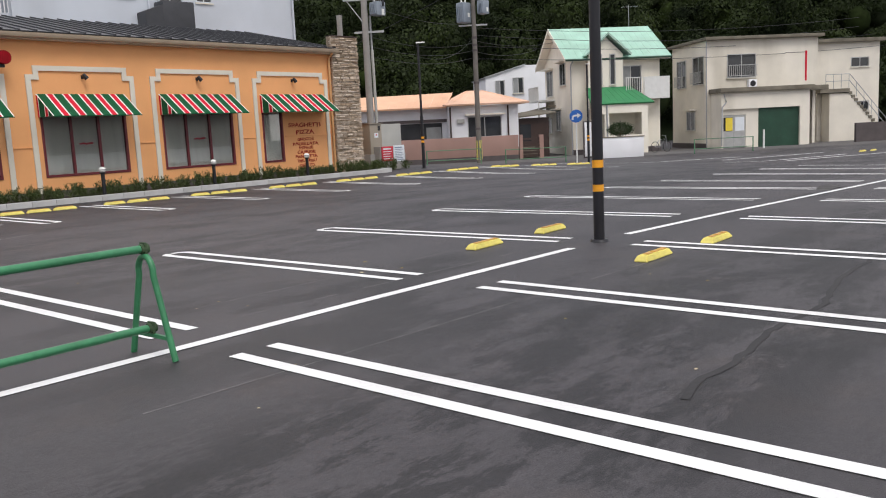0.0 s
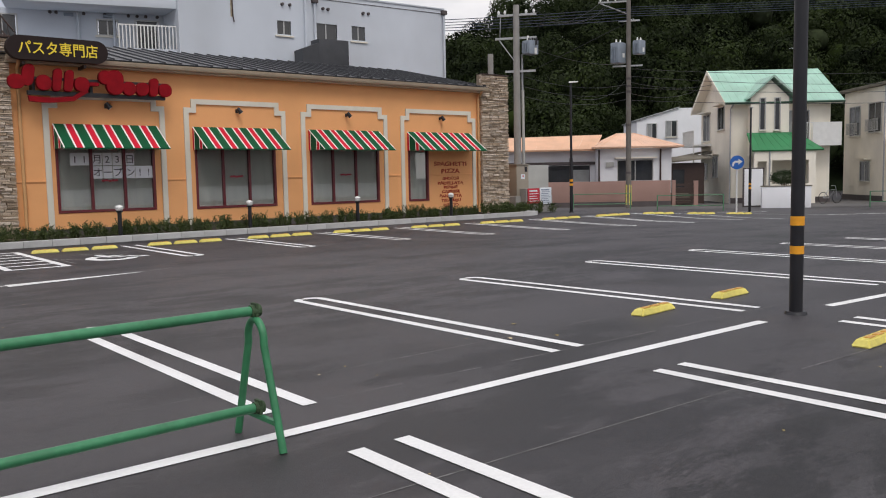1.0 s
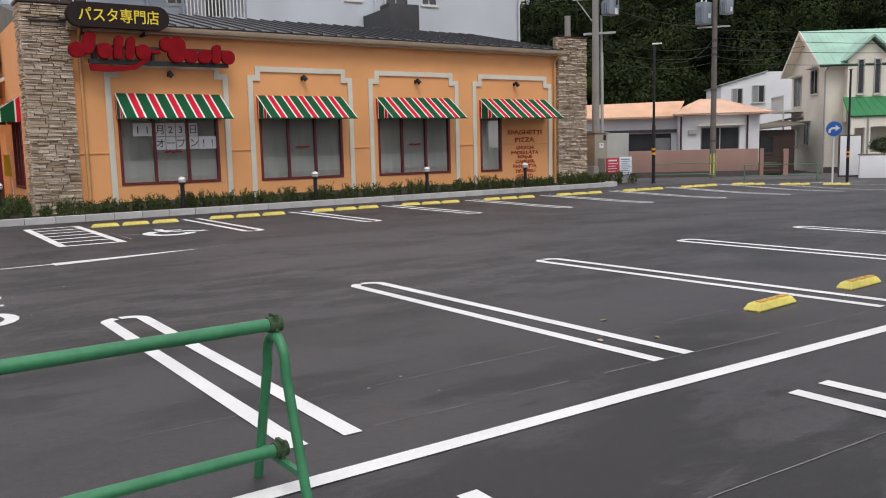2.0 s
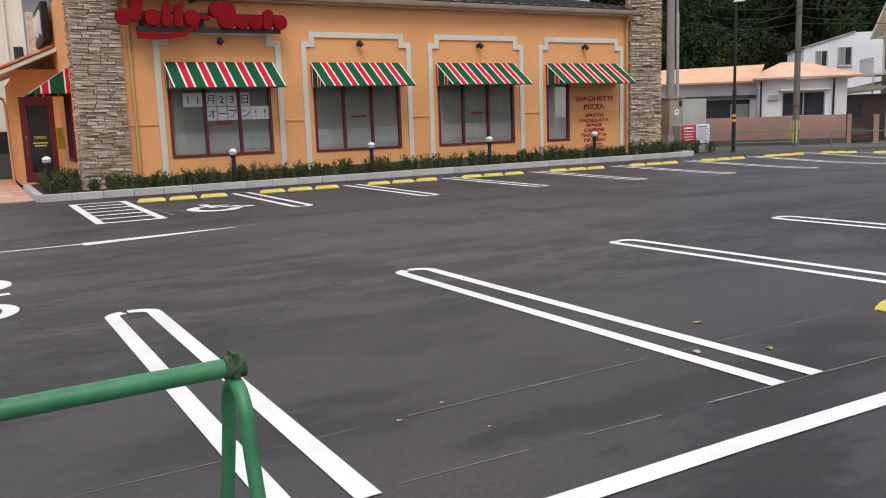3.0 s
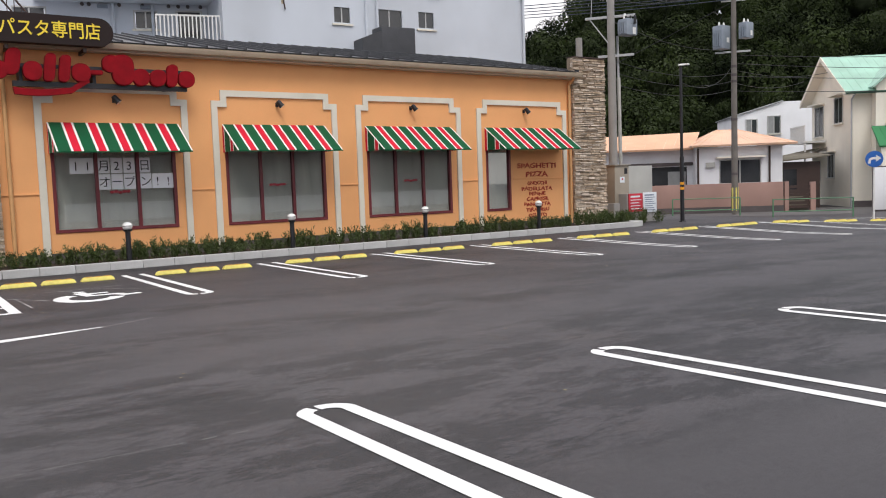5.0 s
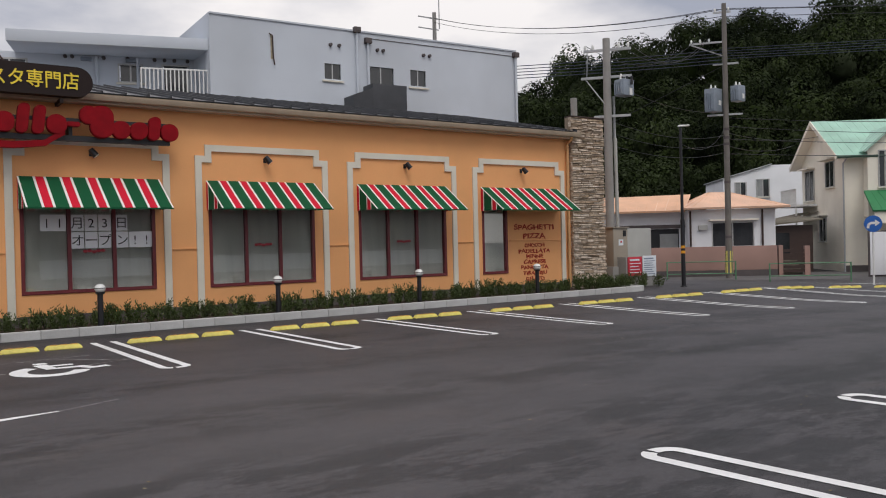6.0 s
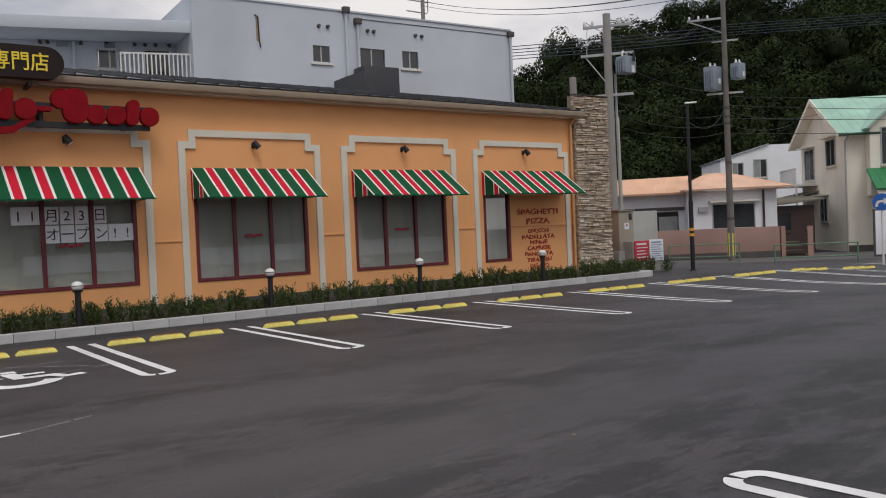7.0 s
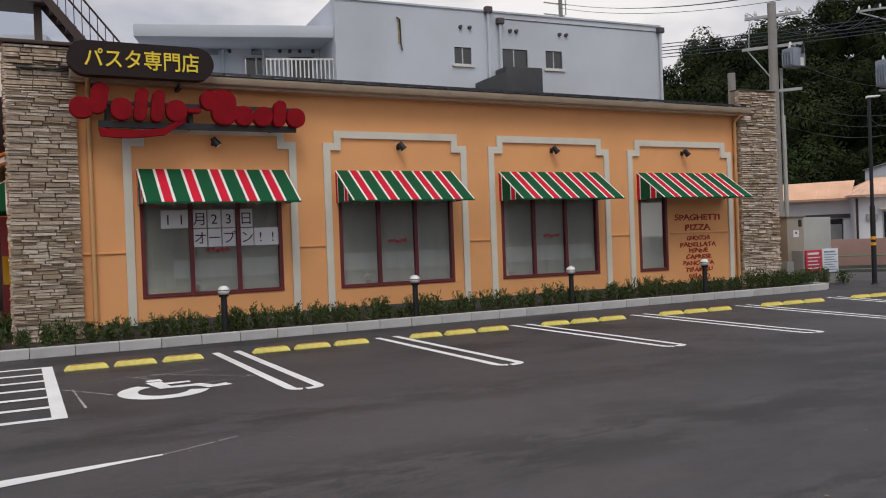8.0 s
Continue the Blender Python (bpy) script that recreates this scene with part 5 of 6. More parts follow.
part("back_wall", B(-0.1, 7.05, 6.8, 7.0, 0, 6.85), M_OLDWALL, gr)
part("roof_slab", B(-0.55, 7.5, 1.1, 7.3, 6.85, 7.05, bevel=0.03), M_SLAB, gr)
part("garage_wall", panel(bmesh.new(), -0.05, 5.85, 0, 3.5, 0, 0.2, [(0.08, 5.2, 0, 2.46)]), M_OLDWALL, gr)
part("garage_side", B(-0.05, 0.15, 0.2, 1.5, 0, 3.5), M_OLDWALL, gr)
part("garage_side", B(5.65, 5.85, 0.2, 1.5, 0, 3.5), M_OLDWALL, gr)
part("garage_slab", B(-0.2, 6.05, -0.25, 1.5, 3.5, 3.78, bevel=0.03), M_SLAB, gr)
part("passage_slab", B(6.05, 7.5, 0.6, 1.5, 3.45, 3.75, bevel=0.03), M_SLAB, gr)
sh = part("shutter", B(2.5, 5.2, 0.16, 0.22, 0, 2.46), M_SHUTTER, gr, "dark green roller shutter")
for k in range(20):
    part("slat", B(2.5, 5.2, 0.145, 0.16, 0.02 + 0.122 * k, 0.105 + 0.122 * k), M_SHUTTER, sh)
part("infill_wall", B(1.65, 2.5, 0.18, 0.3, 0, 2.46), M_OLDWALL, gr)
part("infill_head", B(0.08, 1.65, 0.18, 0.3, 2.1, 2.46), M_OLDWALL, gr)
for a, mm in ((0.1, M_YFLAG), (0.88, M_NOTICE_W)):
    d = part("sliding_door", B(a, a + 0.76, 0.2, 0.25, 0.05, 2.08), M_ALU, gr, "grey aluminium sliding door")
    part("door_pane", B(a + 0.08, a + 0.68, 0.19, 0.2, 1.1, 1.95), mm if mm is M_NOTICE_W else M_DARKGLASS, d)
    if mm is M_YFLAG:
        part("yellow_curtain", B(a + 0.22, a + 0.68, 0.18, 0.19, 1.12, 1.93), M_YFLAG, d)
part("plinth", B(-0.36, -0.3, 1.5, 7.0, 0, 0.35), M_DARKBASE, gr)
house_window(gr, 1.1, 2.95, 4.5, 5.9, 1.52, rail=True)
house_window(gr, 3.2 - 0.1, 4.6 - 0.1, 4.1, 5.85, -0.3, SIDE @ pose(1.6, 0, 0), rail=True)
house_window(gr, 0.35, 1.9, 4.2, 5.9, -0.3, SIDE @ pose(1.6, 0, 0), rail=True)
house_window(gr, 1.7, 2.9, 1.25, 2.4, -0.3, SIDE @ pose(1.6, 0, 0), hood=True)
ac = part("air_conditioner", B(2.4, 2.95, 1.2, 1.48, 3.80, 4.3, bevel=0.02), M_WHITEWALL, gr, "small outdoor air conditioner unit")
part("fan_grille", cyl(bmesh.new(), (2.66, 1.19, 4.05), (2.66, 1.2, 4.05), 0.19, n=18), M_BLACK, ac)
part("red_stripe", B(6.38, 6.5, 1.48, 1.5, 4.1, 6.0), M_AW_RED, gr, "red painted upright stripe")
part("wall_frame", B(5.0, 6.35, 1.485, 1.5, 5.9, 5.93), M_DARKBASE, gr)
for p in ([(0.1, -0.04, 3.4), (0.25, -0.04, 2.9), (0.0, -0.05, 2.6), (-0.05, -0.05, 0.2)], [(-0.35, 1.46, 6.8), (-0.35, 1.46, 0.1)]):
    part("drainpipe", tube(bmesh.new(), p, 0.045, 8), M_STEEL, gr)
# stair house
st = thing("stair_house", pose(52.75, 23.3, -0.58, 0, 0, STREET) @ Matrix.Diagonal((0.984, 0.984, 0.984, 1)), "weathered two-storey house with an outside stair", "house")
part("front_wall", panel(bmesh.new(), 8.5, 13.0, 0, 6.6, 0, 0.2, [(10.95, 12.2, 5.0, 5.55), (11.15, 12.25, 2.05, 2.6)]), M_OLDWALL, st)
part("side_wall", B(12.8, 13.0, 0.2, 7, 0, 6.6), M_OLDWALL, st)
part("roof_slab", B(7.2, 13.2, -0.35, 7, 6.6, 6.85, bevel=0.03), M_SLAB, st)
house_window(st, 10.95, 12.2, 5.0, 5.55, 0.05)
house_window(st, 11.15, 12.25, 2.05, 2.6, 0.05, rail=False)
part("landing", B(8.0, 10.1, -1.2, 0, 3.25, 3.5), M_SLAB, st)
part("passage_upper_wall", B(7.3, 8.5, 0.3, 0.5, 3.55, 6.6), M_OLDWALL, st)
# dark backdrop added in place of the passage's deep shade
part("passage_end", B(7.2, 8.5, 5.0, 5.2, 0, 3.6), M_DARKBASE, st)
for k in range(14):
    part("step", B(10.1 + 0.21 * k, 10.34 + 0.21 * k, -1.1, -0.02, 3.10 - 0.235 * k, 3.30 - 0.235 * k), M_SLAB, st)
part("stair_wall", prism(bmesh.new(), [(8.75, 0), (13.0, 0), (10.1, 3.2), (8.75, 3.2)], -1.05, -0.15), M_OLDWALL, st)
rl = bmesh.new()
for z in (0.5, 0.95):
    tube(rl, [(8.4, -1.15, 3.5 + z), (10.1, -1.15, 3.5 + z), (12.9, -1.15, 0.35 + z)], 0.025, 6)
for k in range(9):
    xx = 8.4 + 0.55 * k
    zz = 3.5 if xx < 10.1 else 3.5 - (xx - 10.1) * 1.125
    tube(rl, [(xx, -1.15, zz), (xx, -1.15, zz + 0.95)], 0.02, 5)
part("stair_rail", rl, M_STEEL, st)
hg = thing("block_wall", pose(56.5, 14.6, -0.57, 0, 0, STREET), "dark block wall topped by a clipped hedge", "wall")
part("wall", B(0, 6, 0, 0.2, 0, 1.2), M_DARKBASE, hg)
part("white_fence", B(2.0, 5.5, -0.05, -0.01, 0.75, 1.3), M_WHITEPAINT, hg)
mp = thing("motor_scooter", pose(55.6, 18.3, -0.56, 0, 0, 20), "dark scooter parked in the passage", "scooter")
part("body", B(-0.5, 0.4, -0.16, 0.16, 0.3, 0.75, bevel=0.1), M_BLACK, mp)
part("seat", B(-0.55, 0.05, -0.14, 0.14, 0.75, 0.86, bevel=0.04), M_BLACK, mp)
for x in (-0.5, 0.62):
    part("wheel", cyl(bmesh.new(), (x, -0.05, 0.24), (x, 0.05, 0.24), 0.24, n=18), M_BLACK, mp)
part("front_shield", hexa(bmesh.new(), [(0.38, -0.2, 0.3), (0.5, -0.2, 0.3), (0.5, 0.2, 0.3), (0.38, 0.2, 0.3), (0.3, -0.18, 1.0), (0.38, -0.18, 1.0), (0.38, 0.18, 1.0), (0.3, 0.18, 1.0)]), M_BLACK, mp)
part("handlebar", tube(bmesh.new(), [(0.3, -0.32, 1.02), (0.34, 0, 1.06), (0.3, 0.32, 1.02)], 0.018, 6), M_STEEL, mp)

# pink-walled house
pk = thing("boundary_wall", pose(40.9, 29.4, -0.57, 0, 0, STREET), "pink rendered boundary wall with a dark base", "wall")
part("wall", B(-8.6, 0.05, 0, 0.18, 0.32, 1.5, bevel=0.015), M_PINK, pk)
part("base", B(-8.6, 0.07, -0.02, 0.2, 0, 0.32), M_DARKBASE, pk)
ph = thing("peach_roofed_house", pose(42.0, 30.75, -0.57, 0, 0, STREET), "low white house with a peach sheet roof", "house")
part("front_wall", panel(bmesh.new(), -3.8, 0.56, 0, 3.4, 0, 0.2, [(-2.58, -0.55, 1.47, 2.7)]), M_WHITEWALL, ph)
part("right_wall", B(0.36, 0.56, 0.2, 6, 0, 3.4), M_WHITEWALL, ph)
part("left_wall", B(-3.8, -3.6, 0.2, 1.2, 0, 3.4), M_WHITEWALL, ph)
part("rear_front_wall", panel(bmesh.new(), -11.5, -3.8, 0, 3.35, 1.0, 1.2, [(-7.0, -4.1, 0.4, 2.45)]), M_WHITEWALL, ph)
part("veranda_glass", B(-7.0, -4.1, 1.1, 1.14, 0.4, 2.45), M_DARKGLASS, ph)
part("veranda_curtain", B(-5.1, -4.15, 1.06, 1.09, 0.4, 2.2), M_CURTAIN, ph)
part("veranda_screen", B(-7.9, -7.0, 0.94, 1.0, 0.4, 2.5), M_BROWNSTEEL, ph)
part("veranda_beam", B(-11.5, -3.8, 0.86, 1.0, 2.5, 2.68), M_DARKBASE, ph)
house_window(ph, -2.58, -0.55, 1.5, 2.68, 0.05, hood=True)
part("wall_box", B(-3.3, -2.85, -0.16, 0, 2.35, 2.6), M_CABINET2, ph)
for x in (-3.7, -0.1):
    part("downpipe", tube(bmesh.new(), [(x, -0.08, 3.35), (x, -0.08, 0)], 0.05, 8), M_BROWNSTEEL, ph)
sheet_roof(ph, [(-4.1, -0.6, 3.5), (1.15, -0.6, 3.5), (-1.2, 2.6, 4.42), (-2.2, 2.6, 4.42)], 0.1, M_ROOFORANGE, 14)
sheet_roof(ph, [(1.15, -0.6, 3.5), (1.15, 6.4, 3.5), (-1.2, 3.6, 4.42), (-1.2, 2.6, 4.42)], 0.1, M_ROOFORANGE, 14)
sheet_roof(ph, [(-4.1, -0.6, 3.5), (-4.1, 6.4, 3.5), (-2.2, 3.6, 4.42), (-2.2, 2.6, 4.42)], 0.1, M_ROOFORANGE, 14)
sheet_roof(ph, [(-13.0, 0.3, 3.42), (-3.9, 0.3, 3.42), (-3.0, 3.6, 4.4), (-13.0, 3.6, 4.25)], 0.1, M_ROOFORANGE, 18)
gt = thing("garden_gate", pose(40.9, 29.4, -0.57, 0, 0, STREET), "brown slatted garden gate between pink posts", "gate")
part("gate_post", B(0.12, 0.32, 0.0, 0.2, 0, 1.5), M_PINK, gt)
part("gate_post", B(1.35, 1.6, 0.0, 0.2, 0, 1.45), M_PINK, gt)
for k in range(6):
    part("gate_slat", B(0.32, 1.35, 0.06, 0.1, 0.15 + 0.2 * k, 0.29 + 0.2 * k), M_BROWNSTEEL, gt)
for k in range(4):
    part("garden_step", B(0.3, 1.4, 0.5 + 0.3 * k, 0.8 + 0.3 * k, 0, 0.18 + 0.18 * k), M_SLAB, gt)
sd = thing("garden_shed", pose(42.0, 30.75, -0.57, 0, 0, STREET), "dark timber lean-to shed between two houses", "shed")
part("front", B(0.75, 2.9, 1.6, 1.8, 0, 2.5), M_BROWNSTEEL, sd)
part("shed_roof", hexa(bmesh.new(), [(0.6, 1.2, 2.5), (3.3, 1.2, 2.75), (3.3, 5, 3.0), (0.6, 5, 2.75), (0.6, 1.2, 2.57), (3.3, 1.2, 2.82), (3.3, 5, 3.07), (0.6, 5, 2.82)]), M_SLAB, sd)
part("side_pane", B(1.0, 1.7, 1.56, 1.6, 1.0, 2.1), M_DARKGLASS, sd)
# white annex behind
an = thing("white_annex_house", pose(52.4, 41.1, -0.58, 0, 0, STREET) @ Matrix.Diagonal((0.986, 0.986, 0.986, 1)), "plain white two-storey house behind the others", "house")
part("front_wall", prism(bmesh.new(), [(0.45, 0), (8.0, 0), (8.0, 6.9), (3.7, 6.9), (0.45, 6.0)], 0, 6.0), M_WHITEWALL, an)
part("roof_edge", hexa(bmesh.new(), [(0.3, -0.15, 5.98), (3.7, -0.15, 6.93), (3.7, 6, 6.93), (0.3, 6, 5.98), (0.3, -0.15, 6.06), (3.7, -0.15, 7.0), (3.7, 6, 7.0), (0.3, 6, 6.06)]), M_STEEL, an)
house_window(an, 1.25, 1.95, 4.6, 5.72, 0.0, curtain=True)
house_window(an, 2.7, 3.5, 4.75, 5.9, 0.0, curtain=True)

# grey block of flats behind the restaurant
gb = thing("grey_apartment_block", pose(13.6, 32.4, 0, 0, 0, -3.6) @ Matrix.Diagonal((0.9625, 1, 1, 1)) @ pose(-13.6, -32.4, 0), "plain grey concrete block with small aluminium windows", "building")
GY = 32.4
GW = [(17.85, 18.5, 7.4, 7.95), (19.65, 20.75, 6.6, 8.0), (21.5, 22.2, 7.43, 8.03)]
part("end_wall", panel(bmesh.new(), 13.6, 26.7, 0, 9.2, GY, GY + 0.25, GW), M_GREYWALL, gb)
part("right_wall", B(26.45, 26.7, GY + 0.25, 44, 0, 9.2), M_GREYWALL, gb)
part("left_wall", B(13.6, 13.85, GY + 0.25, 44, 0, 9.2), M_GREYWALL, gb)
part("roof", B(13.6, 26.7, GY - 0.04, 44, 9.2, 9.26), M_GREYWALL, gb)
part("parapet_line", B(19.5, 26.6, GY - 0.02, GY, 9.0, 9.02), M_DARKBASE, gb)
for w in GW:
    house_window(gb, *w, GY + 0.08)
for x in (18.1, 18.45, 20.05, 20.3, 22.1, 22.38):
    part("vent_cap", cyl(bmesh.new(), (x, GY - 0.1, 8.62), (x, GY, 8.62), 0.055, 0.07, 10), M_DARKBASE, gb)
for x, z in ((19.16, 9.15), (19.62, 8.8), (26.62, 8.95)):
    part("drainpipe", tube(bmesh.new(), [(x, GY - 0.09, z), (x, GY - 0.08, 4.0)], 0.055, 8), M_GREYWALL, gb)
    part("hopper", B(x - 0.13, x + 0.13, GY - 0.2, GY, z, z + 0.2, bevel=0.02), M_DARKBASE, gb)
part("service_box", B(19.4, 20.85, GY - 0.8, GY - 0.03, 5.6, 7.22, bevel=0.02), M_ROOF, gb, "dark grey service box at a window")
part("service_box", hexa(bmesh.new(), [(18.6, GY - 0.8, 5.6), (19.4, GY - 0.8, 5.6), (19.4, GY - 0.03, 5.6), (18.6, GY - 0.03, 5.6), (18.6, GY - 0.8, 6.75), (19.4, GY - 0.8, 7.05), (19.4, GY - 0.03, 7.05), (18.6, GY - 0.03, 6.75)]), M_ROOF, gb)
M_STREAK = mat("rust_streak", (0.40, 0.34, 0.24), 0.9, 0.3, 8, 40, 0.1)
part("rust_streak", B(15.78, 15.86, GY - 0.006, GY, 7.9, 8.75), M_STREAK, gb)
part("broken_bracket", tube(bmesh.new(), [(15.72, GY - 0.05, 8.76), (15.84, GY - 0.06, 8.7), (15.86, GY - 0.05, 7.95), (15.9, GY - 0.06, 7.7)], 0.025, 6), M_BROWNSTEEL, gb)
wg = thing("grey_apartment_wing", pose(13.65, 32.60, 0, 0, 0, -17.1) @ Matrix.Diagonal((1.080, 1, 1, 1)) @ pose(-13.6, -34.4, 0), "grey flats with a covered access balcony", "building")
WY = 36.0
part("wall", panel(bmesh.new(), -2, 13.6, 0, 8.05, WY, WY + 0.2, [(10.95, 11.6, 7.2, 7.75), (12.25, 13.0, 6.6, 7.78), (4.0, 5.0, 6.6, 7.8), (7.4, 8.3, 6.9, 7.8)]), M_GREYWALL, wg)
part("canopy", B(8.0, 13.6, WY - 1.6, WY + 0.2, 8.03, 8.41, bevel=0.02), M_GREYWALL, wg)
part("low_wing", B(4.35, 5.6, WY - 1.2, WY + 0.2, 0, 8.15), M_GREYWALL, wg)
part("access_deck", B(1.8, 13.6, WY - 1.5, WY, 6.35, 6.5), M_GREYWALL, wg)
house_window(wg, 10.95, 11.6, 7.2, 7.75, WY + 0.05)
house_window(wg, 12.25, 13.0, 6.6, 7.78, WY + 0.05, sashes=1)
house_window(wg, 4.0, 5.0, 6.6, 7.8, WY + 0.05, sashes=1)
house_window(wg, 7.4, 8.3, 6.9, 7.8, WY + 0.05)
for x in (9.9, 11.1, 13.3):
    part("drainpipe", tube(bmesh.new(), [(x + 0.4, WY - 0.1, 8.0), (x + 0.4, WY - 0.1, 4.0)], 0.05, 8), M_GREYWALL, wg)
for x in (9.4, 9.6, 10.3, 10.5, 11.2, 12.0, 12.3, 12.6, 13.0):
    part("vent_cap", cyl(bmesh.new(), (x, WY - 0.1, 7.96), (x, WY, 7.96), 0.06, n=8), M_DARKBASE, wg)
for x in (10.0, 11.3):
    part("meter_box", B(x - 0.16, x + 0.16, WY - 0.12, WY, 7.84, 7.95), M_TRANSF, wg)
rlb = part("rail", B(13.0, 13.6, WY - 1.5, WY - 1.46, 7.35, 7.40), M_WHITEPAINT, wg)
part("rail", B(11.6, 13.0, WY - 1.5, WY - 1.46, 7.35, 7.40), M_WHITEPAINT, wg)
for k in range(17):
    part("baluster", B(11.6 + 0.12 * k, 11.64 + 0.12 * k, WY - 1.5, WY - 1.46, 6.5, 7.35), M_WHITEPAINT, rlb)
# brown outside stair by the wing
xs_ = thing("steel_stair", pose(0.75, 0, -0.9), "brown steel outside stair with thin rails", "stair")
for dy in (0, 0.9):
    part("stringer", hexa(bmesh.new(), [(4.6, 33.0 + dy, 9.4), (7.2, 33.0 + dy, 6.2), (7.2, 33.06 + dy, 6.2), (4.6, 33.06 + dy, 9.4), (4.6, 33.0 + dy, 9.75), (7.2, 33.0 + dy, 6.55), (7.2, 33.06 + dy, 6.55), (4.6, 33.06 + dy, 9.75)]), M_BROWNSTEEL, xs_)
for k in range(13):
    part("tread", B(4.6 + 0.2 * k, 4.86 + 0.2 * k, 33.06, 33.9, 9.45 - 0.246 * k, 9.5 - 0.246 * k), M_BROWNSTEEL, xs_)
for z in (0.6, 1.1):
    part("handrail", tube(bmesh.new(), [(4.6, 33.0, 9.7 + z), (7.2, 33.0, 6.5 + z)], 0.03, 6), M_BROWNSTEEL, xs_)
for k in range(14):
    xx = 4.6 + 0.2 * k
    part("baluster", tube(bmesh.new(), [(xx, 33.0, 9.7 - 1.23 * 0.2 * k), (xx, 33.0, 10.8 - 1.23 * 0.2 * k)], 0.012, 4), M_BROWNSTEEL, xs_)
part("landing", B(1.5, 4.6, 32.9, 34.2, 9.3, 9.5), M_BROWNSTEEL, xs_)
part("support", B(4.4, 4.6, 33.3, 33.5, 0, 9.3), M_BROWNSTEEL, xs_)
part("support", B(7.1, 7.25, 33.3, 33.5, 0, 6.2), M_BROWNSTEEL, xs_)


# ---------------------------------------------------------------- utility poles and cables
def arm(bm, z, half, ang, c=(0, 0), t=0.04):
    d = Vector((math.cos(radians(ang)), math.sin(radians(ang)), 0))
    m = Matrix.Translation((c[0], c[1], z)) @ pose(0, 0, 0, 0, 0, ang)
    box(bm, -half[0], half[1], -t, t, -t, t, m)
    return bm


def insulator(parent, p):
    b = cyl(bmesh.new(), p, (p[0], p[1], p[2] + 0.07), 0.035, 0.05, 8)
    cyl(b, (p[0], p[1], p[2] + 0.07), (p[0], p[1], p[2] + 0.16), 0.055, 0.03, 8)
    return part("insulator", b, M_WHITEPAINT, parent, "white porcelain insulator")


def transformer(parent, c, r, h):
    x, y, z = c
    b = bmesh.new()
    box(b, x - r, x + r, y - r * 0.8, y + r * 0.8, z - h / 2, z + h / 2, None, 0.05)
    for k in range(4):
        box(b, x - r - 0.05, x - r, y - r * 0.6 + k * r * 0.35, y - r * 0.6 + k * r * 0.35 + 0.04, z - h * 0.4, z + h * 0.3)
    t = part("transformer", b, M_TRANSF, parent, "grey pole transformer")
    for k in (-0.5, 0.5):
        part("bushing", cyl(bmesh.new(), (x + k * r, y, z + h / 2), (x + k * r, y, z + h / 2 + 0.18), 0.06, 0.03, 8), M_WHITEPAINT, t)
    part("plate", B(x + 0.02, x + r * 0.6, y - r * 0.8 - 0.01, y - r * 0.8, z - 0.25, z - 0.02), M_WHITEPAINT, t)


VA = -52.0
p1 = thing("utility_pole", pose(24.38, 24.95, 0), "grey concrete utility pole with switch gear", "utility pole", "utility poles")
part("shaft", cyl(bmesh.new(), (0, 0, 0), (0, 0, 8.1), 0.155, 0.12, 18), M_CONCRETE, p1)
part("conduit", tube(bmesh.new(), [(0.24, -0.12, 0), (0.22, -0.1, 4.8)], 0.06, 8), M_CABINET2, p1)
part("conduit", tube(bmesh.new(), [(0.3, -0.05, 0), (0.25, -0.05, 6.2)], 0.04, 8), M_STEEL, p1)
for z, hf in ((7.72, (0.75, 0.8)), (6.82, (0.85, 0.8)), (5.52, (0.45, 0.75))):
    part("crossarm", arm(bmesh.new(), z, hf, VA), M_STEEL, p1)
d = Vector((math.cos(radians(VA)), math.sin(radians(VA)), 0))
part("brace", tube(bmesh.new(), [d * -0.7 + Vector((0, 0, 6.78)), Vector((-0.1, 0, 5.9))], 0.02, 5), M_STEEL, p1)
part("drop_wire", tube(bmesh.new(), [d * -0.62 + Vector((0, 0, 7.8)), d * -0.66 + Vector((0, 0, 6.86))], 0.012, 5), M_STEEL, p1)
for k in (-0.7, -0.45, 0.4, 0.7):
    insulator(p1, tuple(d * k + Vector((0, 0, 7.76))))
transformer(p1, tuple(d * 0.55 + Vector((0, 0, 6.42))), 0.26, 0.55)
for k in (0.35, 0.5, 0.65):
    part("cutout", cyl(bmesh.new(), tuple(d * k + Vector((0, -0.2, 6.5))), tuple(d * k + Vector((0, -0.2, 6.78))), 0.05, 0.035, 8), M_BLACK, p1)

P2 = Vector((37.65, 29.8, -0.56))
p2 = thing("utility_pole", pose(*P2), "grey concrete utility pole with two transformers", "utility pole", "utility poles")
part("shaft", cyl(bmesh.new(), (0, 0, 0), (0, 0, 13.0), 0.155, 0.105, 18), M_CONCRETE_D, p2)
for z, hf in ((12.6, (0.5, 0.3)), (11.2, (1.6, 0.1)), (10.15, (0.55, 0.6)), (7.75, (0.85, 0.75))):
    part("crossarm", arm(bmesh.new(), z, hf, VA), M_STEEL, p2)
part("brace", tube(bmesh.new(), [d * -1.5 + Vector((0, 0, 11.15)), Vector((0, 0, 10.5))], 0.03, 5), M_STEEL, p2)
transformer(p2, tuple(d * -0.55 + Vector((0, 0, 8.45))), 0.34, 1.1)
transformer(p2, tuple(d * 0.55 + Vector((0, 0, 8.7))), 0.28, 0.75)
for k in (-1.5, -1.1, -0.7):
    insulator(p2, tuple(d * k + Vector((0, 0, 11.24))))
for k in (-0.4, 0.2):
    insulator(p2, tuple(d * k + Vector((0, 0, 12.64))))
part("guard_stripes", cyl(bmesh.new(), (0, 0, 0.2), (0, 0, 1.3), 0.165, 0.162, 18), M_SLAB, p2)
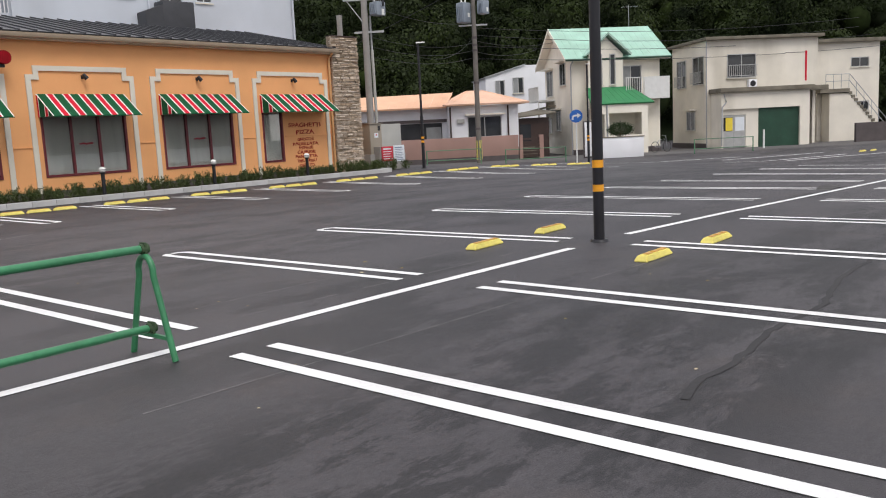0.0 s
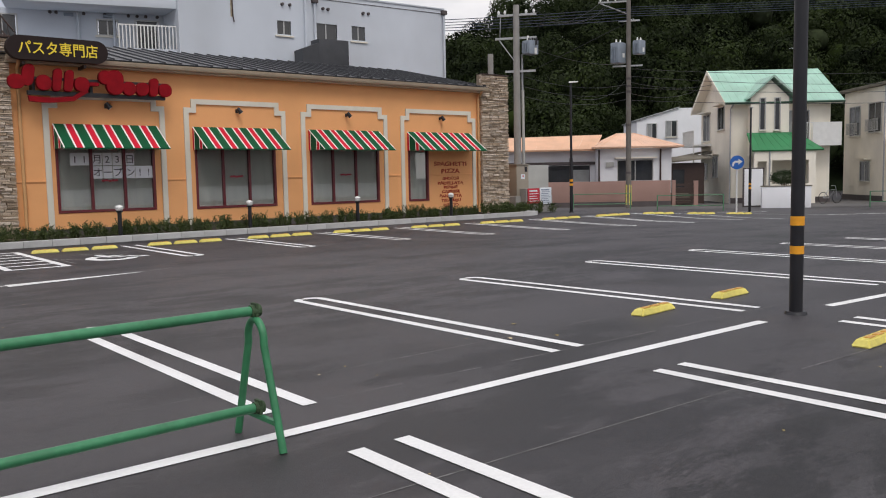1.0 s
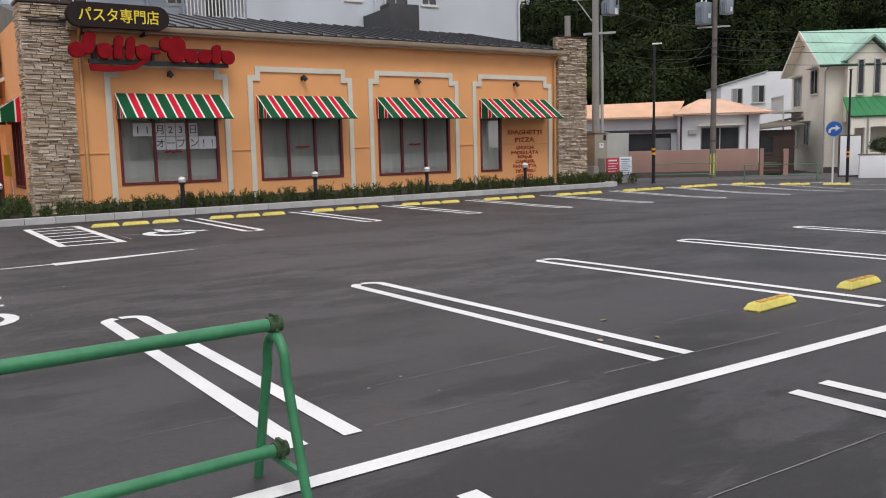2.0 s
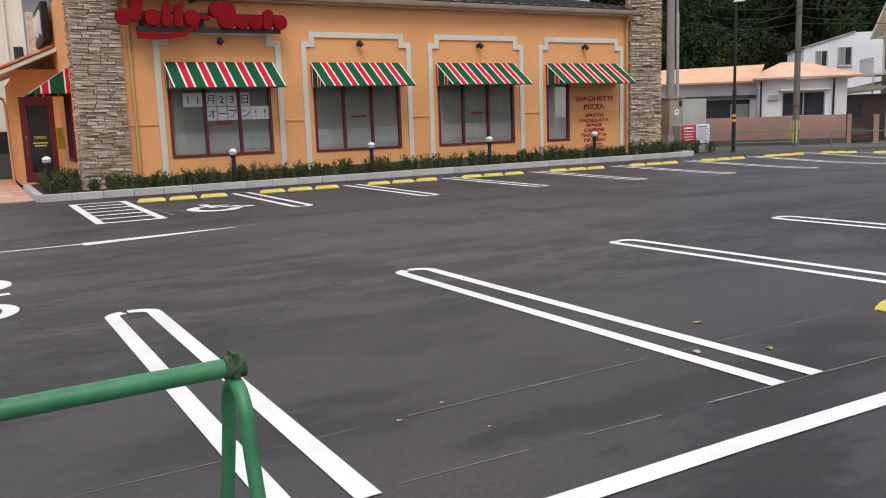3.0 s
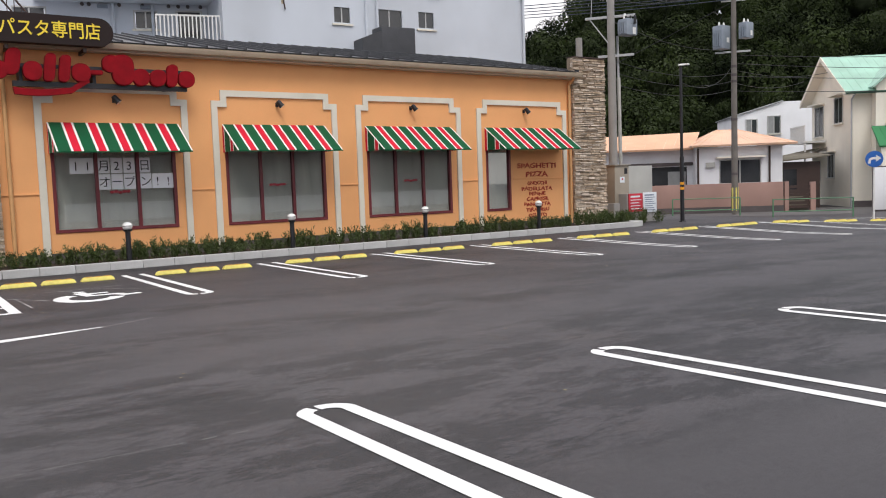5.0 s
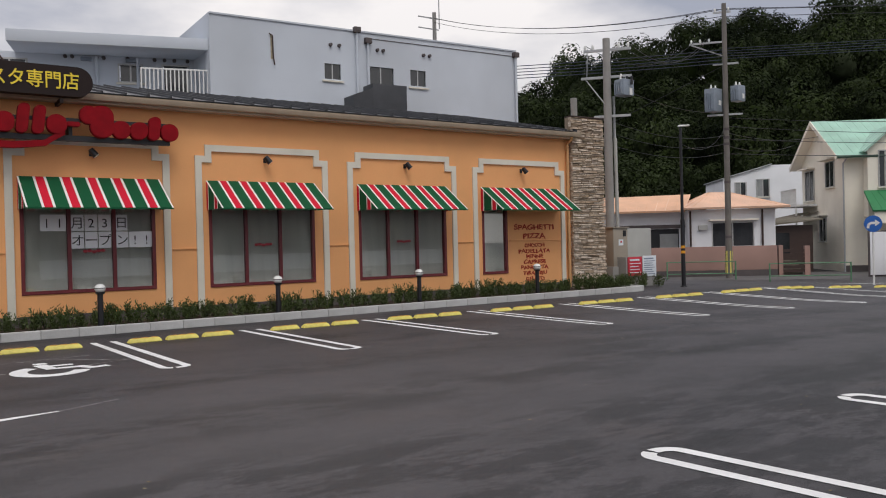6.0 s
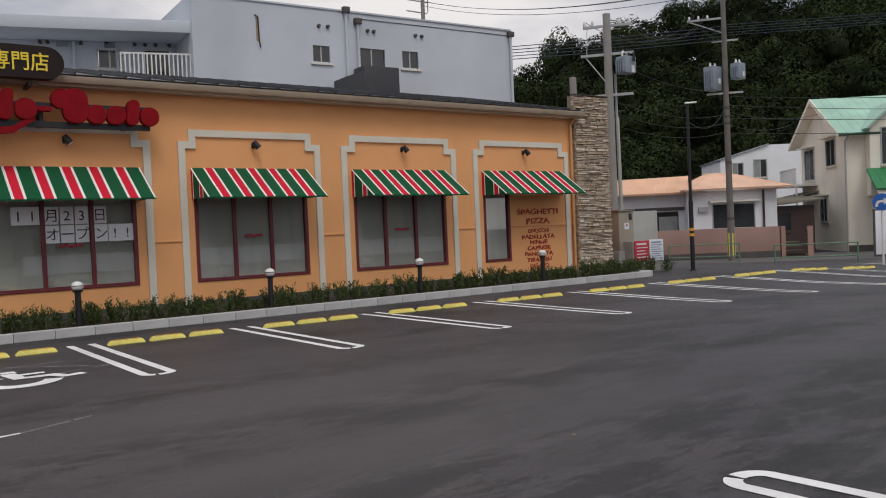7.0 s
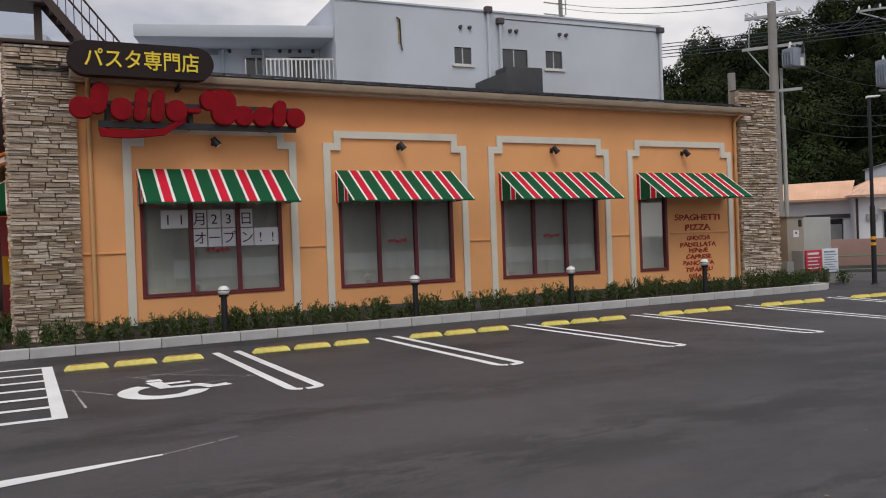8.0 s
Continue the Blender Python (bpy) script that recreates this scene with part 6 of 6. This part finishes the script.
for k in range(6):
    a = k * 1.047
    part("yellow_stripe", B(-0.03, 0.03, -0.008, 0.008, 0.2, 1.3, pose(0.166 * math.cos(a), 0.166 * math.sin(a), 0, 0, 0, math.degrees(a) + 90)), M_YELLOW, p2)
for z in (1.9, 4.5, 6.3, 6.6, 7.0):
    part("pole_strap", cyl(bmesh.new(), (0, 0, z), (0, 0, z + 0.12), 0.17 - 0.004 * z, n=16), M_DARKBASE, p2)
p3 = thing("utility_pole", pose(43.7, 62.0, 0), "distant concrete utility pole behind the flats", "utility pole", "utility poles")
part("shaft", cyl(bmesh.new(), (0, 0, 0), (0, 0, 20.6), 0.22, 0.16, 12), M_CONCRETE, p3)
for z in (20.1, 19.2):
    part("crossarm", arm(bmesh.new(), z, (1.6, 0.4), 0), M_STEEL, p3)
part("mast", tube(bmesh.new(), [(0.5, 0, 19.3), (0.5, 0, 22.5)], 0.05, 6), M_STEEL, p3)
p4 = thing("timber_post", pose(24.86, 27.0, -0.12), "short weathered post behind the roof", "post")
part("shaft", cyl(bmesh.new(), (0, 0, 0), (0, 0, 6.6), 0.13, 0.12, 12), M_CONCRETE, p4)

cables = thing("overhead_cables", pose(0, 0, 0), "black and dark blue overhead cables", "cable")


def cable(a, b, sag, r=0.016, m=None, name="cable"):
    a, b = Vector(a), Vector(b)
    pts = [a.lerp(b, i / 16) - Vector((0, 0, sag * 4 * (i / 16) * (1 - i / 16))) for i in range(17)]
    return part(name, tube(bmesh.new(), pts, r * 0.75, 5, False), m or M_WIRE, cables)


T2 = P2 + Vector((0, 0, 12.75))
for k, dz in ((-0.4, 0.0), (0.2, 0.0), (-0.1, -0.35)):
    c = cable(T2 + d * k + Vector((0, 0, dz)), (43.7 + k, 62.0, 20.15 + dz), 0.9, 0.022)
    cable(T2 + d * k + Vector((0, 0, dz)), Vector((78, -6 + k, 13.5 + dz)), 0.8, 0.02)
for k in (-0.7, 0.4, 0.7):
    cable(Vector((24.38, 24.95, 7.92)) + d * k, P2 + d * (k * 0.4 - 1.0) + Vector((0, 0, 11.4)), 0.9, 0.013)
for i in range(5):
    z = 0.12 * i
    cable((14.0, 46.0, 9.0 + z), P2 + Vector((0, 0, 10.2 + z * 1.3)), 0.35, 0.026, M_BLUEWIRE)
    cable(P2 + Vector((0, 0, 10.4 + z)), (86, -10, 13.0 + z), 0.6, 0.02, M_BLUEWIRE)
cable(P2 + Vector((0, 0, 10.1)), (28.5, 46.0, 2.0), 0.1, 0.02)
for z0, end, sag in ((7.6, (62, 16, 7.6), 0.5), (7.2, (62, 16, 7.0), 0.6), (6.6, (62, 15, 6.4), 0.5), (6.3, (48.5, 33.0, 6.6), 0.3), (6.9, (48.0, 31.0, 6.9), 0.3), (5.9, (62, 14, 5.6), 0.4)):
    cable(P2 + Vector((0, 0, z0)), end, sag, 0.018)
for z0, e in ((5.4, (37.5, 29.8, 6.2)), (5.0, (37.5, 29.8, 5.8)), (4.6, (37.5, 29.8, 5.4)), (6.7, (37.5, 29.8, 7.3))):
    cable((24.38, 24.95, z0), e, 0.35, 0.016)
cable((23.66, 21.45, 4.2), (37.5, 29.8, 6.5), 0.5, 0.012)


# ---------------------------------------------------------------- roadside
def guard_rail(a, b):
    ax, ay = a
    bx, by = b
    L = math.hypot(bx - ax, by - ay)
    z = gz((ax + bx) / 2, (ay + by) / 2)
    ob = thing("guard_rail", pose(ax, ay, z, 0, 0, math.degrees(math.atan2(by - ay, bx - ax))), "low green pipe guard rail along the street", "guard rail", "street guard rails")
    for x in (0, L / 2, L) if L > 4 else (0, L):
        part("post", cyl(bmesh.new(), (x, 0, 0), (x, 0, 0.82), 0.03, n=10), M_PALEGREEN, ob)
    for h in (0.80, 0.28):
        part("rail", cyl(bmesh.new(), (0, 0, h), (L, 0, h), 0.02, n=10), M_PALEGREEN, ob)
    return ob


guard_rail((32.85, 29.55), (35.0, 27.6))
guard_rail((35.2, 26.1), (37.4, 23.8))
guard_rail((43.9, 19.6), (46.4, 17.3))
rs = thing("road_sign", pose(35.1, 21.7, -0.64, 0, 0, -58), "round blue road sign with a white bent arrow", "road sign")
part("post", cyl(bmesh.new(), (0, 0, 0), (0, 0, 2.75), 0.038, n=12), M_WHITEPAINT, rs)
part("disc", cyl(bmesh.new(), (0, -0.05, 2.42), (0, -0.07, 2.42), 0.31, n=32), M_SIGNBLUE, rs)
bm = bmesh.new()
arc = [(-0.17, 2.25)] + [(-0.03 + 0.14 * math.cos(radians(a)), 2.33 + 0.12 * math.sin(radians(a))) for a in range(180, 89, -15)] + [(0.08, 2.45)]
for (ax, az), (bx, bz) in zip(arc, arc[1:]):
    dx, dz = bx - ax, bz - az
    L = math.hypot(dx, dz)
    nx, nz = -dz / L * 0.045, dx / L * 0.045
    prism(bm, [(ax + nx, az + nz), (bx + nx, bz + nz), (bx - nx, bz - nz), (ax - nx, az - nz)], -0.078, -0.074)
prism(bm, [(0.06, 2.58), (0.24, 2.45), (0.06, 2.32)], -0.079, -0.075)
part("arrow", bm, M_WHITEPAINT, rs, "white bent arrow")
pm = thing("white_marker_post", pose(50.0, 18.0, -0.56), "slim white marker post by the garage", "marker post")
part("post", cyl(bmesh.new(), (0, 0, 0), (0, 0, 1.1), 0.06, n=10), M_WHITEPAINT, pm)
bk = thing("bicycle", pose(47.6, 23.4, -0.56, 0, 0, -20), "dark bicycle leaning by the house wall", "bicycle")
for x in (-0.5, 0.5):
    part("wheel", tube(bmesh.new(), [(x + 0.32 * math.cos(radians(a)), 0, 0.33 + 0.32 * math.sin(radians(a))) for a in range(0, 361, 20)], 0.02, 5, False), M_BLACK, bk)
part("frame", tube(bmesh.new(), [(-0.5, 0, 0.33), (-0.15, 0, 0.75), (0.35, 0, 0.8), (-0.1, 0, 0.32), (-0.5, 0, 0.33)], 0.02, 5), M_STEEL, bk)
part("handlebar", tube(bmesh.new(), [(0.5, 0, 0.33), (0.38, 0, 1.0), (0.3, 0.25, 1.02)], 0.016, 5), M_STEEL, bk)

# fallen leaves and bits of paper on the asphalt
lf = bmesh.new()
for p in ((0, 0.045, 0.004), (0.03, 0.015, 0.012), (0.022, -0.03, 0.006), (0, -0.05, 0.004), (-0.022, -0.03, 0.012), (-0.03, 0.015, 0.005)):
    lf.verts.new(p)
lf.faces.new(lf.verts[:])
lf_me = bpy.data.meshes.new("fallen_leaf")
lf.to_mesh(lf_me)
lf.free()
lf_me.materials.append(M_DRYLEAF)
spots = [(6.33, 6.67), (5.81, 6.19), (6.2, 6.0), (4.2, 5.9), (3.9, 6.2), (7.2, 8.9), (6.9, 3.0), (5.1, 3.3), (8.8, 2.2), (2.6, 3.6)]
spots += [(rng.uniform(-1, 16), rng.uniform(5.5, 18)) for _ in range(60)] + [(rng.uniform(3, 12), rng.uniform(0.8, 4.4)) for _ in range(14)]
for i, (x, y) in enumerate(spots):
    s = rng.uniform(0.6, 0.8) if i < 3 else rng.uniform(0.15, 0.4)
    ob = new("fallen_leaf", lf_me)
    ob.matrix_world = pose(x, y, 0.003, 0, 0, rng.uniform(0, 360)) @ Matrix.Diagonal((s, s, s, 1))
    tagged(ob, "dry curled leaf lying on the asphalt", "leaf", "fallen leaves")


# ---------------------------------------------------------------- wooded hill
def hill_h(p, q):
    tops = [(-90, 1), (-40, 2), (-20, 5.5), (-8, 13.5), (5, 22), (20, 25.5), (43, 29), (80, 36), (140, 44), (260, 48)]
    H = tops[-1][1] if p > tops[-1][0] else tops[0][1]
    for (a, ha), (b, hb) in zip(tops, tops[1:]):
        if a <= p <= b:
            H = ha + (hb - ha) * (p - a) / (b - a)
    t = min(1.0, max(0.0, (q - 74) / 60))
    return H * (0.75 * t + 0.25 * t * (2 - t)) * (1 + 0.07 * noise.noise(Vector((p * 0.05, q * 0.05, 0)))) - 0.5


CU, SU = math.cos(radians(STREET)), math.sin(radians(STREET))


def pq(p, q):
    return (p * CU - q * SU, p * SU + q * CU)


bm = bmesh.new()
ps, qs = list(range(-90, 261, 10)), [74, 80, 86, 92, 100, 108, 116, 126, 136, 150, 180, 240]
g = [[bm.verts.new((*pq(p, q), hill_h(p, q))) for q in qs] for p in ps]
for i in range(len(ps) - 1):
    for j in range(len(qs) - 1):
        bm.faces.new((g[i][j], g[i + 1][j], g[i + 1][j + 1], g[i][j + 1]))
tagged(part("hill", bm, M_HILL), "wooded hillside ground, coloured dark as shade between trees", "hill", kind="structure")


def crown_template(seed, n=1900):
    """Leaf clumps on a lumpy crown of several lobes, as arrays of points and triangles."""
    r = np.random.RandomState(seed)
    lobes = r.normal(0, 1, (9, 3))
    lobes /= np.linalg.norm(lobes, axis=1)[:, None]
    lobes = lobes * np.array([0.62, 0.62, 0.42]) + np.array([0, 0, 0.1])
    size = r.uniform(0.34, 0.58, 9)
    which = r.randint(0, 9, n)
    dirs = r.normal(0, 1, (n, 3))
    dirs /= np.linalg.norm(dirs, axis=1)[:, None]
    dirs[:, 2] = np.where(r.rand(n) < 0.75, np.abs(dirs[:, 2]), dirs[:, 2])
    c = lobes[which] + dirs * size[which][:, None] * r.uniform(0.8, 1.06, n)[:, None]
    t1 = np.cross(dirs, r.normal(0, 1, (n, 3)))
    t1 /= np.linalg.norm(t1, axis=1)[:, None]
    t2 = np.cross(dirs, t1) + dirs * r.normal(0, 0.28, (n, 1))
    s = r.uniform(0.026, 0.058, n)[:, None]
    v = np.stack([c - t1 * s, c + t2 * s * 1.3, c + t1 * s], 1).reshape(-1, 3)
    return v, np.arange(len(v)).reshape(-1, 3)


def build_forest():
    r = np.random.RandomState(7)
    temps = [crown_template(s) for s in range(6)]
    core = bmesh.new()
    bmesh.ops.create_icosphere(core, subdivisions=2, radius=0.72)
    cv = np.array([v.co[:] for v in core.verts])
    cf = np.array([[v.index for v in f.verts] for f in core.faces])
    core.free()
    verts, quads, tris, base = [], [], [], 0
    q = 75.0
    while q < 142:
        step = 3.4 + (q - 75) * 0.02
        p = -45.0
        while p < 112:
            pp, qq = p + r.uniform(-1.3, 1.3), q + r.uniform(-1.3, 1.3)
            x, y = pq(pp, qq)
            rad = r.uniform(1.6, 4.0) * (1 + (q - 75) * 0.003)
            hgt = rad * r.uniform(0.8, 1.35)
            z = hill_h(pp, qq) + rad * r.uniform(0.6, 1.6)
            a = r.uniform(0, 6.28)
            rot = np.array([[math.cos(a), -math.sin(a), 0], [math.sin(a), math.cos(a), 0], [0, 0, 1]])
            sc = np.array([rad, rad, hgt])
            v, f = temps[r.randint(0, 6)]
            verts.append((v @ rot.T) * sc + (x, y, z))
            quads.append(f + base)
            base += len(v)
            verts.append(cv * sc * 0.62 + (x, y, z - 0.3 * rad))
            tris.append(cf + base)
            base += len(cv)
            p += step
        q += step * 0.9
    V = np.concatenate(verts)
    Q, T = np.concatenate(quads), np.concatenate(tris)
    me = bpy.data.meshes.new("forest")
    me.vertices.add(len(V))
    me.vertices.foreach_set("co", V.astype(np.float32).ravel())
    loops = np.concatenate([Q.ravel(), T.ravel()])
    me.loops.add(len(loops))
    me.loops.foreach_set("vertex_index", loops.astype(np.int32))
    starts = np.concatenate([np.arange(len(Q)) * 3, len(Q) * 3 + np.arange(len(T)) * 3])
    me.polygons.add(len(starts))
    me.polygons.foreach_set("loop_start", starts.astype(np.int32))
    me.update(calc_edges=True)
    me.validate()
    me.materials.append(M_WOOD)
    return tagged(new("forest", me), "dense broadleaf forest on a hillside, green darkened as if in shade", "forest", kind="stuff")


build_forest()

# plain unseen walls that close the place behind the camera, toned for window reflections
for nm, a, m, label in (("wall_south", (-60, 60, -34, -33, 0, 6.0), M_DARKBASE, "unseen dark plain wall closing the lot"),
                        ("wall_west", (-31, -30, -33, 60, 0, 7.0), M_DARKBASE, "unseen dark plain wall closing the lot"),
                        # low white walls added only to reflect as a pale band in the glass
                        ("low_wall_south", (-40, 9, -9.2, -9, 0, 1.1), M_WHITEWALL, "unseen low white wall, added as a pale window reflection"),
                        ("low_wall_east", (12, 40, -9.2, -9, 0, 1.0), M_WHITEWALL, "unseen low white wall, added as a pale window reflection")):
    tagged(part(nm, B(*a), m), label, "wall", kind="structure")


# ---------------------------------------------------------------- pieces of the setting, last
def stone_template():
    bm = B(-0.5, 0.5, 0, 1, 0, 1)
    for v in bm.verts:
        if v.co.y < 0.5:
            v.co.x *= 0.94
            v.co.z = 0.5 + (v.co.z - 0.5) * 0.86
            v.co.y += rng.uniform(-0.18, 0.18)
    me = bpy.data.meshes.new("stone")
    bm.to_mesh(me)
    bm.free()
    me.materials.append(M_STONE)
    return me


stone_meshes = [stone_template() for _ in range(6)]


def stone_courses(x0, x1, z0, z1, seed):
    """Courses of ledge stone: centre, width, foot, height and depth of each stone."""
    rr = random.Random(seed)
    z = z0
    while z < z1 - 0.02:
        h = min(rr.choice((0.04, 0.05, 0.065, 0.08)), z1 - z)
        x = x0
        while x < x1 - 0.01:
            w = rr.uniform(0.14, 0.42)
            if x + w > x1 - 0.1:
                w = x1 - x
            if h > 0.06 and rr.random() < 0.3:
                for zz, hh in ((z, h * 0.5), (z + h * 0.5, h * 0.5)):
                    yield x + w / 2, w, zz, hh, rr.uniform(0.05, 0.10)
            else:
                yield x + w / 2, w, z, h, rr.uniform(0.05, 0.10)
            x += w
        z += h


stones = list(stone_courses(FX0 + 0.01, 5.45, 0.06, 4.79, 3))
front = []
for i, (cx, w, z, h, dp) in enumerate(stones):
    if i < 300:
        piece("stone", stone_meshes[i % 6], rest, (cx, FY - 0.06 - dp, z + 0.003), (0, 0, 0), (w - 0.003, dp, h - 0.003))
    else:
        front.append((cx, w, z, h, dp))
rest_stones = bmesh.new()


def add_stone(bm, x0, x1, y0, y1, z0, z1, m=None):
    e = 0.006
    vs = [(x0 + e, y0 + rng.uniform(-0.008, 0.008), z0 + e), (x1 - e, y0 + rng.uniform(-0.008, 0.008), z0 + e), (x1, y1, z0), (x0, y1, z0), (x0 + e, y0 + rng.uniform(-0.008, 0.008), z1 - e), (x1 - e, y0 + rng.uniform(-0.008, 0.008), z1 - e), (x1, y1, z1), (x0, y1, z1)]
    verts = [bm.verts.new(m @ Vector(v) if m else v) for v in vs]
    for f in ((0, 1, 5, 4), (1, 2, 6, 5), (3, 0, 4, 7), (4, 5, 6, 7), (3, 2, 1, 0)):
        bm.faces.new([verts[k] for k in f])


for cx, w, z, h, dp in front:
    add_stone(rest_stones, cx - w / 2 + 0.003, cx + w / 2 - 0.003, FY - 0.06 - dp, FY - 0.06, z + 0.003, z + h - 0.003)
for cx, w, z, h, dp in stone_courses(FY - 0.12, FY + 0.55, 0.06, 4.79, 5):
    add_stone(rest_stones, cx - w / 2 + 0.003, cx + w / 2 - 0.003, FX0 + 0.05 - dp * 0.8, FX0 + 0.05, z + 0.003, z + h - 0.003, SIDE)
for cx, w, z, h, dp in stone_courses(20.17, FX1 - 0.02, 0.06, 4.87, 6):
    add_stone(rest_stones, cx - w / 2 + 0.003, cx + w / 2 - 0.003, FY - 0.06 - dp, FY - 0.06, z + 0.003, z + h - 0.003)
for cx, w, z, h, dp in stone_courses(FY - 0.12, FY + 0.0, 0.06, 4.87, 8):
    add_stone(rest_stones, cx - w / 2 + 0.003, cx + w / 2 - 0.003, 20.2 - dp * 0.4, 20.2, z + 0.003, z + h - 0.003, SIDE)
tagged(part("stone_facing", rest_stones, M_STONE_J, rest), kind="stuff")

# kerb of concrete units round the bed
kb = tagged(new("kerb"), "grey concrete kerb units round the planting bed", "kerb", kind="structure")
km = B(-0.297, 0.297, -0.075, 0.075, 0, 0.15, bevel=0.012)
kerb_me = bpy.data.meshes.new("kerb_unit")
km.to_mesh(kerb_me)
km.free()
kerb_me.materials.append(M_KERB)
x = 3.72
while x < 21.5:
    piece("kerb_unit", kerb_me, kb, (x, 21.17, 0), (0, 0, 0))
    x += 0.6
for k in range(7):
    piece("kerb_unit", kerb_me, kb, (3.44, 21.4 + 0.6 * k + 0.15, 0), (0, 0, math.pi / 2))
for k in range(2):
    piece("kerb_unit", kerb_me, kb, (21.62, 21.4 + 0.6 * k + 0.15, 0), (0, 0, math.pi / 2))

# terrace pavers
pm_ = B(-0.147, 0.147, -0.147, 0.147, 0, 0.012, bevel=0.003)
pav_me = bpy.data.meshes.new("paver")
pm_.to_mesh(pav_me)
pm_.free()
pav_me.materials.append(M_PAVER)
for i in range(15):
    for j in range(18):
        piece("paver", pav_me, terr, (3.36 - 0.15 - 0.3 * i, 21.81 + 0.3 * j, 0.02))
rest_p = bmesh.new()
for i in range(36):
    for j in range(31):
        if i < 15 and j < 18:
            continue
        box(rest_p, 3.36 - 0.297 - 0.3 * i, 3.36 - 0.003 - 0.3 * i, 21.663 + 0.3 * j, 21.957 + 0.3 * j, 0.02, 0.032)
tagged(part("paving", rest_p, M_PAVER, terr), kind="stuff")
